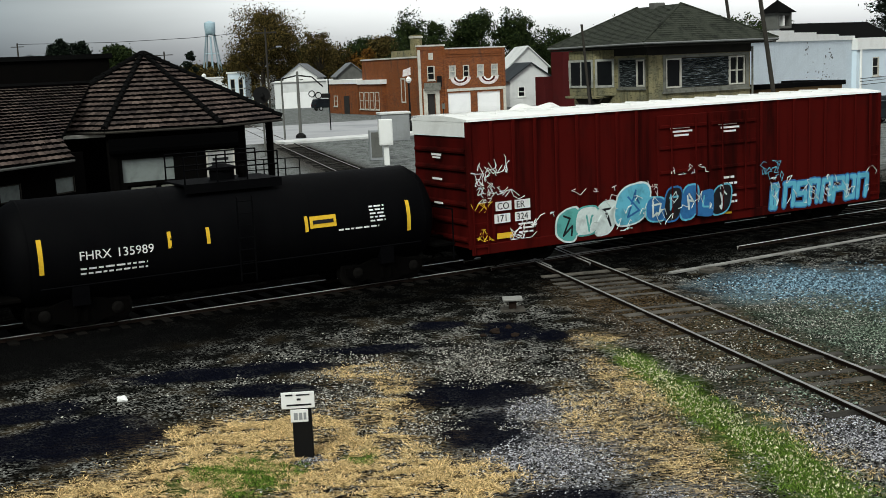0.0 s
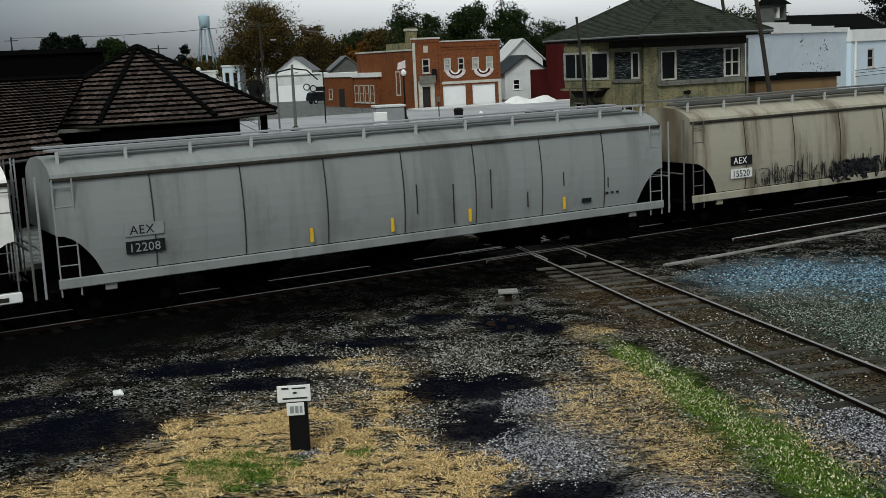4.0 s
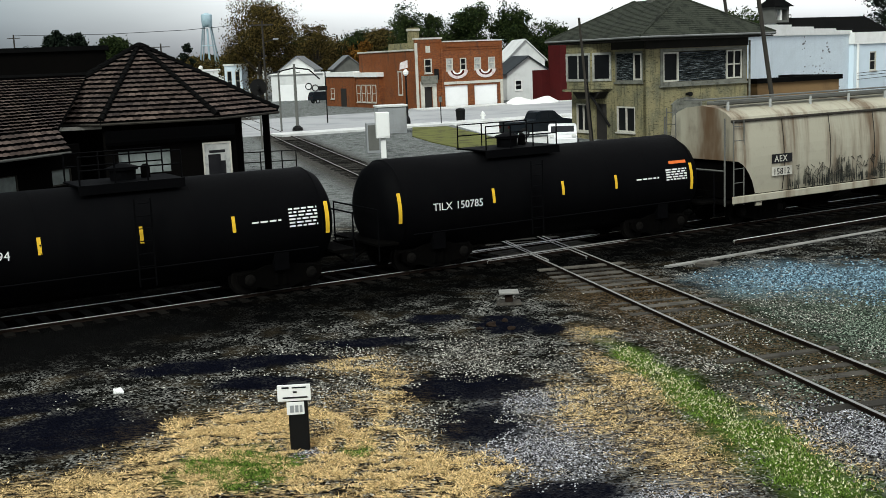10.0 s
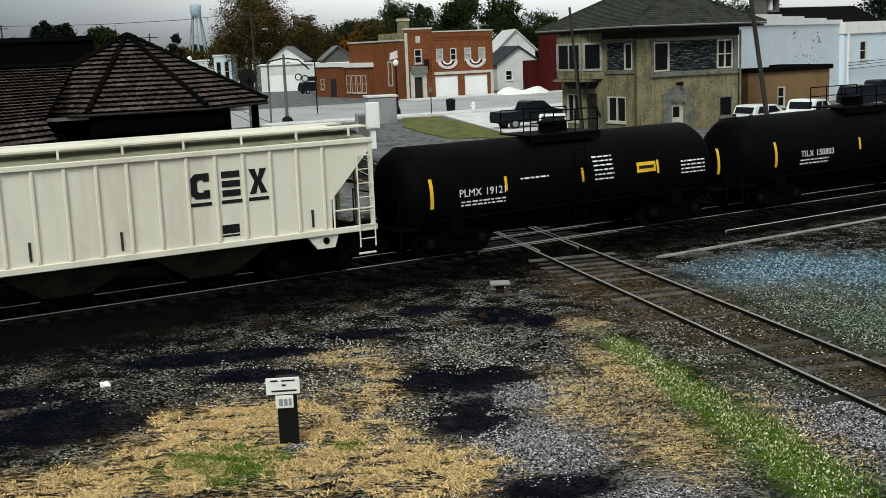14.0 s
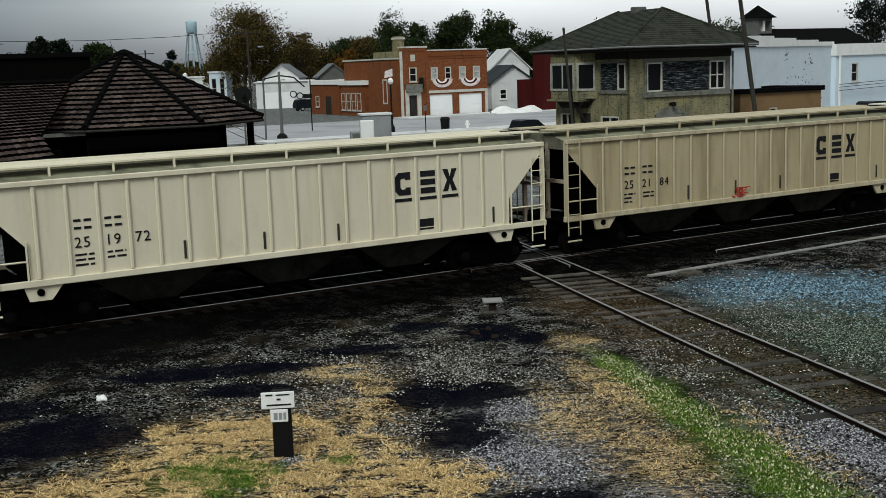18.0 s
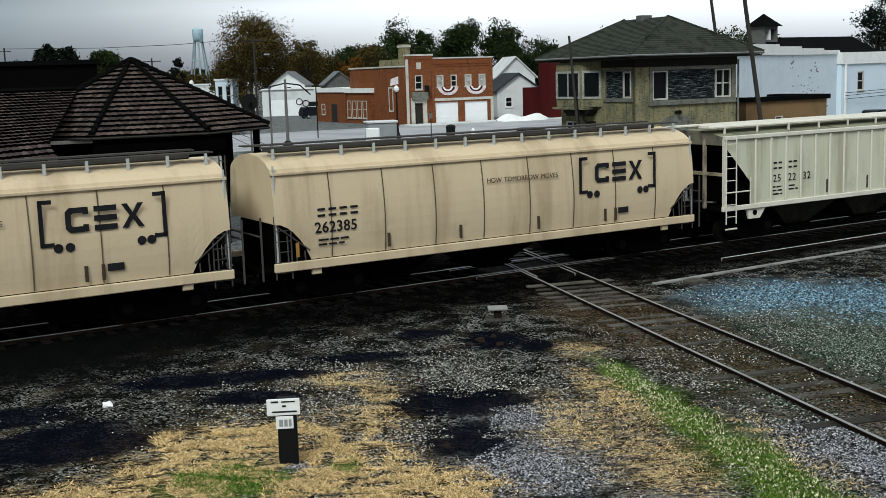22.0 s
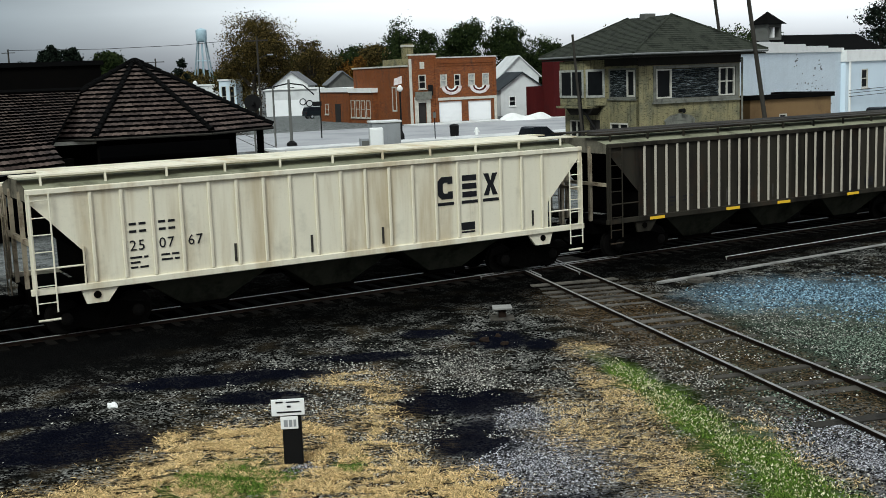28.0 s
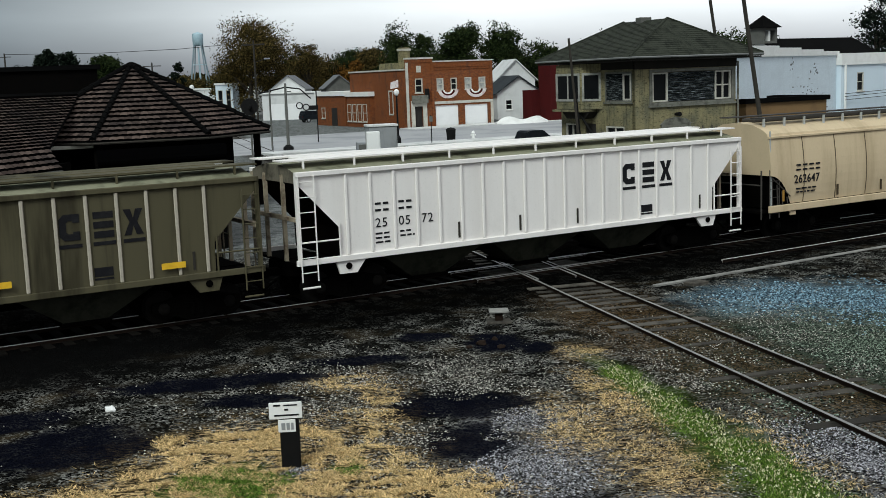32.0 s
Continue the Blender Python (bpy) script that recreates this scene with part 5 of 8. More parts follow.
def clutter():
    pole(20.35, 68.0, 12.5, 0.15, lean=-8.2)
    pole(23.5, 88.0, 14.0, 0.15, lean=-8.0)
    w = pole(10.0, 73.6, 8.1, 0.1, "slim wooden pole leaning before the tower", lean=-4.6)
    part("conduit", bm_tube((0.13, 0, 0.2), (0.13, 0, 5.2), 0.04, n=6), M["dark_metal"], w)
    p = pole(-13.7, 95.0, 9.5, 0.1, "brown street light pole with thin arm", name="street_light", material=M["pole"])
    part("arm", bm_tube((0, 0, 7.7), (0.9, 0, 8.0), 0.03), M["pole"], p)
    part("crossarm", bm_box(-0.9, 0.9, -0.05, 0.05, 9.1, 9.22), M["pole"], p)
    part("lamp_head", bm_box(0.8, 1.25, -0.12, 0.12, 7.94, 8.06, bevel=0.03), M["grey_metal"], p)
    pole(-28.0, 215.0, 13.2, 0.12, "thin pale utility pole", material=M["tower_trim"])
    pole(-96, 300, 12, 0.25, arms=((11.4, 1.4, 0),))
    pole(-30, 330, 13, 0.3)
    # gate mast with a long arm over the side street
    g = thing("signal_mast", at(-12.5, 105.0, 4), "green-grey signal gantry with drooping arms and flashers", "signal mast")
    part("mast", bm_tube((0, 0, -0.1), (0, 0, 5.95), 0.15, 0.11, 10), M["trim_grey"], g)
    part("post", bm_tube((-1.45, 0, -0.1), (-1.45, 0, 5.3), 0.09, 0.08, 8), M["trim_grey"], g)
    part("base", lathe([(0.5, -0.1), (0.45, 0.2), (0.2, 0.4)], 10), M["dark_metal"], g)
    for a, b in (((-2.5, 0, 5.1), (0, 0, 5.6)), ((0, 0, 5.6), (1.3, 0, 5.4)), ((1.3, 0, 5.4), (2.25, 0, 4.5))):
        part("arm", bm_tube(a, b, 0.07, n=6), M["dark_metal"], g)
    t = thing("train_signal", at(-12.65, 84.0), "post with a round black signal disc", "signal")
    part("post", bm_tube((0, 0, -0.1), (0, 0, 5.2), 0.07), M["trim_grey"], t)
    part("disc", lathe([(0.62, -0.03), (0.62, 0.03)], 20, axis="x"), M["dark_metal"], t, m=pose(0.0, -0.16, 4.35, 0, 0, 90))
    part("hood", lathe([(0.15, -0.4), (0.15, 0.0)], 10, axis="x"), M["dark_metal"], t, m=pose(0, -0.2, 4.35, 0, 0, 90))
    l = thing("street_lamp", at(-2.5, 107.0), "black ornamental street lamp with white globe", "street lamp")
    part("column", lathe([(0.28, -0.1), (0.25, 0.5), (0.1, 0.8), (0.07, 4.3), (0.14, 4.45)], 10), M["dark_metal"], l)
    part("globe", lathe([(0.1, 4.45), (0.26, 4.65), (0.26, 4.85), (0.08, 5.05)], 12), M["white"], l)
    # trackside cabinets
    c = thing("relay_cabinet", at(-4.65, 95.0, 12), "large grey metal relay cabinet with pale top", "cabinet")
    part("body", bm_box(0, 2.4, 0, 1.8, -0.1, 2.1, bevel=0.04), M["grey_metal"], c)
    part("lid", bm_box(-0.1, 2.5, -0.1, 1.9, 2.1, 2.28, bevel=0.03), M["concrete"], c)
    part("door", bm_box(1.25, 2.3, -0.03, -0.002, 0.1, 2.0, bevel=0.01), M["grey_metal"], c)
    w = thing("white_cabinet", at(-3.25, 71.5, 8), "white metal cabinet on a white post", "cabinet")
    part("post", bm_box(-0.16, 0.16, -0.1, 0.1, -0.1, 1.15), M["white"], w)
    part("body", bm_box(-0.42, 0.42, -0.3, 0.3, 1.15, 2.75, bevel=0.03), M["white"], w)
    part("door", bm_box(-0.36, 0.36, -0.325, -0.302, 1.25, 2.65), M["white"], w)
    k = thing("grey_cabinet", at(-4.5, 75.5, 8), "grey metal trackside cabinet with dark door", "cabinet")
    part("body", bm_box(0, 1.15, 0, 0.9, -0.1, 1.9, bevel=0.03), M["grey_metal"], k)
    part("door", bm_box(0.1, 0.8, -0.025, -0.002, 0.1, 1.75), M["trim_grey"], k)
    b = thing("litter_bin", at(2.5, 110.5), "dark street litter bin", "bin")
    part("body", lathe([(0.4, -0.1), (0.45, 0.8), (0.48, 0.95)], 12), M["dark_metal"], b)
    part("lid", lathe([(0.5, 0.95), (0.35, 1.12), (0.05, 1.18)], 12), M["dark_metal"], b)
    h = thing("hydrant", at(4.6, 109.5), "small white fire hydrant", "hydrant")
    part("barrel", lathe([(0.22, -0.1), (0.16, 0.0), (0.16, 0.55), (0.2, 0.6), (0.12, 0.75), (0.03, 0.82)], 10), M["white"], h)
    part("cap", bm_tube((-0.26, 0, 0.42), (0.26, 0, 0.42), 0.08), M["white"], h)
    s = thing("street_sign", at(0.6, 105.0), "thin dark street sign post", "sign")
    part("post", bm_tube((0, 0, -0.1), (0, 0, 2.6), 0.045), M["dark_metal"], s)
    part("plate", bm_box(-0.15, 0.15, -0.02, -0.05, 2.0, 2.5), M["trim_grey"], s)
    s2 = thing("street_sign", at(-10.85, 117.0), "thin dark street sign post", "sign")
    part("post", bm_tube((0, 0, -0.1), (0, 0, 5.1), 0.06), M["dark_metal"], s2)
    part("plate", bm_box(-0.75, 0.15, -0.1, -0.062, 3.2, 3.65), M["dark_metal"], s2)
    # railing by the crossing track
    r = thing("railing", at(-11.0, 64.0, 14), "thin dark pipe railing", "railing")
    for x in (0, 1.2, 2.4, 3.2):
        part("post", bm_tube((x, 0, -0.1), (x, 0, 1.15), 0.035), M["dark_metal"], r)
    for z in (0.55, 1.12):
        part("rail", bm_tube((0, 0, z), (3.2, 0, z), 0.03), M["dark_metal"], r)
    cv = thing("covered_boat", at(8.9, 143.0, 20), "low white tarpaulin-covered load", "tarpaulin")
    part("cover", lump_bm(7.0, 2.6, 1.1, 5), M["white"], cv, smooth=True)
    # overhead wire between the far poles
    wire = thing("overhead_wire", Matrix(), "thin sagging overhead wire between utility poles", "wire")
    ends = [(-82.1, 13.7), (-63.2, 13.3), (-48.0, 13.5), (-33.1, 14.3)]
    for (xa, za), (xb, zb) in zip(ends, ends[1:]):
        part("span", bm_tube((xa, 230, za), (xb, 230, zb), 0.05, n=5), M["dark_metal"], wire)
    pole(-82.1, 230, 13.9, 0.2, arms=((13.2, 1.3, 0),))
    pole(-46.4, 200, 10.4, 0.16, arms=((9.8, 1.5, 10),))
    pole(-33.1, 230, 14.4, 0.16)
    gl = thing("street_lamp", at(-29.9, 150.0), "grey street lamp with white globe behind the depot", "street lamp")
    part("column", bm_tube((0, 0, -0.1), (0, 0, 5.6), 0.1, 0.07), M["grey_metal"], gl)
    part("globe", lathe([(0.1, 5.55), (0.3, 5.75), (0.3, 6.05), (0.08, 6.25)], 12), M["white"], gl)
    # foreground marker
    q = thing("marker_post", at(-2.3, 17.2, 4), "squat black post with two white plates", "sign")
    part("post", bm_box(-0.15, 0.15, -0.08, 0.08, -0.16, 0.98, bevel=0.015), M["dark_metal"], q)
    a = part("plate", bm_box(-0.3, 0.21, -0.115, -0.085, 0.72, 0.98, bevel=0.006), M["white"], q, "white plate with small dark lines")
    bars(a, "line_mark", [(-0.23, -0.12, 0.925, 0.95), (-0.07, 0.14, 0.925, 0.945), (-0.06, 0.0, 0.85, 0.88), (-0.22, 0.16, 0.765, 0.79)], -0.1155, M["dark_mark"])
    a2 = part("plate", bm_box(-0.17, 0.1, -0.11, -0.085, 0.5, 0.7, bevel=0.006), M["white"], q, "small white plate with pale digits")
    bars(a2, "line_mark", [(-0.12, -0.06, 0.54, 0.65), (-0.04, 0.01, 0.54, 0.65), (0.03, 0.07, 0.54, 0.65)], -0.1105, M["grey_metal"])
    rock("white_stone", -6.13, 20.84, 0.13, M["white"], "single pale stone on the gravel", 3)
    v = thing("switch_lamp", at(1.63, 27.3), "low track fixture with a pale flat cap", "track fixture")
    part("stem", bm_box(-0.09, 0.09, -0.09, 0.09, -0.15, 0.16, bevel=0.01), M["rail_side"], v)
    part("cap", bm_box(-0.24, 0.24, -0.2, 0.2, 0.16, 0.22, bevel=0.015), M["old_timber"], v)
    part("foot", bm_box(-0.3, 0.3, -0.25, 0.25, -0.16, -0.04, bevel=0.03), M["tie"], v)
    for i, (x, y, r) in enumerate(((1.1, 25.0, 0.16), (1.5, 24.6, 0.12), (1.4, 25.4, 0.1), (0.8, 24.7, 0.09))):
        rock("dark_stone", x, y, r, M["rail_side"], "dark oily lump of stone on the gravel", i)
    wt = thing("water_tower", at(-80.3, 420.0), "pale blue water tower on thin legs", "water tower")
    part("tank", lathe([(1.2, 20.6), (1.9, 21.2), (2.0, 24.7), (1.85, 25.0), (0.5, 25.5), (0.1, 25.6)], 16), M["tank_blue"], wt, smooth=True)
    for i in range(4):
        c0, s0 = math.cos(radians(45 + 90 * i)), math.sin(radians(45 + 90 * i))
        part("leg", bm_tube((c0 * 5.2, s0 * 5.2, -0.2), (c0 * 1.7, s0 * 1.7, 21.6), 0.32, 0.25, 6), M["tank_leg"], wt)
    for z, rr in ((7, 4.1), (14, 2.95)):
        bm = bmesh.new()
        for i in range(4):
            tube(bm, (rr * math.cos(radians(45 + 90 * i)), rr * math.sin(radians(45 + 90 * i)), z), (rr * math.cos(radians(135 + 90 * i)), rr * math.sin(radians(135 + 90 * i)), z), 0.12, n=5)
        part("brace", bm, M["tank_blue"], wt)
    part("riser", bm_tube((0, 0, -0.2), (0, 0, 20), 0.35, n=8), M["tank_blue"], wt)


def lump_bm(l, w, h, seed):
    bm = bmesh.new()
    rng = random.Random(seed)
    n, k = 14, 7
    rows = []
    for i in range(n + 1):
        u = i / n
        e = (math.sin(math.pi * min(max(u, 0.02), 0.98)) ** 0.4)
        hh = h * e * (0.8 + 0.3 * math.sin(u * 9))
        rows.append([bm.verts.new((u * l + rng.uniform(-0.05, 0.05), w * (j / (k - 1) - 0.5) * e, -0.12 + hh * math.sin(math.pi * j / (k - 1)) ** 0.6)) for j in range(k)])
    for a, b in zip(rows, rows[1:]):
        for j in range(k - 1):
            bm.faces.new((a[j], a[j + 1], b[j + 1], b[j]))
    return bm


def rock(name, x, y, r, material, label, seed):
    bm = bmesh.new()
    bmesh.ops.create_icosphere(bm, subdivisions=2, radius=r)
    for v in bm.verts:
        v.co *= 0.8 + 0.45 * noise.noise(v.co * 9 + Vector((seed, 0, 0)))
        v.co.z *= 0.6
    thing(name, at(x, y, 0, -0.07), label, "stone", bm=bm, material=material)


CAR_GLASS = glassy("car_glass", (0.008, 0.009, 0.011), 0.1)
TYRE = paint("tyre_rubber", (0.012, 0.012, 0.012), (0.02, 0.02, 0.02), 0.9)


def vehicle(m, length, profile, glass, colour, label, name="car", width=1.8, wheel_r=0.34, wheels=(0.19, 0.81), bed=None):
    """A parked vehicle: the side outline swept across, windows, wheels, lights."""
    ob = thing(name, m, label, "car", "parked vehicles")
    bm = prism(profile, -width / 2, width / 2)
    bmesh.ops.bevel(bm, geom=list(bm.edges), offset=0.06, segments=2, affect="EDGES")
    part("body", bm, colour, ob)
    for g in glass:
        for y in (-width / 2 - 0.012, width / 2 + 0.002):
            part("side_window", prism(g, y, y + 0.01), CAR_GLASS, ob)
    ends = ((1, 2), (4, 5)) if len(profile) == 9 else ((3, 4), (6, 7))
    for n, (i, j) in zip(("rear_window", "windscreen"), ends):
        p, q = Vector((*profile[i], 0)), Vector((*profile[j], 0))
        a, b = p.lerp(q, 0.14), p.lerp(q, 0.88)
        o = Vector((-(q - p).y, (q - p).x, 0)).normalized() * 0.02
        part(n, prism([(a.x + o.x, a.y + o.y), (b.x + o.x, b.y + o.y), (b.x - o.x, b.y - o.y), (a.x - o.x, a.y - o.y)], -width / 2 + 0.16, width / 2 - 0.16), CAR_GLASS, ob)
    for f in wheels:
        for y in (-width / 2 + 0.02, width / 2 - 0.02):
            wh = part("wheel", lathe([(wheel_r * 0.6, -0.12), (wheel_r * 0.95, -0.11), (wheel_r, -0.06), (wheel_r, 0.06), (wheel_r * 0.95, 0.11), (wheel_r * 0.6, 0.12)], 16, axis="x"), TYRE, ob, m=pose(f * length, y, wheel_r - 0.1, 0, 0, 90))
            part("rim", lathe([(0.05, -0.13), (wheel_r * 0.58, -0.125), (wheel_r * 0.58, 0.125), (0.05, 0.13)], 12, axis="x"), M["grey_metal"], wh)
    for x, mt in ((0.0, M["barn_red"]), (length, M["white"])):
        for y in (-width / 2 + 0.2, width / 2 - 0.2):
            part("light", bm_box(x - 0.03, x + 0.03, y - 0.14, y + 0.14, 0.72, 0.88, bevel=0.01), mt, ob)
    return ob


def vehicles():
    dark = paint("dark_blue_grey_paint", (0.008, 0.011, 0.015), (0.016, 0.018, 0.02), 0.35, 0.0)
    white = paint("white_car_paint", (0.75, 0.76, 0.77), (0.6, 0.6, 0.6), 0.3, 0)
    red = paint("red_car_paint", (0.05, 0.006, 0.006), (0.03, 0.005, 0.005), 0.3, 0.1)
    pk = [(0.0, 0.35), (0.0, 1.15), (2.1, 1.15), (2.15, 1.2), (2.3, 1.78), (2.6, 1.86), (3.6, 1.84), (4.25, 1.22), (5.45, 1.1), (5.65, 0.95), (5.65, 0.38)]
    vehicle(at(5.05, 83.6, 22), 5.65, pk, [[(2.4, 1.22), (2.5, 1.72), (3.05, 1.74), (3.05, 1.22)], [(3.12, 1.22), (3.12, 1.74), (3.5, 1.72), (3.95, 1.24)]], dark, "dark blue-grey pickup truck parked on the verge", "pickup_truck", 1.9, 0.4, (0.2, 0.8))
    suv = [(0.0, 0.35), (0.02, 1.0), (0.3, 1.62), (0.6, 1.7), (2.4, 1.68), (3.1, 1.1), (4.2, 0.98), (4.4, 0.8), (4.4, 0.32)]
    gl = [[(0.45, 1.08), (0.62, 1.58), (1.5, 1.6), (1.5, 1.08)], [(1.58, 1.08), (1.58, 1.6), (2.3, 1.58), (2.8, 1.1)]]
    vehicle(at(8.45, 76.4, -96), 4.2, [(x * 0.95, z * 0.8) for x, z in suv], [[(x * 0.95, z * 0.8) for x, z in g] for g in gl], white, "small white hatchback parked by the tower")
    vehicle(at(21.4, 69.6, 38), 5.65, pk, [[(2.4, 1.22), (2.5, 1.72), (3.05, 1.74), (3.05, 1.22)], [(3.12, 1.22), (3.12, 1.74), (3.5, 1.72), (3.95, 1.24)]], white, "white pickup truck parked beside the tower", "pickup_truck", 1.9, 0.4, (0.2, 0.8))
    vehicle(at(20.5, 74.3, 33), 4.0, [(x * 0.91, z * 0.85) for x, z in suv], [[(x * 0.91, z * 0.85) for x, z in g] for g in gl], white, "white car parked behind the train", "car")
    vehicle(at(33.0, 90.5, 26), 4.5, suv, gl, dark, "dark blue car parked behind the train", "car")
    vehicle(at(38.5, 99.5, 26), 4.5, suv, gl, dark, "dark car parked behind the train", "car")
    vehicle(at(-19.0, 178.0, 30), 4.5, suv, gl, dark, "dark car parked by the white garage", "car")


# the last leaf colour has the silhouettes' shade mixed in
LEAF = [leaf_mat("olive_leaves", (0.010, 0.010, 0.004), (0.125, 0.09, 0.028), 1.5), leaf_mat("dark_green_leaves", (0.005, 0.010, 0.004), (0.032, 0.045, 0.014), 1.2),
        leaf_mat("autumn_leaves", (0.02, 0.010, 0.003), (0.21, 0.10, 0.02), 1.2), leaf_mat("deep_shade_leaves", (0.002, 0.004, 0.003), (0.014, 0.020, 0.013))]
BARK = paint("tree_bark", (0.04, 0.033, 0.026), (0.02, 0.017, 0.014), 0.95)


def crown(seed, width, z0, z1, count, size, lobes=9, thin=0.0):
    """Leaves in clumps round unevenly set lobes; thin: how bare the west side and the top stand."""
    rng = random.Random(seed)
    vs, fs = [], []
    cs = []
    for i in range(lobes):
        a, u = rng.uniform(0, 6.283), rng.uniform(0.08, 1.0)
        rr = width * 0.5 * (0.3 + 0.75 * math.sin(math.pi * min(0.93, u * 0.85 + 0.1))) * rng.uniform(0.35, 0.95)
        cs.append((Vector((rr * math.cos(a), rr * math.sin(a), z0 + (z1 - z0) * u * 0.86)), width * rng.uniform(0.16, 0.3)))
    clumps = []
    for c, r in cs:
        for _ in range(14):
            d = Vector((rng.gauss(0, 1), rng.gauss(0, 1), rng.gauss(0, 1))).normalized()
            clumps.append((c + d * r * rng.uniform(0.55, 1.05), r * rng.uniform(0.16, 0.36)))
    for _ in range(count):
        c, r = rng.choice(clumps)
        p = c + Vector((rng.gauss(0, r), rng.gauss(0, r), rng.gauss(0, r * 0.8)))
        if thin and rng.random() < thin * max(-2.4 * p.x / width, 1.2 * (p.z - z0) / (z1 - z0) - 0.7):
            continue
        s = size * rng.uniform(0.5, 1.3)
        a = Vector((rng.gauss(0, 1), rng.gauss(0, 1), rng.gauss(0, 1))).normalized() * s
        b = a.orthogonal().normalized() * s * rng.uniform(0.4, 0.8)
        i = len(vs)
        vs += [tuple(p - a), tuple(p + b), tuple(p + a), tuple(p - b)]
        fs.append((i, i + 1, i + 2, i + 3))
    me = bpy.data.meshes.new("crown")
    me.from_pydata(vs, [], fs)
    return me, cs


def tree(x, y, width, z0, z1, leaf, seed, label, count=2600, size=0.32, lobes=15, group="town trees", thin=0.0):
    ob = thing("tree", at(x, y), label, "tree", group)
    count, size = int(count * 1.5), size * 0.72
    me, cs = crown(seed, width * 1.12, z0, z1, count, size, lobes, thin)
    me.materials.append(LEAF[leaf])
    part("crown", me, None, ob)
    rng = random.Random(seed + 50)
    h = z0 + (z1 - z0) * 0.45
    r = width * 0.03 + 0.12
    part("trunk", bm_tube((0, 0, -0.3), (rng.uniform(-0.3, 0.3), 0.1, h), r, r * 0.5, 8), BARK, ob)
    for c, rr in cs[:18 if thin else 7]:
        part("limb", bm_tube((0, 0, z0 + (h - z0) * rng.uniform(0.0, 0.8)), tuple(c), r * 0.38, r * 0.1, 6), BARK, ob)
    return ob


def trees():
    big = "broad tree turning from olive green to brown"
    dk = "tall dark green tree behind the houses"
    au = "autumn tree with orange-brown leaves"
    tree(-31.4, 212, 12.0, 4.0, 17.7, 0, 1, big, 30000, 0.24, 34, thin=0.75)
    tree(-22.3, 225, 6.2, 4.0, 13.8, 0, 2, "half-bare olive tree with thin upper twigs", 5200, 0.24, 14, thin=0.4)
    tree(-36.5, 222, 7.0, 3.0, 9.0, 0, 3, "olive green tree beside the big one", 5200)
    tree(-37.8, 180, 1.9, 2.0, 10.7, 3, 5, "narrow dark columnar tree", 2600, 0.24, 12)
    spots = [(-22.5, 236, 9, 2, 11.8, 0), (-17.0, 240, 8, 2, 11.6, 1), (-27, 250, 9, 2, 12.2, 1), (-14.5, 235, 5.0, 2, 10.6, 2), (-10.4, 246, 7, 2, 12.4, 0), (-7.8, 252, 9, 3, 13.0, 0), (-3.0, 232, 9.5, 4, 17.4, 1),
             (8.0, 232, 8.6, 4, 17.6, 1), (15.9, 230, 8.0, 4, 15.6, 1), (3.0, 246, 5, 3, 11.5, 1), (19.5, 238, 8, 3, 12.0, 1), (25.0, 242, 9, 3, 12.0, 1), (-15, 262, 10, 2, 12.6, 1),
             (-51.4, 160, 3.4, 4.0, 12.1, 3), (-48.6, 160, 3.2, 4.0, 11.8, 3), (-44.8, 165, 4.6, 3.5, 10.9, 1), (-57.5, 170, 6, 3, 9.2, 3), (-64, 260, 10, 2, 7.6, 0), (-55, 270, 10, 2, 7.4, 0), (-45, 275, 9, 2, 8.8, 1),
             (38.5, 150, 8, 3, 10.1, 1), (31.0, 185, 9, 3, 11.6, 1), (-74, 280, 12, 2, 8.0, 1), (-86, 290, 12, 2, 8.6, 1), (45, 160, 9, 3, 9.6, 1)]
    for i, (x, y, w, z0, z1, lf) in enumerate(spots):
        tree(x, y, w, z0, z1, lf, 20 + i, (big, dk, au, "dark tree in shade")[lf], 9500, 0.34 if y > 200 else 0.26)
    tree(60.0, 152, 6.4, 6.0, 13.6, 3, 77, "dark tree beyond the pale wing", 4200, 0.28, 14)
    # distant woods close the horizon
    rng = random.Random(6)
    vs, fs = [], []
    for _ in range(9000):
        a = rng.uniform(-0.62, 0.62)
        d = rng.uniform(430, 520)
        x, y = d * math.sin(a), d * math.cos(a)
        z = rng.uniform(0, 1) ** 0.7 * (9 + 4 * noise.noise((a * 18, 0, 0)) + 2 * noise.noise((a * 70, 3, 0)))
        s = rng.uniform(0.8, 1.8)
        i = len(vs)
        t = rng.uniform(-0.5, 0.5)
        vs += [(x - s, y, z - s * 0.6), (x + s * t, y + rng.uniform(-1, 1), z - s), (x + s, y, z + s * 0.2), (x - s * t, y, z + s)]
        fs.append((i, i + 1, i + 2, i + 3))
    me = bpy.data.meshes.new("far_woods")
    me.from_pydata(vs, [], fs)
    me.materials.append(LEAF[0])
    tagged(new("far_woods", me), "hazy distant line of mixed woods", "woods", kind="stuff")

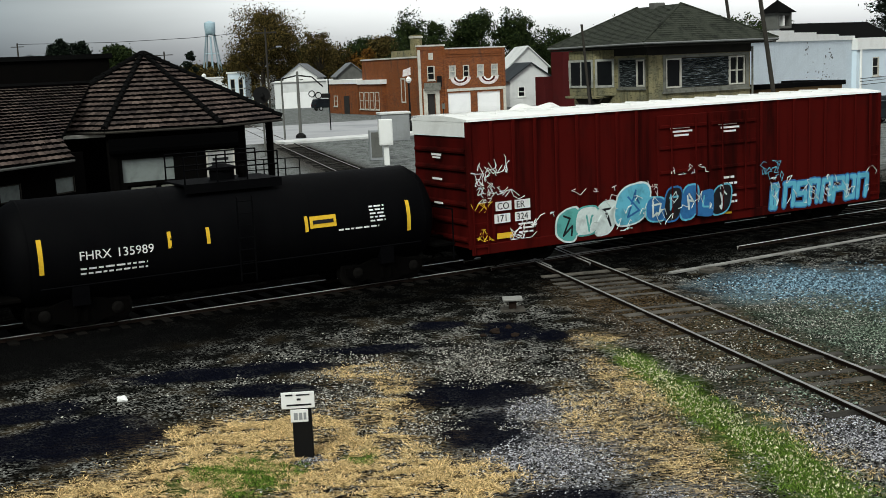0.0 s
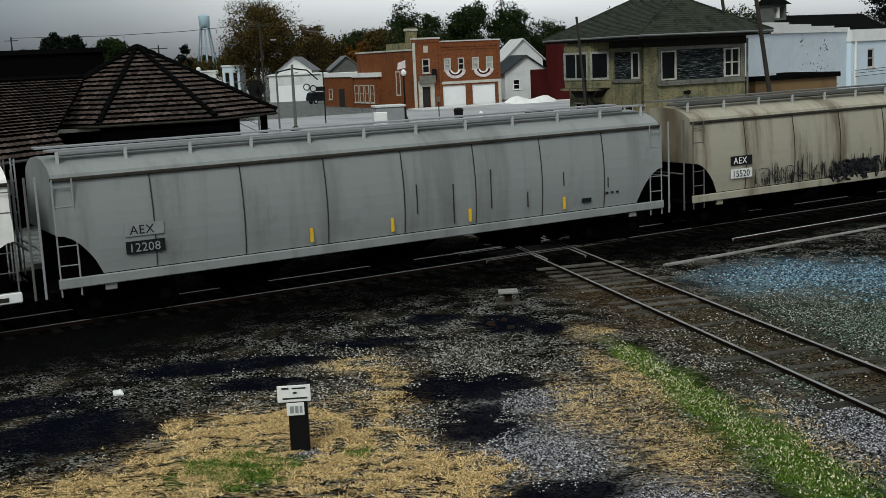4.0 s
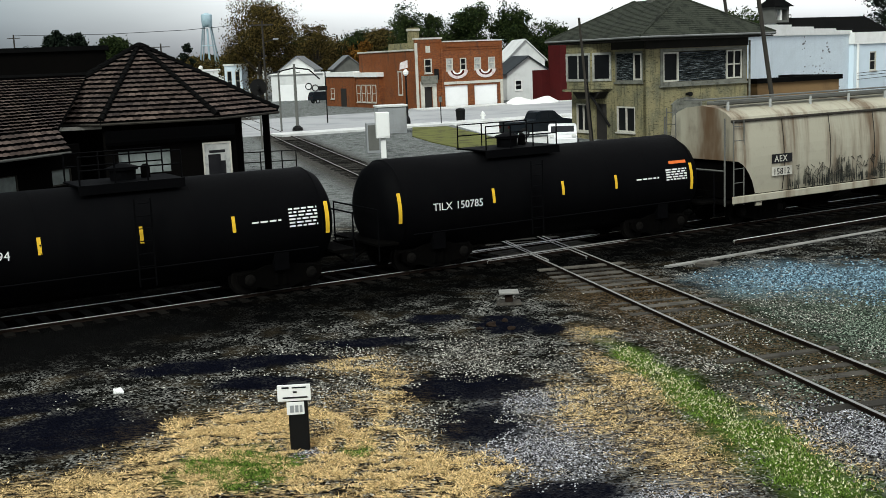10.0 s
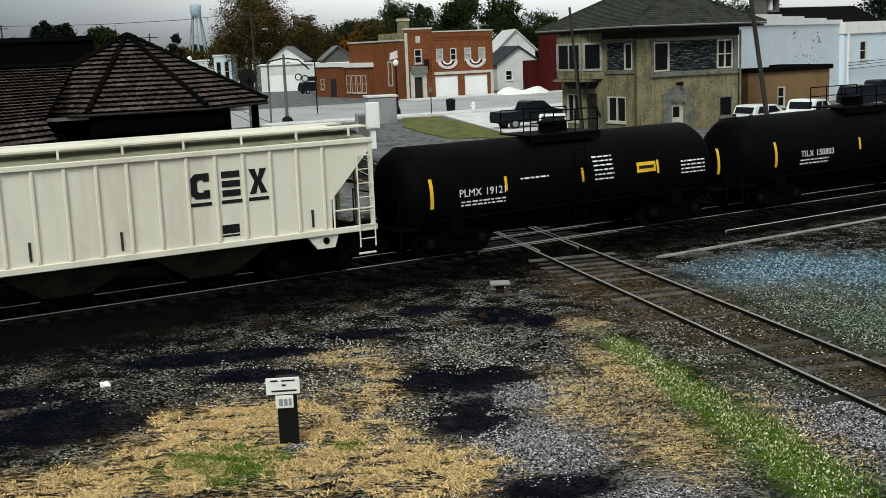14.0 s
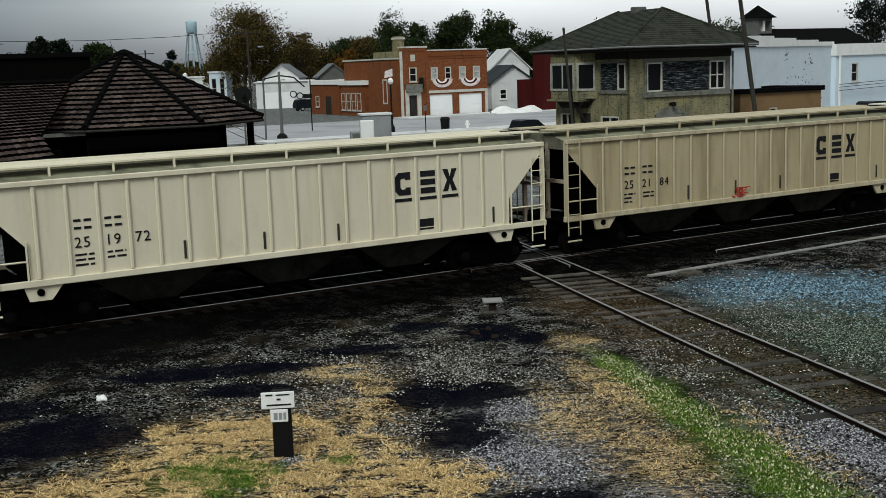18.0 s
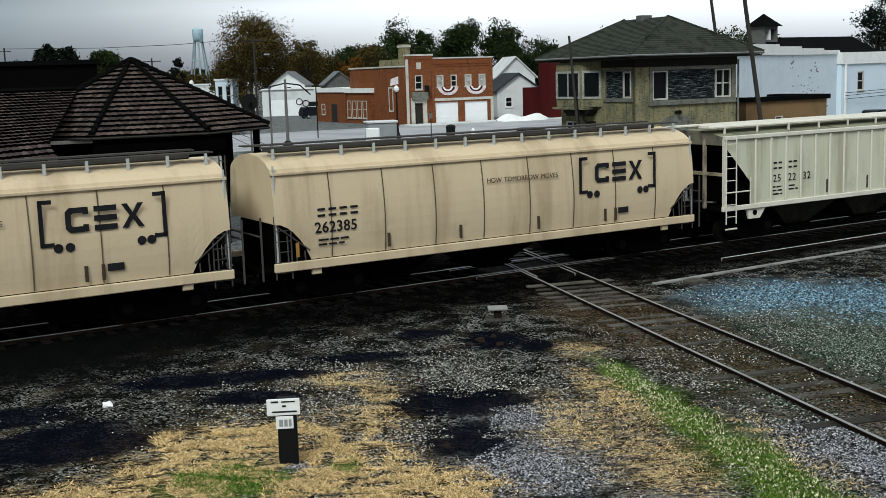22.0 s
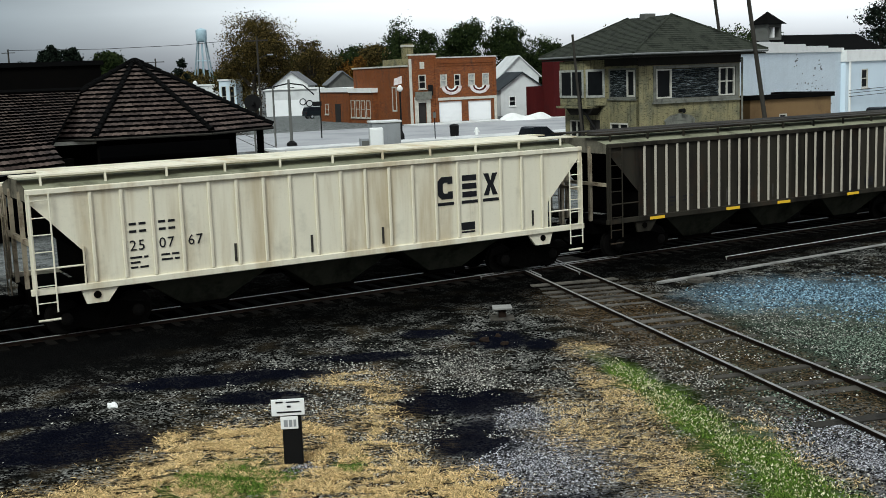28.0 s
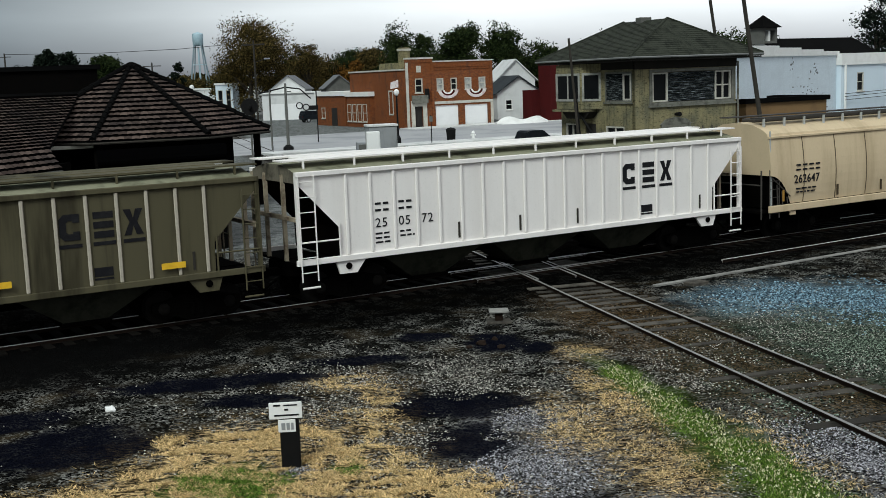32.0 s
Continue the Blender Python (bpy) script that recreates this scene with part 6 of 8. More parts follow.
# ---- the train ----
def coat(name, c, wear, amount, rough=0.6, dirt=(0.05, 0.045, 0.035), spec=0.08):
    """Car paint with runs of rust and a grimy lower edge in patches."""
    k = Tree(name)
    p = k.pos((1.0, 0.3, 0.10))
    run = k.step(k.noise(p, 1.05, 5, 0.62, 0.2), 0.47, 0.70)
    spot = k.noise(k.pos(), 1.1, 5, 0.65)
    fine = k.noise(k.pos(), 16, 3)
    col = k.mix(k.math("MULTIPLY", run, amount), c, wear)
    col = k.mix(k.math("MULTIPLY", k.step(spot, 0.52, 0.8), amount * 0.4), col, dirt)
    col = k.mix(k.math("MULTIPLY", k.step(fine, 0.55, 0.8), 0.12), col, dirt)
    k.bump(fine, 0.12, 0.006)
    return k.done(col, rough, 0, spec)


M["roof_grime"] = paint("grimy_olive_roof", (0.22, 0.22, 0.15), (0.07, 0.07, 0.045), 0.85, 0, 1.2, 10, 0.8)
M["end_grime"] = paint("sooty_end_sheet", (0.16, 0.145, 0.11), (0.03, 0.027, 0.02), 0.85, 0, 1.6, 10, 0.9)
M["end_rust"] = paint("rusty_pale_end_frame", (0.34, 0.29, 0.21), (0.08, 0.045, 0.025), 0.8, 0, 2.5, 14, 0.9)
# dirt of the bays darkened further by their shade, both in one colour
M["bay_grime_shade"] = paint("grimy_shaded_bays", (0.035, 0.036, 0.026), (0.008, 0.008, 0.006), 0.9, 0, 1.2, 10, 0.8, spec=0.03)
M["seam"] = paint("brown_weld_grime", (0.11, 0.085, 0.055), (0.05, 0.038, 0.025), 0.85, 0, 3.0, 14, 0.8)
M["walk_post"] = paint("pale_walkway_posts", (0.42, 0.43, 0.42), (0.2, 0.2, 0.19), 0.8)
M["run"] = paint("dark_rust_run", (0.06, 0.042, 0.025), (0.03, 0.022, 0.014), 0.9)


def truck_parts():
    """Meshes of one four-wheeled truck, shared by all cars."""
    R = 0.42
    wheel = mesh_of("wheel", lathe([(0.09, -0.09), (0.3, -0.07), (R - 0.05, -0.075), (R, -0.06), (R, 0.05), (R + 0.03, 0.06), (R + 0.03, 0.08), (0.3, 0.06), (0.09, 0.09)], 24, axis="x"), M["wheel"])
    wheel.transform(pose(0, 0, 0, 0, 0, 90))
    frame_ = prism([(-1.15, 0.36), (-0.92, 0.22), (-0.55, 0.2), (-0.3, 0.1), (0.3, 0.1), (0.55, 0.2), (0.92, 0.22), (1.15, 0.36), (1.15, 0.56), (0.75, 0.62), (0.35, 0.74), (-0.35, 0.74), (-0.75, 0.62), (-1.15, 0.56)], -0.07, 0.07)
    side = mesh_of("side_frame", frame_, M["truck"])
    cap = mesh_of("bearing_cap", lathe([(0.15, -0.03), (0.15, 0.02), (0.08, 0.05)], 12, axis="x"), M["wheel"])
    cap.transform(pose(0, 0, 0, 0, 0, -90))
    spring = mesh_of("spring", bm_tube((0, 0, 0.2), (0, 0, 0.5), 0.1, n=8), M["truck"])
    axle = mesh_of("axle", bm_tube((0, -0.85, 0), (0, 0.85, 0), 0.08), M["truck"])
    return wheel, side, cap, spring, axle


TRUCK = truck_parts()


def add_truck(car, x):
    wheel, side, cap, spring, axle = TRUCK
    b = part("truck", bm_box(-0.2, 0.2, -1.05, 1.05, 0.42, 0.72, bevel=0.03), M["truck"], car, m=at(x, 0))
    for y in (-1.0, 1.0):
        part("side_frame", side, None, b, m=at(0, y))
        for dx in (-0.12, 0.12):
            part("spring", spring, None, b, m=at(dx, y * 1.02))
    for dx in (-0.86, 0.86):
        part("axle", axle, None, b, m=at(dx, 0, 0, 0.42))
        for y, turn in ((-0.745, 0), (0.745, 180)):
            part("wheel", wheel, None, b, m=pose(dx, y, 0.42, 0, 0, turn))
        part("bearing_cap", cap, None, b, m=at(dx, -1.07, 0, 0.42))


def add_couplers(car, half, z=0.85, reach=0.62):
    for sgn in (-1, 1):
        bm = bm_box(min(sgn * (half - 0.3), sgn * (half + reach - 0.2)), max(sgn * (half - 0.3), sgn * (half + reach - 0.2)), -0.11, 0.11, z - 0.12, z + 0.1, bevel=0.02)
        x = sgn * (half + reach - 0.1)
        box(bm, x - 0.14, x + 0.14, -0.17, 0.15, z - 0.16, z + 0.14)
        part("coupler", bm, M["truck"], car)
        part("air_hose", bm_tube((sgn * (half + 0.1), -0.35, 0.75), (sgn * (half + reach - 0.05), -0.25, 0.42), 0.03, n=6), M["truck"], car)


def ladder(parent, x, y, z0, z1, w, material, along=True, rungs=6):
    """Two rails and rungs; along: lies in the side's plane, else across the end."""
    bm = bmesh.new()
    for d in (0, w):
        p = (x + d, y) if along else (x, y + d)
        tube(bm, (*p, z0), (*p, z1), 0.021, n=6)
    for i in range(rungs):
        z = z0 + (z1 - z0) * (i + 0.6) / rungs
        q = (x + w, y) if along else (x, y + w)
        tube(bm, (x, y, z), (*q, z), 0.014, n=5)
    return part("ladder", bm, material, parent)


def loft(half, low, prof, stations):
    """A hopper body: rings along x. low(x): lower edge; prof(z): half width; the roof closes over the top.
    Faces: 0 side, 1 underside, 2 roof, 3 ends."""
    bm = bmesh.new()
    top = prof["top"]
    roof = prof["roof"]
    rings = []
    for x in stations:
        zl = low(x)
        ring = []
        for i in range(9):
            z = zl + (top - zl) * i / 8
            ring.append((x, -prof["w"](z), z))
        for y, z in roof:
            ring.append((x, y, z))
        for i in range(9):
            z = top - (top - zl) * i / 8
            ring.append((x, prof["w"](z), z))
        rings.append([bm.verts.new(v) for v in ring])
    for a, b in zip(rings, rings[1:]):
        n = len(a)
        for i in range(n):
            j = (i + 1) % n
            f = bm.faces.new((a[i], a[j], b[j], b[i]))
            f.material_index = 1 if j == 0 else 2 if 8 <= i <= 8 + len(roof) else 0
    bm.faces.new(rings[0][::-1]).material_index = 3
    bm.faces.new(rings[-1]).material_index = 3
    return bm


def bays(car, xs, z1, material, w=1.2):
    """Discharge hoppers below the sill."""
    for x in xs:
        bm = bmesh.new()
        a = [bm.verts.new((x + dx, y, z1)) for dx, y in ((-1.9, -w), (1.9, -w), (1.9, w), (-1.9, w))]
        b = [bm.verts.new((x + dx, y, 0.34)) for dx, y in ((-0.55, -0.7), (0.55, -0.7), (0.55, 0.7), (-0.55, 0.7))]
        for i in range(4):
            j = (i + 1) % 4
            bm.faces.new((a[i], a[j], b[j], b[i]))
        bm.faces.new(b)
        bm.faces.new(a[::-1])
        h = part("discharge_bay", bm, material, car)
        part("gate", bm_box(x - 0.62, x + 0.62, -0.8, 0.8, 0.24, 0.34, bevel=0.02), M["truck"], h)


def mark_shapes(parent, x0, x1, z0, z1, y, material, line=True):
    """A three-part owner's mark as plain bars, each shape and underline a part."""
    w = (x1 - x0)
    c = w * (0.24 if line else 0.29)
    t = (z1 - z0) * (0.2 if line else 0.23)
    b = z0 + (z1 - z0) * (0.22 if line else 0.0)
    h = z1 - b
    starts = [x0, x0 + w * (0.4 if line else 0.36), x0 + w * (0.76 if line else 0.71)]
    a = starts[0]
    k = t * 0.7
    hook = prism([(a + k, b), (a + c, b), (a + c, b + t * 1.3), (a + c - t, b + t * 1.3), (a + c - t, b + t), (a + t * 1.3, b + t), (a + t, b + t * 1.3), (a + t, z1 - t * 1.3), (a + t * 1.3, z1 - t), (a + c - t, z1 - t), (a + c - t, z1 - t * 1.3), (a + c, z1 - t * 1.3), (a + c, z1), (a + k, z1), (a, z1 - k), (a, b + k)], y - 0.006, y)
    part("owner_mark", hook, material, parent, "dark hook shape of the owner's mark")
    a = starts[1]
    for i in range(3):
        z = b + (h - t) * i / 2
        part("owner_mark", bm_box(a, a + c, y - 0.006, y, z, z + t), material, parent, "dark bar of the owner's mark")
    a = starts[2]
    d, m = t * 0.72, a + c / 2
    zc = (b + z1) / 2
    cross = prism([(a, b), (a + d * 1.5, b), (m, zc - d * 0.75), (a + c - d * 1.5, b), (a + c, b), (m + d * 0.8, zc), (a + c, z1), (a + c - d * 1.5, z1), (m, zc + d * 0.75), (a + d * 1.5, z1), (a, z1), (m - d * 0.8, zc)], y - 0.006, y)
    part("owner_mark", cross, material, parent, "dark cross of the owner's mark")
    if line:
        for a in starts:
            part("underline", bm_box(a - 0.03, a + c + 0.03, y - 0.006, y, z0, z0 + t * 0.55), material, parent)


def small_print(parent, x, z, w, rows, y, material, seed=0, gap=0.12, h=0.05):
    """Unreadable lines of lettering as bars."""
    rng = random.Random(seed)
    rects = []
    for r in range(rows):
        u = x
        while u < x + w * rng.uniform(0.6, 1.0):
            l = rng.uniform(0.1, 0.3)
            rects.append((u, min(u + l, x + w), z - r * gap, z - r * gap + h))
            u += l + 0.05
    return bars(parent, "small_print", rects, y, material)


def stroke(bm, a, b, w, y0, y1):
    """One flat slab of paint from a to b."""
    d = Vector((b[0] - a[0], b[1] - a[1]))
    if d.length < 0.01:
        return
    d.normalize()
    n = Vector((-d.y, d.x)) * w
    lo, hi = [], []
    for c, sg in ((a, -1), (b, 1)):
        for k in range(5):
            t = math.pi * (k / 4 - 0.5)
            o = d * (sg * math.cos(t) * w) - n * (sg * math.sin(t)) * -1
            lo.append(bm.verts.new((c[0] + o.x, y1, c[1] + o.y)))
            hi.append(bm.verts.new((c[0] + o.x, y0, c[1] + o.y)))
    bm.faces.new(hi)
    m = len(hi)
    for i in range(m):
        bm.faces.new((hi[i], lo[i], lo[(i + 1) % m], hi[(i + 1) % m]))


def spray(parent, x0, x1, z0, z1, y, material, seed, n=5, line=None, label="spray-painted graffiti", cloud=None):
    """Leaning block shapes in a row with an outline behind, over a cloud of paint if asked."""
    rng = random.Random(seed)
    bm, edge = bmesh.new(), bmesh.new()
    w, h = (x1 - x0) / n, z1 - z0
    d = 0.0
    for i in range(n):
        cx = x0 + w * (i + 0.5)
        nodes = [(cx + u * w * 0.34 + v * 0.08 * w, z0 + h * (0.5 + v * 0.36)) for u in (-1, 0, 1) for v in (-1, 0, 1)]
        path = rng.choice(([0, 2, 8, 6], [2, 0, 6, 8, 5], [0, 2, 5, 8, 6], [2, 0, 3, 5, 2], [0, 1, 7, 8, 2], [2, 3, 8, 1, 6], [0, 2, 7, 1, 6], [8, 2, 1, 7, 6, 0]))
        for a, b in zip(path, path[1:]):
            p, q = ([c + rng.uniform(-0.05, 0.05) * w for c in nodes[k]] for k in (a, b))
            d += 0.0002
            stroke(edge, p, q, w * 0.21, y - 0.005 - d, y)
            stroke(bm, p, q, w * 0.13, y - 0.012 - d, y)
    g = part("graffiti", bm, material, parent, label)
    part("outline", edge, line or M["dark_mark"], g)
    if cloud:
        cl = bmesh.new()
        for k in range(n * 3):
            u = x0 + (x1 - x0) * (k + 0.5) / (n * 3)
            stroke(cl, (u - w * 0.16, z0 + h * rng.uniform(0.02, 0.18)), (u + w * 0.1, z1 - h * rng.uniform(0.0, 0.2)), w * 0.2, y - 0.003 - 0.0001 * k, y)
        part("cloud", cl, cloud, g)
    return g


def blob_bm(cx, cz, w, h, rng, y0, y1, lean=0.12):
    """A swollen letter body: a rounded outline with uneven bulges."""
    ph, k = rng.uniform(0, 6.3), rng.choice((2, 3))
    pts = []
    for i in range(22):
        t = 2 * math.pi * i / 22
        c, q = math.cos(t), math.sin(t)
        r = 1 + 0.10 * math.sin(k * t + ph)
        u = w * r * math.copysign(abs(c) ** 0.7, c)
        v = h * r * math.copysign(abs(q) ** 0.7, q)
        pts.append((cx + u + lean * v, cz + v))
    return prism(pts, y0, y1)


def bubbles(parent, x0, x1, z0, z1, y, seed, fills, edges, inks, n=4, label="bubble graffiti letter with an outline"):
    """Swollen overlapping letters, each its own part, with an outline behind and inner strokes on it."""
    rng = random.Random(seed)
    w = (x1 - x0) / n
    for i in range(n):
        cx, cz = x0 + w * (i + 0.5), (z0 + z1) / 2 + rng.uniform(-0.08, 0.08)
        h = (z1 - z0) * rng.uniform(0.42, 0.54)
        st, lift = rng.getstate(), 0.0012 * (i % 2)
        rng.setstate(st)
        edge = part("graffiti", blob_bm(cx, cz, w * 0.62, h, rng, y - 0.006 - lift, y), edges[i % len(edges)], parent, label)
        rng.setstate(st)
        part("fill", blob_bm(cx, cz, w * 0.62 - 0.055, h - 0.055, rng, y - 0.009 - lift, y - 0.0065 - lift), fills[i % len(fills)], edge)
        bm = bmesh.new()
        p = (cx + rng.uniform(-0.25, 0.0) * w, cz + h * rng.uniform(0.3, 0.6))
        for k in range(rng.choice((3, 4, 5))):
            q = (cx + rng.uniform(-0.32, 0.32) * w, cz + h * rng.uniform(-0.62, 0.62))
            stroke(bm, p, q, 0.03, y - 0.012 - lift - 0.0002 * k, y - 0.0092 - lift)
            p = q
        part("stroke", bm, inks[i % len(inks)], edge)


def scribble(parent, x0, x1, z0, z1, y, material, seed, n=24, r=0.010):
    """Thin tangled tags."""
    rng = random.Random(seed)
    bm = bmesh.new()
    for _ in range(n):
        u, v = rng.uniform(x0, x1), rng.uniform(z0, z1)
        for _ in range(4):
            u2, v2 = u + rng.uniform(-0.18, 0.22), min(max(v + rng.uniform(-0.22, 0.22), z0), z1)
            if abs(u2 - u) + abs(v2 - v) > 0.05:
                tube(bm, (u, y, v), (u2, y, v2), r, n=4)
            u, v = u2, v2
    return part("tag", bm, material, parent, "thin scrawled graffiti tag")


def scrape_bm(x0, z0, x1, z1, y):
    """A jagged scrape with short side strokes."""
    rng = random.Random(int(x0 * 100))
    bm = bmesh.new()
    p = (x0, z0)
    for i in range(1, 9):
        q = (x0 + (x1 - x0) * i / 8 + rng.uniform(-0.07, 0.07), z0 + (z1 - z0) * i / 8 + rng.uniform(-0.05, 0.05))
        tube(bm, (p[0], y, p[1]), (q[0], y, q[1]), rng.uniform(0.010, 0.028), n=4)
        tube(bm, (q[0], y, q[1]), (q[0] + rng.uniform(0.05, 0.2), y, q[1] + rng.uniform(-0.03, 0.08)), 0.009, n=4)
        p = q
    return bm


def drips(parent, x0, x1, z0, reach, y, material, seed, n):
    """Thin runs of grime standing up from the lower edge, in clusters."""
    rng = random.Random(seed)
    bm = bmesh.new()
    for _ in range(n):
        u = rng.uniform(x0, x1)
        h = reach * rng.uniform(0.15, 1.0) * (0.35 + 0.9 * max(0.0, 0.5 + noise.noise((u * 0.9, seed, 0))))
        w = rng.uniform(0.008, 0.026)
        z = z0 + rng.uniform(0.0, 0.25) * reach
        k = rng.uniform(-0.03, 0.03)
        v = [bm.verts.new(q) for q in ((u - w, y, z), (u + w, y, z), (u + w * 0.4 + k, y, z + h), (u - w * 0.4 + k, y, z + h))]
        bm.faces.new(v)
    bmesh.ops.solidify(bm, geom=bm.faces[:], thickness=0.004)
    ob = part("grime_film", bm, material, parent, "dark runs of grime along the lower edge")
    return tagged(ob, kind="stuff")


def car_root(name, label, group="freight cars of the passing train"):
    ob = thing(name, Matrix(), label, "freight car", group)
    return ob


def ribbed_hopper(colour, label, number=None, mark=True, ribs=19, seed=1, trim=None, rib_mat=None, roof_mat=None):
    car = car_root("ribbed_hopper_car", label)
    mat = coat("ribbed_%d" % seed, *colour)
    trim = trim or mat
    half = 7.9
    low = lambda x: 1.24 if abs(x) <= 6.7 else 1.24 + (3.3 - 1.24) * ((abs(x) - 6.7) / 1.2 * 0.62 + 0.38 * (abs(x) > 6.705))
    prof = {"top": 3.5, "w": lambda z: 1.5, "roof": [(-1.46, 3.56), (-0.95, 3.68), (-0.5, 3.76), (0.5, 3.76), (0.95, 3.68), (1.46, 3.56)]}
    body = part("body", loft(half, low, prof, [-half, -7.3, -6.71, -6.7, -4, 0, 4, 6.7, 6.71, 7.3, half]), mat, car)
    # underside takes the truck black, which stands for its shade
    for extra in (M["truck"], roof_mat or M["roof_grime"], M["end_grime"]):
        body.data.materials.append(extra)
    part("top_chord", bm_box(-half - 0.05, half + 0.05, -1.58, -1.46, 3.47, 3.6, bevel=0.015), trim, car)
    part("top_chord", bm_box(-half - 0.05, half + 0.05, 1.46, 1.58, 3.47, 3.6, bevel=0.015), trim, car)
    part("side_sill", bm_box(-half - 0.1, half + 0.1, -1.57, -1.47, 1.14, 1.3, bevel=0.015), trim, car)
    part("side_sill", bm_box(-half - 0.1, half + 0.1, 1.47, 1.57, 1.14, 1.3, bevel=0.015), trim, car)
    rib = mesh_of("rib", bm_box(-0.045, 0.045, -1.555, -1.503, 1.3, 3.47, bevel=0.02), rib_mat or trim)
    rng = random.Random(seed)
    xs = [-6.5 + 13.0 * i / (ribs - 1) for i in range(ribs)]
    for x in xs:
        part("rib", rib, None, car, m=at(x, 0))
    bm = bmesh.new()
    for x in xs:
        box(bm, x - 0.045, x + 0.045, 1.503, 1.585, 1.3, 3.47)
    part("far_ribs", bm, trim, car)
    # roof walk and hatch trough
    part("roof_walk", bm_box(-half - 0.2, half + 0.2, -1.12, -0.5, 3.85, 3.89), trim, car, "pale roof walk")
    part("roof_walk", bm_box(-half - 0.2, half + 0.2, 0.5, 1.12, 3.85, 3.89), trim, car)
    part("hatch_cover", bm_box(-half + 0.6, half - 0.6, -0.32, 0.32, 3.76, 3.9, bevel=0.03), trim, car)
    for i in range(11):
        x = -half + 0.4 + i * (2 * half - 0.8) / 10
        part("walk_post", bm_box(x - 0.025, x + 0.025, -1.13, -1.08, 3.6, 3.85), trim, car)
    # ends: posts, ladders, platforms, gussets
    for sgn in (-1, 1):
        e = sgn * half
        part("end_platform", bm_box(min(e, e - sgn * 1.2), max(e, e - sgn * 1.2), -1.45, 1.45, 1.12, 1.18), M["truck"], car)
        for y in (-1.5, -0.6, 0.6, 1.5):
            part("end_post", bm_box(e - 0.05, e + 0.05, y - 0.045, y + 0.045, 1.18, 3.5), trim if y < -1 else M["end_rust"], car)
        ladder(car, min(e, e - sgn * 0.45), -1.6, 0.72, 3.5 if sgn < 0 else 3.3, 0.45, trim, rungs=7)
        ladder(car, e + sgn * 0.1, 0.9, 0.7, 3.4, 0.5, M["end_rust"], along=False)
        part("end_beam", bm_box(min(e - sgn * 0.06, e + sgn * 0.06), max(e - sgn * 0.06, e + sgn * 0.06), -1.45, 1.45, 2.3, 2.4), M["end_rust"], car, "rusty cross beam")
        part("grab_rail", bm_tube((e, -1.55, 1.75), (e - sgn * 1.15, -1.55, 1.75), 0.025, n=6), trim, car)
        part("grab_rail", bm_tube((e - sgn * 1.15, -1.55, 1.2), (e - sgn * 1.15, -1.55, 2.2), 0.025, n=6), trim, car)
        part("gusset", prism([(sgn * 6.9, 1.24), (sgn * 5.9, 1.24), (sgn * 6.25, 0.8), (sgn * 6.75, 0.8)], -1.5, -1.42), trim, car)
        part("jacking_hole", bm_tube((sgn * 6.5, -1.53, 1.0), (sgn * 6.5, -1.49, 1.0), 0.09, n=10), M["truck"], car)
        part("step", bm_tube((e - sgn * 0.5, -1.58, 0.55), (e, -1.58, 0.55), 0.03, n=6), trim, car)
        part("brake_gear", bm_box(min(e, e - sgn * 0.9), max(e, e - sgn * 0.9), -0.7, 0.7, 0.75, 1.1, bevel=0.03), M["truck"], car)
        add_truck(car, sgn * 6.3)
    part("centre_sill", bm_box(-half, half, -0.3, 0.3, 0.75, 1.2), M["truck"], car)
    bays(car, (-3.6, 0, 3.6), 1.24, M["bay_grime_shade"])
    add_couplers(car, half)
    y = -1.503
    if mark:
        mark_shapes(car, 2.97, 4.95, 2.25, 3.05, y - 0.004, M["dark_mark"])
    if number:
        bars(car, "lettering", [(x, x + 0.17, z, z + 0.06) for x in (-5.64, -5.4, -4.92, -4.68) for z in (2.38, 2.56)], y - 0.004, M["dark_mark"], "dark owner's initials as blocks")
        for k, x in enumerate((-5.66, -4.94, -4.22)):
            part("lettering", text_mesh(number[2 * k:2 * k + 2], 0.36, M["dark_mark"], 1.15), None, car, "dark pair of digits of the car number", m=at(x, y - 0.01, 0, 1.95))
    small_print(car, -5.66, 1.75, 0.45, 3, y, M["dark_mark"], seed)
    small_print(car, -4.9, 1.75, 0.45, 2, y, M["dark_mark"], seed + 1)
    bars(car, "data_plate", [(3.7, 4.15, 1.5, 1.72), (3.7, 4.15, 1.42, 1.47)], y, M["dark_mark"])
    for x in (6.15, 2.9, -3.0, -0.9, 1.2):
        part("grime_slot", bm_box(x - 0.03, x + 0.03, y - 0.02, y, 1.4, 1.85), M["pole"], car)
    return car


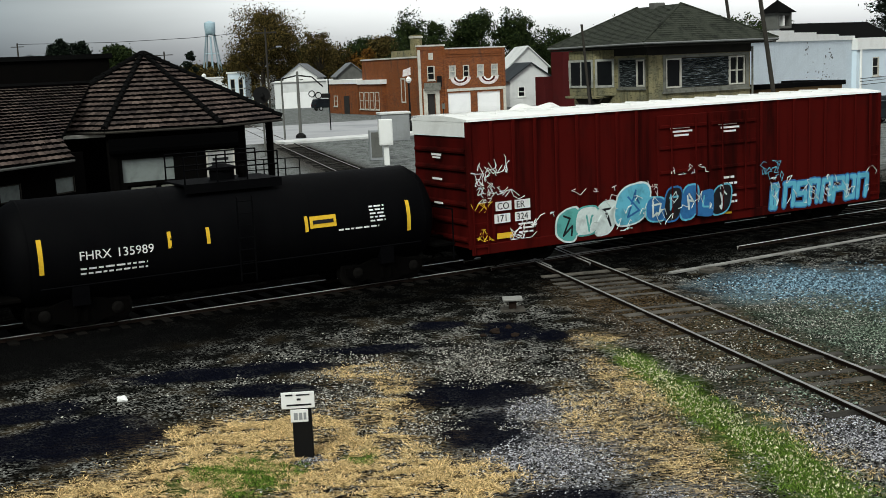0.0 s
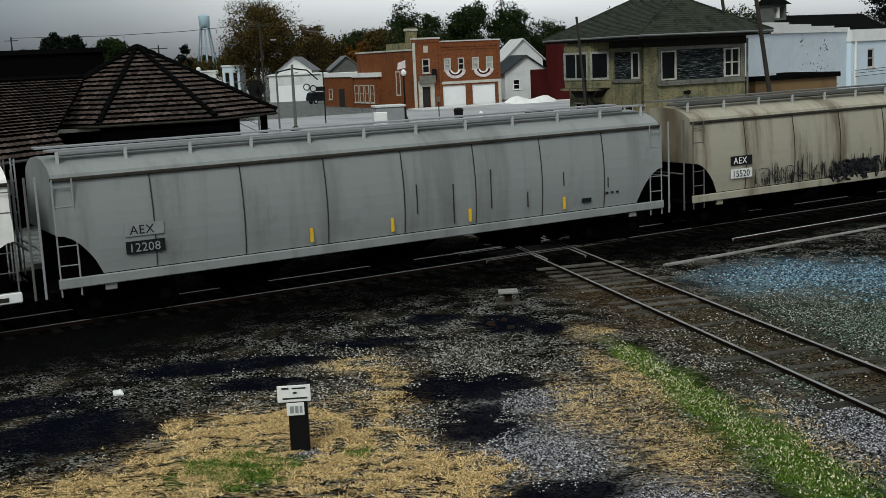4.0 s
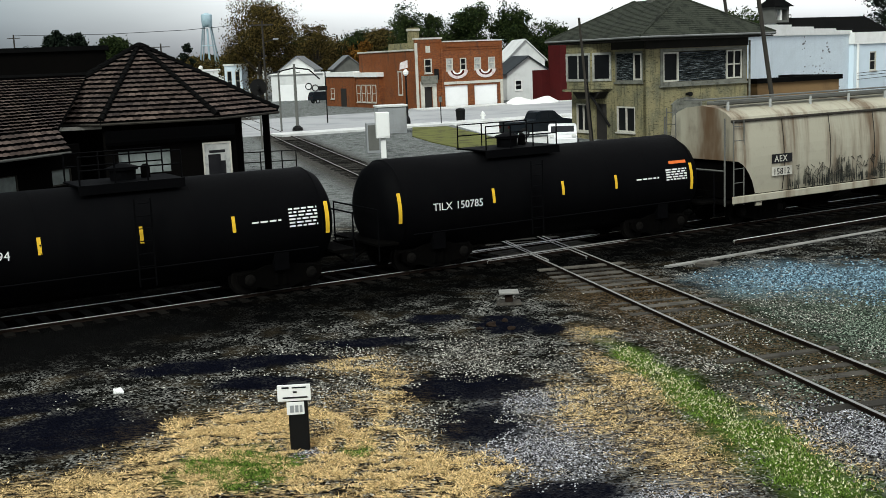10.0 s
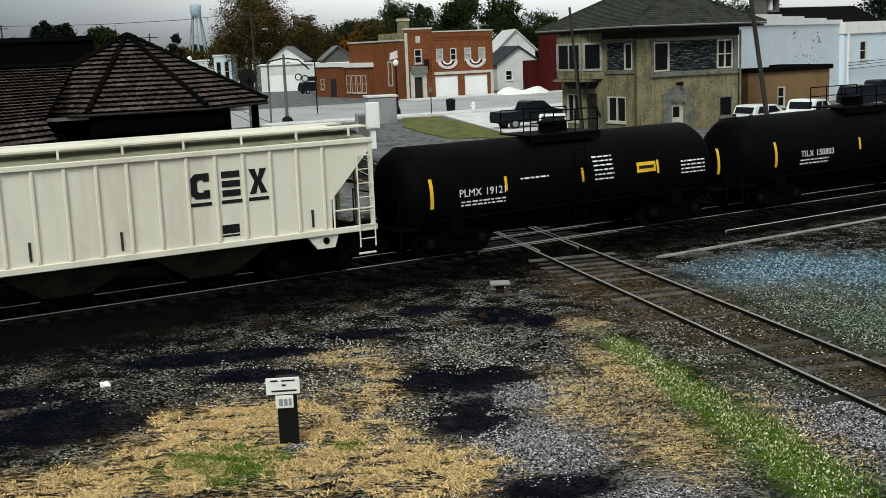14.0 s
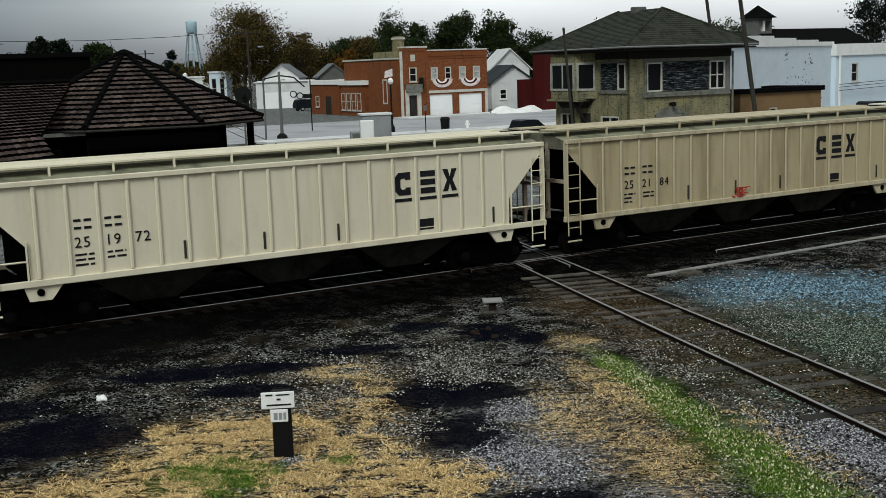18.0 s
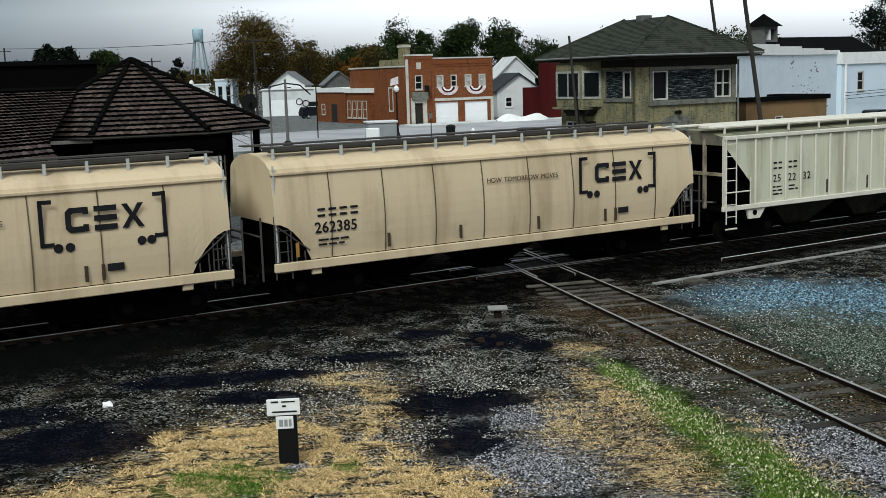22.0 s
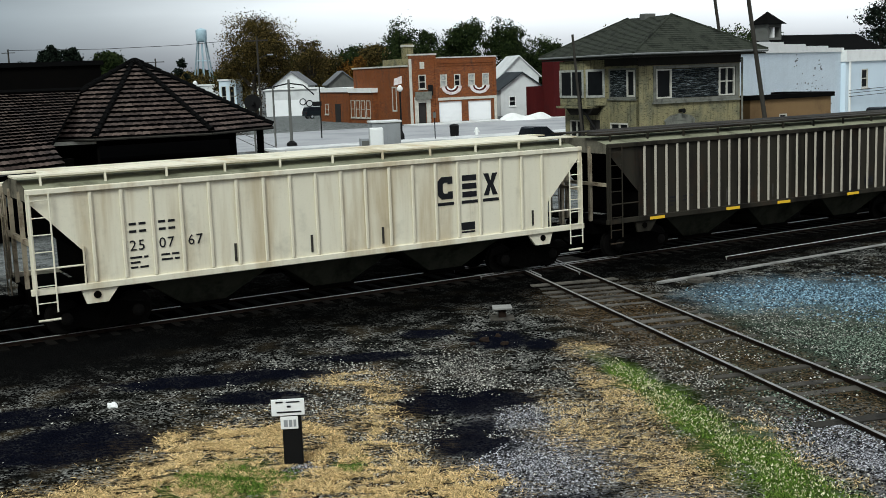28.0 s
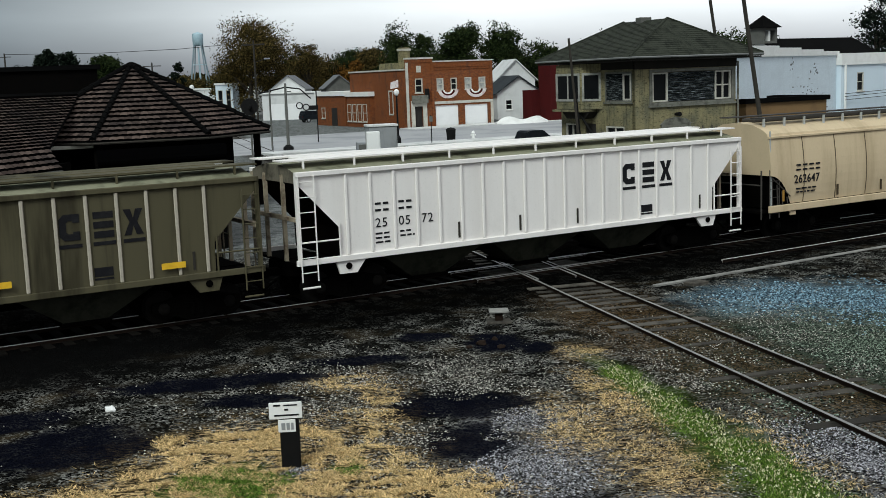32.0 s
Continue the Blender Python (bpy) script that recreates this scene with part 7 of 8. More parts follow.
def curved_hopper(colour, label, half, seed, number=None, style="plain", bottom=1.2, seams=8, walk_mat=None, sill=None, posts=15):
    car = car_root("curved_hopper_car", label)
    mat = coat("curved_%d" % seed, *colour)
    walk_mat = walk_mat or mat
    cut = 1.0

    def low(x):
        d = abs(x) - (half - cut)
        return bottom if d <= 0 else bottom + (2.2 - bottom) * math.sin(min(1, d / cut) * math.pi / 2) ** 0.8

    prof = {"top": 3.5, "w": lambda z: 1.38 + 0.17 * math.sin(math.pi * min(1, max(0, (z - 0.6) / 3.0))) , "roof": [(-1.36, 3.6), (-1.1, 3.76), (-0.7, 3.9), (0, 3.97), (0.7, 3.9), (1.1, 3.76), (1.36, 3.6)]}
    st = sorted({*[-half + cut * i / 6 for i in range(7)], *[half - cut * i / 6 for i in range(7)], *[-half + cut + (2 * half - 2 * cut) * i / 8 for i in range(9)]})
    body = part("body", loft(half, low, prof, st), mat, car)
    for extra in (M["truck"], mat, mat):
        body.data.materials.append(extra)
    side = -1.40
    part("top_seam", bm_box(-half - 0.02, half + 0.02, -1.47, -1.37, 3.44, 3.52, bevel=0.012), M["pole"] if style != "logo" else mat, car, "dark roof seam")
    part("side_sill", bm_box(-half - 0.05, half + 0.05, -1.56, -1.46, bottom - 0.26, bottom - 0.02, bevel=0.02), sill or mat, car)
    part("side_sill", bm_box(-half - 0.05, half + 0.05, 1.46, 1.56, bottom - 0.26, bottom - 0.02, bevel=0.02), sill or mat, car)
    w = prof["w"]
    for i in range(1, seams):
        x = -half + 2 * half * i / seams
        bm = bmesh.new()
        zz = [bottom + 0.02 + (3.44 - bottom) * k / 7 for k in range(8)]
        for z0, z1 in zip(zz, zz[1:]):
            vs = [bm.verts.new(v) for v in ((x - 0.013, -w(z0) - 0.008, z0), (x + 0.013, -w(z0) - 0.008, z0), (x + 0.013, -w(z1) - 0.008, z1), (x - 0.013, -w(z1) - 0.008, z1))]
            bm.faces.new(vs)
        bmesh.ops.remove_doubles(bm, verts=bm.verts[:], dist=0.0005)
        bmesh.ops.solidify(bm, geom=bm.faces[:], thickness=-0.012)
        part("weld_seam", bm, M["seam"] if style == "logo" else M["pole"], car, "grimy weld seam")
    # roof walk with posts
    part("roof_walk", bm_box(-half + 0.1, half - 0.1, -0.95, -0.5, 4.1, 4.14), walk_mat, car)
    part("roof_walk", bm_box(-half + 0.1, half - 0.1, 0.5, 0.95, 4.1, 4.14), walk_mat, car)
    part("hatch_cover", bm_box(-half + 0.5, half - 0.5, -0.3, 0.3, 3.95, 4.08, bevel=0.03), walk_mat, car)
    post = mesh_of("walk_post", bm_box(-0.035, 0.035, -0.96, -0.9, 3.78, 4.1), M["walk_post"])
    for i in range(posts):
        part("walk_post", post, None, car, m=at(-half + 0.3 + i * (2 * half - 0.6) / (posts - 1), 0))
    for sgn in (-1, 1):
        e = sgn * half
        ladder(car, e - (0.45 if sgn > 0 else 0.0), -1.5, 0.75, 3.5 if style == "plain" else 2.4, 0.45, walk_mat)
        ladder(car, e + sgn * 0.35, 0.85, 0.75, 3.9, 0.45, walk_mat, along=False, rungs=8)
        for y in (-1.45, 1.4):
            part("end_post", bm_tube((e + sgn * 0.35, y, 0.75), (e + sgn * 0.35, y, 2.4 if style == "logo" else 3.6), 0.03, n=6), walk_mat, car)
        part("end_platform", bm_box(min(e + sgn * 0.4, e - sgn * 1.1), max(e + sgn * 0.4, e - sgn * 1.1), -1.45, 1.45, bottom - 0.25, bottom - 0.18), M["truck"], car)
        if style == "logo":
            part("corner_rail", bm_tube((e - sgn * 0.06, -1.5, bottom), (e - sgn * 0.06, -1.44, 3.7), 0.028, n=6), M["walk_post"], car, "pale corner handrail")
            for k in range(4):
                part("cage_bar", bm_tube((e - sgn * (0.1 + 0.24 * k), -1.53, bottom), (e - sgn * (0.1 + 0.24 * k), -1.5, 2.1 - 0.22 * k), 0.02, n=5), walk_mat, car)
            part("cage_rail", bm_tube((e - sgn * 0.05, -1.53, 2.15), (e - sgn * 0.95, -1.53, bottom + 0.25), 0.022, n=5), walk_mat, car)
        part("end_rail", bm_tube((e + sgn * 0.35, -1.45, 1.9), (e + sgn * 0.35, 1.4, 1.9), 0.028, n=6), walk_mat, car)
        # gear box enlarged as an added black fill for the end's dark hollow
        part("brake_gear", bm_box(min(e - sgn * 0.15, e - sgn * 1.05), max(e - sgn * 0.15, e - sgn * 1.05), -1.3, 1.3, bottom - 0.17, 2.15, bevel=0.05), M["truck"], car)
        part("jacking_pad", bm_box(sgn * (half - 1.15) - 0.14, sgn * (half - 1.15) + 0.14, -1.5, -1.4, bottom - 0.42, bottom - 0.262, bevel=0.02), sill or mat, car)
        add_truck(car, sgn * (half - 1.7))
    part("centre_sill", bm_box(-half, half, -0.3, 0.3, 0.75, 1.15), M["truck"], car)
    # bays in truck black: shade below the sill as colour
    bays(car, (-half * 0.48, 0, half * 0.48), bottom, M["truck"])
    add_couplers(car, half, reach=0.75)
    y = lambda z: -w(z) - 0.014
    if style == "logo":
        yy = -1.565
        for x0, d in ((2.6, 1), (5.6, -1)):
            bars(car, "bracket", [(min(x0, x0 + 0.1 * d), max(x0, x0 + 0.1 * d), 2.2, 3.3), (min(x0, x0 + 0.32 * d), max(x0, x0 + 0.32 * d), 3.2, 3.3), (min(x0, x0 + 0.32 * d), max(x0, x0 + 0.32 * d), 2.2, 2.3)], yy, M["dark_mark"], "dark square bracket")
        mark_shapes(car, 3.2, 5.05, 2.5, 3.08, yy, M["dark_mark"], line=False)
        for x in (3.0, 3.27, 4.96, 5.2):
            part("dot", bm_tube((x, yy - 0.006, 2.16), (x, yy, 2.16), 0.11, n=14), M["dark_mark"], car)
        words(car, "HOW TOMORROW MOVES", 0.2, M["run"], -0.7, yy, 2.78, 1.0, "small dark slogan")
        bars(car, "lettering", [(-6.0 + i * 0.32, -5.78 + i * 0.32, z, z + 0.06) for i in range(4) for z in (2.3, 2.46)], yy, M["dark_mark"], "dark owner's initials as blocks")
        if number:
            part("lettering", text_mesh(number, 0.4, M["dark_mark"], 1.05, 0.006), None, car, "dark car number", m=at(-6.1, yy, 0, 1.88))
        small_print(car, -6.0, 1.66, 1.0, 2, yy + 0.01, M["dark_mark"], seed)
        bars(car, "data_plate", [(4.1, 4.5, 1.5, 1.68)], yy + 0.015, M["dark_mark"])
        for x in (-6.6, -3.9, -1.6, 1.1, 3.6, 4.0):
            part("stencil", bm_box(x - 0.04, x + 0.04, yy + 0.005, yy + 0.03, 1.3, 1.68), M["run"] if x > -6 else M["dull_yellow"], car)
    return car


def plated(car, word, number, x, y, z, back=None, ink=None):
    """Initials and number on two painted panels."""
    back = back or M["dark_mark"]
    ink = ink or M["white_mark"]
    bars(car, "panel", [(x, x + 0.95, z, z + 0.3)], y, back, "dark painted panel")
    part("lettering", text_mesh(word, 0.3, ink, 1.1), None, car, m=at(x + 0.12, y - 0.009, 0, z + 0.045))
    bars(car, "panel", [(x, x + 0.95, z - 0.42, z - 0.12)], y, ink, "pale painted panel")
    part("lettering", text_mesh(number, 0.3, back, 1.05), None, car, m=at(x + 0.06, y - 0.009, 0, z - 0.38))


def tank_car(label, word, strips, text_x, seed, placard=None, tall=(-5.2, 5.3), print_at=(), length=5.85, orange=False, dome=0.0):
    car = car_root("tank_car", label)
    R, zc = 1.38, 1.74
    prof = [(0.02, -length), (0.5, -length + 0.03), (0.95, -length + 0.14), (1.22, -length + 0.32), (R, -length + 0.62)]
    prof += [(R, -length + 0.62 + (2 * length - 1.24) * i / 6) for i in range(1, 6)]
    prof += [(r, -h) for r, h in prof[:5][::-1]]
    part("tank", lathe(prof, 40, axis="x"), M["black"], car, m=at(0, 0, 0, zc), smooth=True)
    for x in (-length + 0.62, -1.9, 1.9, length - 0.62):
        part("weld_band", lathe([(R + 0.004, x - 0.02), (R + 0.008, x), (R + 0.004, x + 0.02)], 40, axis="x", caps=False), M["black"], car, m=at(0, 0, 0, zc), smooth=True)

    def arc(x0, x1, a0, a1, lift=0.006):
        bm = bmesh.new()
        n = max(1, int((a1 - a0) / 5))
        for i in range(n):
            b0, b1 = radians(a0 + (a1 - a0) * i / n), radians(a0 + (a1 - a0) * (i + 1) / n)
            r = R + lift
            q = [bm.verts.new((x, -r * math.cos(b), zc + r * math.sin(b))) for x, b in ((x0, b0), (x1, b0), (x1, b1), (x0, b1))]
            bm.faces.new(q)
        bmesh.ops.remove_doubles(bm, verts=bm.verts[:], dist=0.0005)
        bmesh.ops.solidify(bm, geom=bm.faces[:], thickness=0.004)
        return bm

    for x in tall:
        part("reflector", arc(x - 0.055, x + 0.055, -12, 23), M["yellow"], car, "yellow reflective strip")
    for x in strips:
        part("reflector", arc(x - 0.045, x + 0.045, 0, 17), M["yellow"], car, "yellow reflective strip")
    if placard:
        part("placard", arc(placard, placard + 0.75, 3, 16), M["yellow"], car, "yellow placard with dark border")
        part("placard_print", arc(placard + 0.08, placard + 0.67, 7.5, 11.5, 0.014), M["dark_mark"], car)
    words(car, word, 0.3, M["white_mark"], text_x, -R - 0.018, zc - 0.04, 1.02, "white initials and car number")
    rng = random.Random(seed)
    for x, a0, a1, w, rows in print_at:
        for r in range(rows):
            a = a1 - (a1 - a0) * (r + 0.5) / rows
            u = x
            while u < x + w:
                l = rng.uniform(0.08, 0.22)
                part("print_bar", arc(u, min(u + l, x + w), a - 0.9, a + 0.9, 0.01), M["white_mark"], car)
                u += l + 0.05
    if orange:
        part("placard", arc(4.3, 5.0, 24, 28), paint("orange_label", (0.7, 0.15, 0.03)), car, "orange warning label")
    # manway, platform and railing
    part("platform", bm_box(dome - 1.3, dome + 1.3, -0.8, 0.8, zc + R + 0.02, zc + R + 0.07, bevel=0.01), M["black"], car)
    part("platform_skirt", bm_box(dome - 1.3, dome + 1.3, -0.86, -0.8, zc + R - 0.16, zc + R + 0.07), M["black"], car)
    part("manway", lathe([(0.32, 0.0), (0.32, 0.26), (0.38, 0.27), (0.38, 0.33), (0.1, 0.42)], 16), M["black"], car, m=at(dome, 0, 0, zc + R + 0.05))
    part("valve", lathe([(0.12, 0.0), (0.12, 0.3), (0.05, 0.36)], 10), M["truck"], car, m=at(dome + 0.6, 0.1, 0, zc + R + 0.05))
    for x in (dome - 1.25, dome - 0.4, dome + 0.4, dome + 1.25):
        for y in (-0.78, 0.78):
            part("rail_post", bm_tube((x, y, zc + R + 0.07), (x, y, zc + R + 0.75), 0.022, n=6), M["black"], car)
    for y in (-0.78, 0.78):
        for z in (0.42, 0.75):
            part("handrail", bm_tube((dome - 1.25, y, zc + R + z), (dome + 1.25, y, zc + R + z), 0.02, n=6), M["black"], car)
    ladder(car, dome - 0.2, -R - 0.12, 0.7, zc + R * 0.8, 0.4, M["black"], rungs=7)
    part("side_rail", bm_tube((-length + 0.8, -1.42, 1.12), (length - 0.8, -1.42, 1.12), 0.022, n=6), M["black"], car)
    for sgn in (-1, 1):
        e = sgn * length
        part("stub_sill", bm_box(min(e - sgn * 2.4, e + sgn * 0.35), max(e - sgn * 2.4, e + sgn * 0.35), -0.28, 0.28, 0.62, 0.95, bevel=0.02), M["truck"], car)
        part("saddle", prism([(sgn * (length - 1.75) - 0.2, 0.6), (sgn * (length - 1.75) + 0.2, 0.6), (sgn * (length - 1.75) + 0.2, 1.3), (sgn * (length - 1.75) - 0.2, 1.3)], -1.2, 1.2), M["black"], car)
        part("end_platform", bm_box(min(e - sgn * 0.35, e + sgn * 0.3), max(e - sgn * 0.35, e + sgn * 0.3), -1.4, 1.4, 0.9, 0.96), M["truck"], car)
        for y in (-1.38, 1.38):
            part("grab_iron", bm_tube((e + sgn * 0.25, y, 0.5), (e + sgn * 0.25, y, 1.9), 0.024, n=6), M["black"], car)
        part("grab_iron", bm_tube((e + sgn * 0.25, -1.38, 1.9), (e + sgn * 0.25, 1.38, 1.9), 0.024, n=6), M["black"], car)
        add_truck(car, sgn * (length - 1.75))
    add_couplers(car, length, reach=0.6)
    return car


def boxcar():
    car = car_root("boxcar", "dark red ribbed boxcar with white roof and blue graffiti")
    red = coat("boxcar_red", (0.060, 0.0040, 0.0032), (0.012, 0.0020, 0.0017), 0.9, 0.8, (0.012, 0.006, 0.005), 0.015)
    half, W, z0, z1 = 8.47, 1.52, 0.72, 4.28
    body = bmesh.new()
    box(body, -half, half, -W, W, z0, z1)
    part("body", body, red, car)
    roof = bmesh.new()
    pr = [(-1.58, 4.28), (-1.56, 4.34), (-0.8, 4.41), (0, 4.44), (0.8, 4.41), (1.56, 4.34), (1.58, 4.28)]
    a = [roof.verts.new((-half - 0.06, y, z)) for y, z in pr]
    b = [roof.verts.new((half + 0.06, y, z)) for y, z in pr]
    for i in range(len(pr)):
        j = (i + 1) % len(pr)
        roof.faces.new((a[i], a[j], b[j], b[i]))
    roof.faces.new(a)
    roof.faces.new(b)
    part("roof", roof, M["white"], car, "white galvanised roof")
    for i in range(17):
        x = -half + 0.5 + i
        part("roof_rib", prism([(x - 0.03, 0), (x + 0.03, 0), (x + 0.03, 0.05), (x - 0.03, 0.05)], -0.75, 0.75), M["white"], car, m=at(0, 0, 0, 4.4))
    # end with corrugations; upper band white
    for sgn in (-1, 1):
        e = sgn * half
        part("end_band", bm_box(min(e, e + sgn * 0.05), max(e, e + sgn * 0.05), -W, W, 3.86, z1), M["white"], car, "white upper end panel")
        for k in range(6):
            z = 0.95 + k * 0.5
            part("end_corrugation", bm_tube((e, -W + 0.12, z), (e, W - 0.12, z), 0.09, n=10), red, car)
        bars(car, "end_print", [(-0.35, 0.2, 3.3, 3.36), (-0.3, 0.15, 3.22, 3.27), (-0.35, 0.2, 2.6, 2.66), (-0.3, 0.2, 1.9, 1.96)], -0.1, M["white_mark"], m=pose(e, 0, 0, 0, 0, 90 * sgn))
        part("corner_post", bm_box(e - 0.08, e + 0.08, -W - 0.05, -W + 0.03, z0, z1), red, car)
        ladder(car, e + (0.05 if sgn < 0 else -0.5), -W - 0.1, 0.55, 2.6, 0.45, red)
        ladder(car, e + sgn * 0.18, 0.7, 0.6, 2.4, 0.45, red, along=False)
        add_truck(car, sgn * (half - 2.1))
    rib = mesh_of("side_post", bm_box(-0.06, 0.06, -W - 0.055, -W, z0 + 0.1, z1 - 0.02, bevel=0.02), red)
    for i in range(1, 23):
        x = -half + i * 0.75
        if not -1.85 < x < 2.55:
            part("side_post", rib, None, car, m=at(x, 0))
    part("side_sill", bm_box(-half, half, -W - 0.06, -W + 0.02, z0 - 0.2, z0 + 0.1, bevel=0.02), red, car)
    for x0 in (-1.7, 0.42):
        d = part("door", bm_box(x0, x0 + 2.05, -W - 0.1, -W - 0.002, z0 + 0.1, 4.05, bevel=0.015), red, car, "dark red plug door")
        for z in (1.55, 2.3, 3.05, 3.7):
            part("door_bar", bm_box(x0 + 0.05, x0 + 2.0, -W - 0.15, -W - 0.1, z - 0.05, z + 0.05, bevel=0.01), red, d)
        for dx in (0.5, 1.5):
            part("lock_rod", bm_tube((x0 + dx, -W - 0.17, z0 + 0.15), (x0 + dx, -W - 0.17, 4.0), 0.03, n=6), red, d)
    y = -W - 0.06
    bars(car, "print", [(-1.2, -0.4, 3.62, 3.68), (-1.1, -0.3, 3.5, 3.56), (-1.05, -0.45, 3.38, 3.44), (0.8, 1.6, 3.62, 3.68), (0.9, 1.7, 3.5, 3.56), (0.95, 1.55, 3.38, 3.44)], -W - 0.105, M["white_mark"])
    for word, x, z in (("CO", -7.65, 1.75), ("ER", -7.0, 1.75), ("171", -7.7, 1.4), ("324", -7.0, 1.4)):
        bars(car, "panel", [(x - 0.02, x + 0.52, z - 0.03, z + 0.23)], y, M["white_mark"], "white stencil block")
        part("lettering", text_mesh(word, 0.27, M["dark_mark"]), None, car, m=at(x + 0.03, y - 0.009, 0, z + 0.01))
    bars(car, "yellow_plate", [(-7.65, -7.1, 0.92, 1.08), (0.9, 1.4, 0.75, 0.9)], y, M["yellow"])
    small_print(car, -6.9, 1.25, 0.5, 3, y, M["white_mark"], 5)
    small_print(car, 1.0, 1.9, 0.6, 5, -W - 0.105, M["white_mark"], 6, 0.2, 0.07)
    cy, bl, wh, te = (paint("spray_" + n, c, tuple(v * 0.5 for v in c), 0.5, 0, 2.5, 12, 0.7) for n, c in (("cyan", (0.12, 0.42, 0.55)), ("blue", (0.03, 0.14, 0.34)), ("white", (0.6, 0.68, 0.66)), ("teal", (0.1, 0.36, 0.33))))
    dk = M["dark_mark"]
    bubbles(car, -5.5, -3.4, 0.62, 1.62, y, 1, [te, wh, wh], [wh, te], [dk, te], 3, "white and teal graffiti letter")
    bubbles(car, -3.3, -2.2, 0.75, 2.0, y - 0.06, 2, [cy, bl], [wh], [bl], 1, "tall light blue graffiti letter")
    bubbles(car, -2.2, 1.2, 0.75, 1.75, y - 0.11, 4, [bl, dk, bl], [cy, bl], [wh, cy], 5, "dark blue graffiti letter")
    spray(car, 3.1, 7.9, 0.6, 1.6, y, cy, 3, 8, bl, "light blue spray-painted graffiti")
    scribble(car, 3.1, 7.9, 0.75, 1.75, y - 0.02, wh, 9, 30, 0.012)
    scribble(car, -5.4, 0.8, 0.7, 1.7, y - 0.13, wh, 10, 24, 0.012)
    scribble(car, -7.2, -5.6, 0.85, 1.5, y - 0.01, M["white_mark"], 11, 12)
    scribble(car, -8.3, -7.3, 2.0, 3.3, y - 0.01, M["white_mark"], 4, 26)
    scribble(car, -8.3, -7.9, 0.9, 2.0, y - 0.01, M["yellow"], 5, 10)
    scribble(car, -5.4, -1.0, 1.5, 2.1, y - 0.01, M["bunting"], 6, 12)
    scribble(car, -1.2, 0.2, 2.2, 2.5, -W - 0.18, M["white_mark"], 7, 6)
    scribble(car, 2.7, 3.8, 1.6, 2.3, y - 0.01, cy, 8, 9)
    part("centre_sill", bm_box(-half, half, -0.35, 0.35, 0.5, 0.72), M["truck"], car)
    part("underframe_gear", bm_box(-2.5, 1.6, -1.1, -0.5, 0.3, 0.55, bevel=0.04), M["truck"], car)
    add_couplers(car, half, 0.62)
    return car


M["walkway"] = paint("dark_steel_walkway", (0.055, 0.05, 0.045), (0.02, 0.018, 0.016), 0.85)
M["soot"] = paint("sooty_spray_paint", (0.035, 0.04, 0.036), (0.09, 0.085, 0.07), 0.8, 0, 3, 10, 0.6)


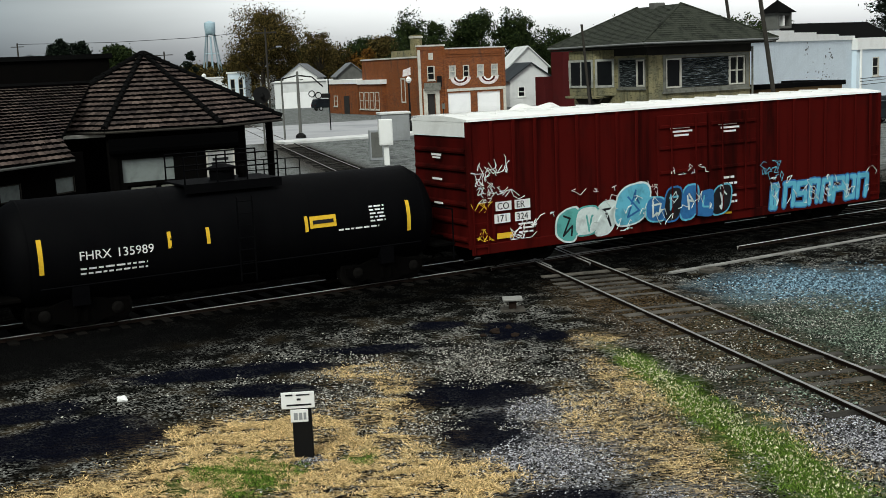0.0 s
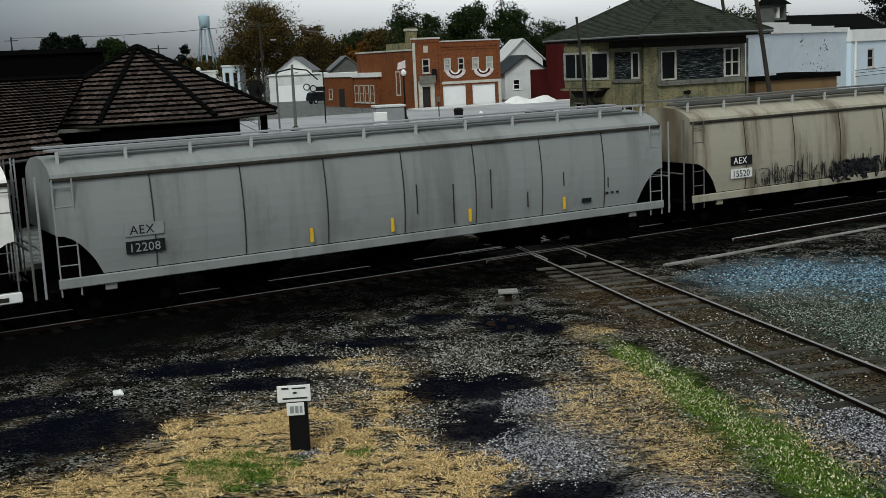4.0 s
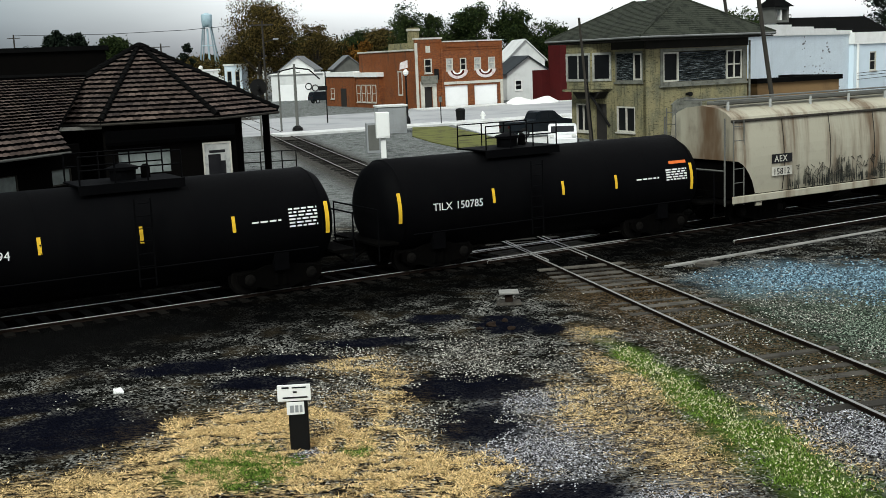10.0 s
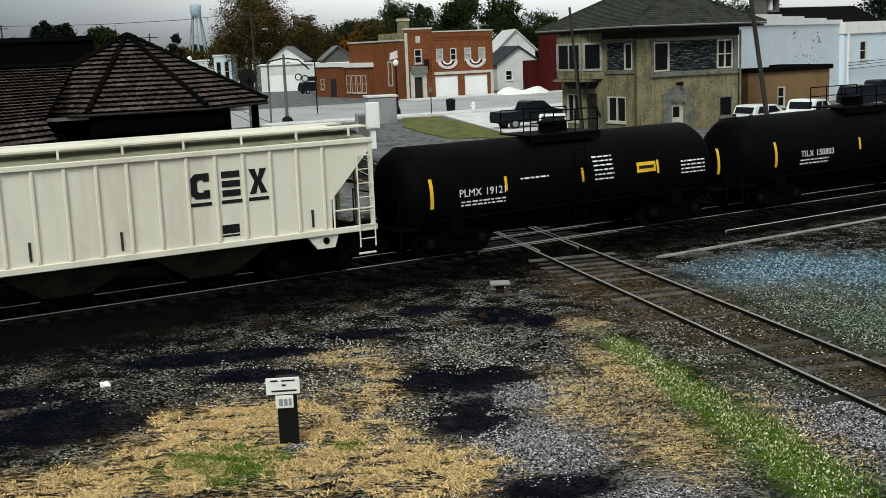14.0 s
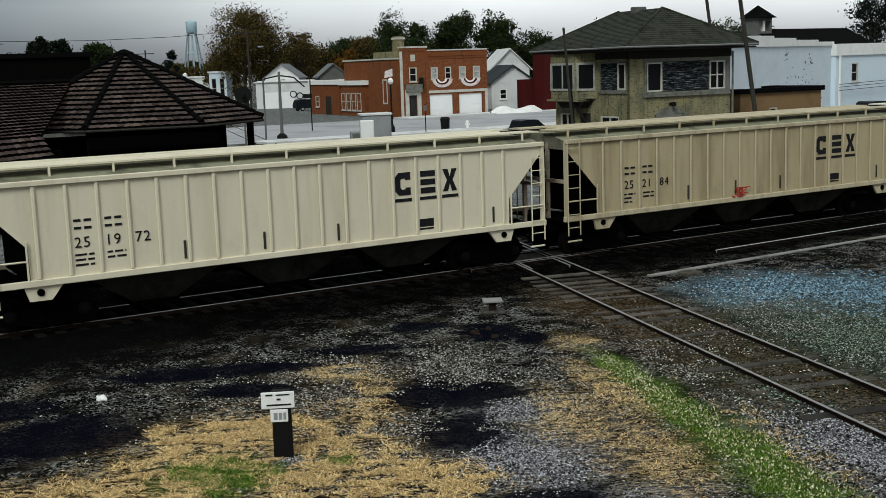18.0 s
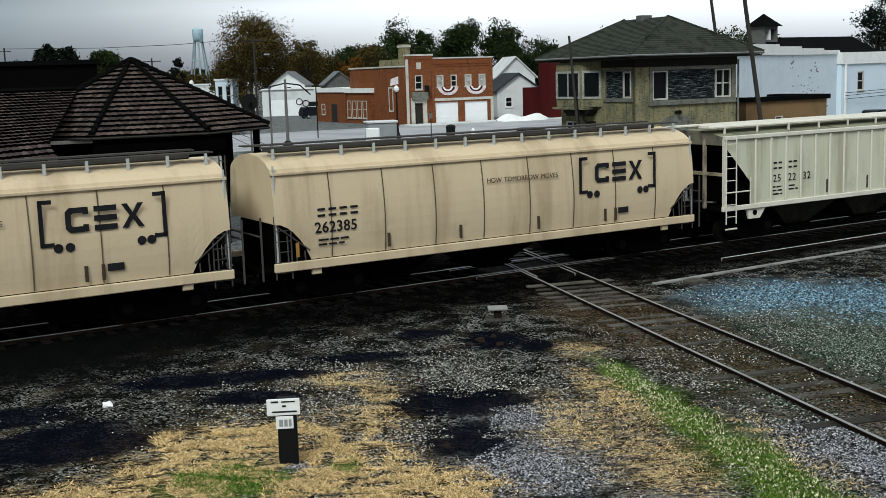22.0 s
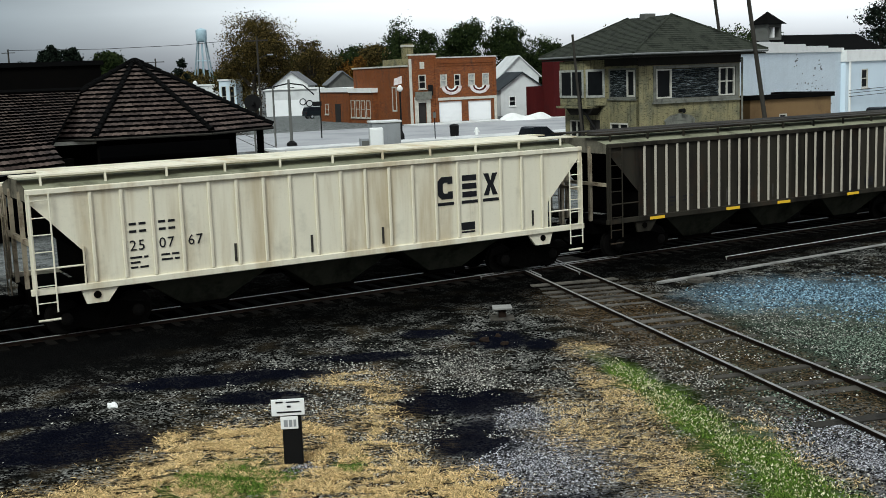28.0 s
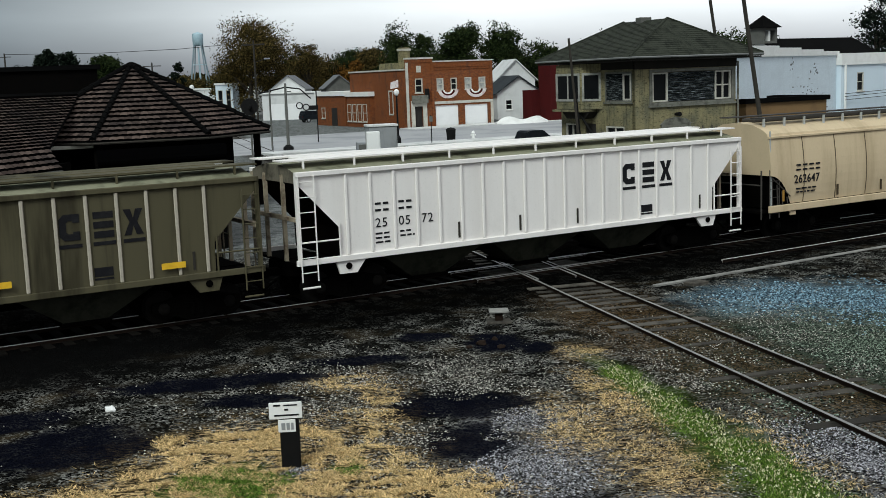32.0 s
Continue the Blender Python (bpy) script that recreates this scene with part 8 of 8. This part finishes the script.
def build_train():
    """All cars in order, each with its middle on the track at 16 s."""
    cars = []
    cars.append((184.53, boxcar()))
    cars.append((169.45, tank_car("black tank car with yellow strips and white number", "FHRX 135989", (-1.93, -0.95, 1.7), -4.12, 1, 1.8, (-4.98, 4.72), [(3.55, 2, 22, 0.45, 5), (-4.1, -18, -8, 1.6, 2), (2.6, -4, 0, 1.2, 1)])))
    beige = ((0.36, 0.335, 0.265), (0.10, 0.07, 0.04))
    h3 = curved_hopper((*beige, 0.85), "grimy beige hopper car with dark graffiti along the bottom", 9.0, 3, posts=12, walk_mat=M["trim_grey"])
    y = -1.57
    plated(h3, "AEX", "15520", -7.45, y, 2.0)
    scribble(h3, -2.5, -0.4, 1.05, 1.75, y, M["dark_mark"], 31, 60, 0.03)
    scribble(h3, -6.2, -2.6, 1.25, 1.8, y - 0.01, M["dark_mark"], 32, 26)
    drips(h3, -6.4, 8.2, 1.18, 0.85, y, M["soot"], 34, 420)
    drips(h3, -2.6, 7.9, 1.18, 0.6, y - 0.006, M["dark_mark"], 35, 200)
    scribble(h3, 3.5, 7.8, 1.25, 1.7, y - 0.012, M["tie"], 36, 34, 0.016)
    bars(h3, "notice", [(6.1, 7.1, 2.75, 2.84), (6.1, 7.0, 2.58, 2.67), (6.1, 7.1, 2.41, 2.5), (6.1, 6.9, 2.24, 2.33)], y, M["dark_mark"], "dark lines of lettering")
    cars.append((153.58, h3))
    grey = ((0.25, 0.265, 0.26), (0.14, 0.145, 0.14))
    h4 = curved_hopper((*grey, 0.6), "plain grey hopper car with short yellow marks", 9.15, 4, posts=12, walk_mat=M["grey_metal"])
    for x in (-2.78, -0.4, 2.07, 5.35):
        part("reflector", bm_box(x - 0.045, x + 0.045, -1.565, -1.535, 1.3, 1.66), M["yellow"], h4, "yellow reflective strip")
    plated(h4, "AEX", "12208", -7.6, -1.57, 2.0, M["grey_metal"], M["dark_mark"])
    bars(h4, "data_plate", [(6.0, 6.35, 1.42, 1.55), (6.9, 7.0, 1.6, 1.66), (7.1, 7.2, 1.6, 1.66), (7.3, 7.4, 1.6, 1.66)], -1.55, M["dark_mark"])
    for x, a, b in ((0.39, 1.7, 2.5), (1.55, 1.3, 2.4), (2.8, 1.6, 2.7), (4.05, 1.5, 1.95), (5.35, 2.0, 2.4), (7.0, 1.8, 2.1)):
        part("rust_run", bm_box(x - 0.015, x + 0.015, -1.562, -1.54, a, b), M["pole"], h4)
    cars.append((134.1, h4))
    white = ((0.80, 0.785, 0.745), (0.52, 0.49, 0.44))
    h5 = curved_hopper((*white, 0.45), "clean off-white hopper car with dark stencilled panels", 8.85, 5, posts=12, walk_mat=M["trim_grey"], seams=4, sill=M["white"], bottom=1.04)
    plated(h5, "AEX", "15949", -7.95, -1.57, 2.0, ink=M["white_mark"])
    bars(h5, "notice", [(5.6, 6.1, 2.75, 2.8), (5.6, 6.6, 2.62, 2.67), (5.65, 6.7, 2.5, 2.55), (5.7, 6.0, 2.38, 2.43), (6.3, 6.6, 2.38, 2.43)], -1.57, M["dark_mark"], "dark lines of lettering")
    bars(h5, "notice", [(-2.1, -1.0, 1.6, 1.63), (-2.1, -1.0, 1.38, 1.41), (-2.1, -2.07, 1.4, 1.6), (-1.03, -1.0, 1.4, 1.6), (-1.9, -1.2, 1.46, 1.54)], -1.56, M["dark_mark"], "dark boxed label")
    bars(h5, "data_plate", [(6.8, 7.2, 1.35, 1.52)], -1.555, M["dark_mark"])
    small_print(h5, -7.95, 1.35, 3.0, 2, -1.555, M["dark_mark"], 8, 0.12, 0.05)
    scribble(h5, -5.1, -3.1, 1.3, 1.9, -1.56, M["dark_mark"], 33, 10)
    for x0, z0, x1, z1 in ((-4.0, 1.05, -2.9, 1.75), (-2.9, 1.75, -2.3, 1.95), (-0.3, 1.1, 0.6, 1.8), (0.6, 1.8, 1.3, 2.0), (-6.5, 1.0, -5.5, 1.4)):
        part("scrape", scrape_bm(x0, z0, x1, z1, -1.56), M["pole"], h5, "dark scrape mark")
    for x in (-7.3, -4.6, -2.0, 0.4, 3.0, 5.6, 8.0):
        part("rust_patch", bm_box(x, x + 0.6, -1.568, -1.561, 0.83, 0.93), M["tie"], h5)
    cars.append((115.16, h5))
    rust = ((0.38, 0.355, 0.28), (0.10, 0.055, 0.028))
    h6 = curved_hopper((*rust, 0.95), "rust-streaked beige hopper car with outlined graffiti", 8.95, 6, posts=10, walk_mat=M["trim_grey"], bottom=1.06)
    plated(h6, "AEX", "15812", -7.3, -1.57, 2.0, ink=M["trim_pale"])
    bars(h6, "notice", [(6.15, 7.25, 2.24 + 0.11 * i, 2.31 + 0.11 * i) for i in range(6)], -1.57, M["dark_mark"], "dark lines of lettering")
    for x0, x1, z0, z1, n, sd in ((0.25, 3.0, 0.95, 1.98, 4, 41), (3.5, 5.35, 0.95, 1.88, 3, 42)):
        bubbles(h6, x0, x1, z0, z1, -1.56, sd, [M["dark_mark"]], [M["white_mark"]], [M["white_mark"]], n, "black graffiti letter with white outline")
    scribble(h6, -6.2, -0.2, 1.3, 1.95, -1.57, M["tie"], 43, 34)
    drips(h6, -6.6, 0.1, 1.06, 0.8, -1.565, M["soot"], 44, 260)
    drips(h6, 5.4, 8.0, 1.1, 0.6, -1.565, M["soot"], 45, 90)
    cars.append((95.45, h6))
    cars.append((79.65, tank_car("black tank car with white number and orange label", "TILX 150785", (-2.35, 0.1, 2.1), -4.38, 2, None, (-5.4, 5.15), [(4.1, 2, 18, 0.85, 5), (2.9, 6.5, 9, 0.9, 1)], orange=True, dome=-0.93)))
    cars.append((66.7, tank_car("black tank car with white number", "TILX 150794", (-1.92, 0.46, 2.8), -4.23, 3, None, (-5.26, 5.37), [(4.3, -2, 20, 0.8, 6), (3.28, 6.5, 9, 0.8, 1), (-5.1, -30, -20, 0.5, 3)], dome=0.5)))
    cars.append((53.7, tank_car("black tank car with white number and yellow placard", "TILX 150803", (-0.38, 2.1, 4.0), -3.39, 4, 2.6, (-4.55, 5.85), [(4.4, -4, 18, 0.9, 6), (-3.4, -14, -4, 1.4, 2)], dome=0.77)))
    cars.append((40.8, tank_car("black tank car with white number and notices", "PLMX 19121", (-2.57, 0.2, 3.14), -4.18, 5, 2.3, (-5.05, 5.72), [(0.65, -2, 32, 0.75, 6), (4.1, -6, 14, 1.0, 4), (-2.05, 11, 13, 1.0, 1), (-4.1, -14, -6, 1.5, 2)])))
    cream = ((0.74, 0.71, 0.60), (0.46, 0.41, 0.30))
    tan = ((0.42, 0.35, 0.215), (0.19, 0.135, 0.07))
    sand = ((0.68, 0.62, 0.47), (0.42, 0.35, 0.24))
    green = ((0.57, 0.56, 0.43), (0.24, 0.20, 0.12))
    chalk = ((0.82, 0.785, 0.755), (0.55, 0.5, 0.46))
    grim = ((0.026, 0.023, 0.017), (0.004, 0.0035, 0.003))
    brown = ((0.085, 0.076, 0.045), (0.015, 0.013, 0.008))
    pale = paint("pale_ribs", (0.66, 0.62, 0.53), (0.45, 0.4, 0.33), 0.65, 0, 1, 10, 0.4)
    dirty = paint("dirty_pale_ribs", (0.42, 0.38, 0.31), (0.05, 0.035, 0.024), 0.75, 0, 1.2, 14, 0.9, True)
    cars.append((25.93, ribbed_hopper((*cream, 0.35), "clean cream ribbed hopper car with dark block mark", "250672", seed=51)))
    tan_car = ribbed_hopper((*tan, 0.55), "tan ribbed hopper car with pale ribs and dark block mark", "252184", seed=52, trim=paint("tan_ribs", (0.47, 0.41, 0.28), (0.25, 0.19, 0.11), 0.7, 0, 1, 10, 0.6, True))
    scribble(tan_car, -1.2, -0.3, 1.3, 1.6, -1.59, paint("red_scrawl", (0.35, 0.03, 0.02), (0.25, 0.02, 0.02), 0.6), 91, 9, 0.016)
    cars.append((8.88, tan_car))
    cars.append((-7.8, ribbed_hopper((*sand, 0.3), "sandy cream ribbed hopper car with dark block mark", "251972", seed=53)))
    cars.append((-24.85, ribbed_hopper((*green, 0.6), "greenish cream ribbed hopper car with dark block mark", "252232", seed=54, trim=pale)))
    buff = ((0.57, 0.455, 0.30), (0.24, 0.165, 0.085))
    for c, num, sd in ((-41.35, "262385", 55), (-56.96, "261460", 56), (-73.1, "261545", 57)):
        k = curved_hopper((*buff, 0.42), "buff curved-side hopper car with bracketed dark mark", 7.2, sd, num, "logo", 1.2, 9, M["walkway"])
        if sd == 57:
            scribble(k, -1.0, 1.6, 1.3, 1.9, -1.57, M["dark_mark"], 61, 26)
        cars.append((c, k))
    h18 = ribbed_hopper((*grim, 1.0, 0.7, (0.06, 0.028, 0.014)), "blackened rusty hopper car with pale ribs", None, False, 30, 58, rib_mat=dirty)
    for x in (-6.35, -3.1, -0.75, 2.7, 6.35):
        part("reflector", bm_box(x, x + 0.6, -1.6, -1.586, 1.16, 1.25), M["yellow"], h18, "yellow reflective strip")
    cars.append((-89.5, h18))
    cars.append((-106.4, ribbed_hopper(((0.72, 0.67, 0.53), (0.42, 0.32, 0.18), 0.7), "cream ribbed hopper car with dark block mark", "250767", seed=59)))
    cars.append((-122.9, curved_hopper((*buff, 0.36), "buff curved-side hopper car with bracketed dark mark", 7.2, 60, "262647", "logo", 1.2, 9, M["walkway"])))
    cars.append((-139.45, ribbed_hopper((*chalk, 0.2), "chalk white ribbed hopper car with dark block mark", "250572", seed=61)))
    h22 = ribbed_hopper((*brown, 0.8), "grimy brown ribbed hopper car with dark block mark", "252410", seed=62, rib_mat=dirty)
    for x in (5.3, 1.2):
        part("reflector", bm_box(x, x + 0.6, -1.6, -1.586, 1.5, 1.65), M["yellow"], h22, "yellow reflective strip")
    cars.append((-156.35, h22))
    return cars


# how far the train runs before or behind its steady pace, metres, by time
SPEED = 9.956
LAG = [(0, -.06), (.5, -.18), (1, -.08), (1.5, .12), (2, .29), (2.5, .3), (3.5, .1), (5.5, -.02), (6, -.27), (6.5, -.06), (7, -.01), (7.5, .19), (8, .13), (8.5, .02), (9, -.11), (9.5, .06), (10, .14), (10.5, .13),
       (11, .28), (11.5, .14), (12, -.14), (12.5, -.12), (13, -.12), (13.5, 0), (14, .12), (14.5, .05), (16.5, .14), (17, -.1), (17.5, -.15), (18, -.13), (18.5, .13), (19, .09), (19.5, .09), (20, .28),
       (20.5, .16), (21, .01), (21.5, -.06), (22, .03), (22.5, .1), (23, .04), (23.5, .16), (24, -.16), (24.5, -.22)]
LAG += [(25, .02), (25.5, -.15), (27.5, -.14), (28, -.04), (28.5, .15), (29, .16), (29.5, .12), (30, .08), (30.5, -.05), (31, .06), (31.5, .11), (32, -.08)]


def motions():
    for s, car in TRAIN:
        rows = []
        for t, lag in LAG:
            p = track_point(s + SPEED * (t - 16) + lag, TRACK_N)
            rows.append((t, pose(p.x, p.y, 0, 0, 0, TRACK_ANGLE)))
        walk(car, rows)


# ---- build ----
build_ground()
build_tracks()
depot()
signal_tower()
brick_building()
town()
clutter()
vehicles()
trees()
build_strewn()
TRAIN = build_train()
motions()
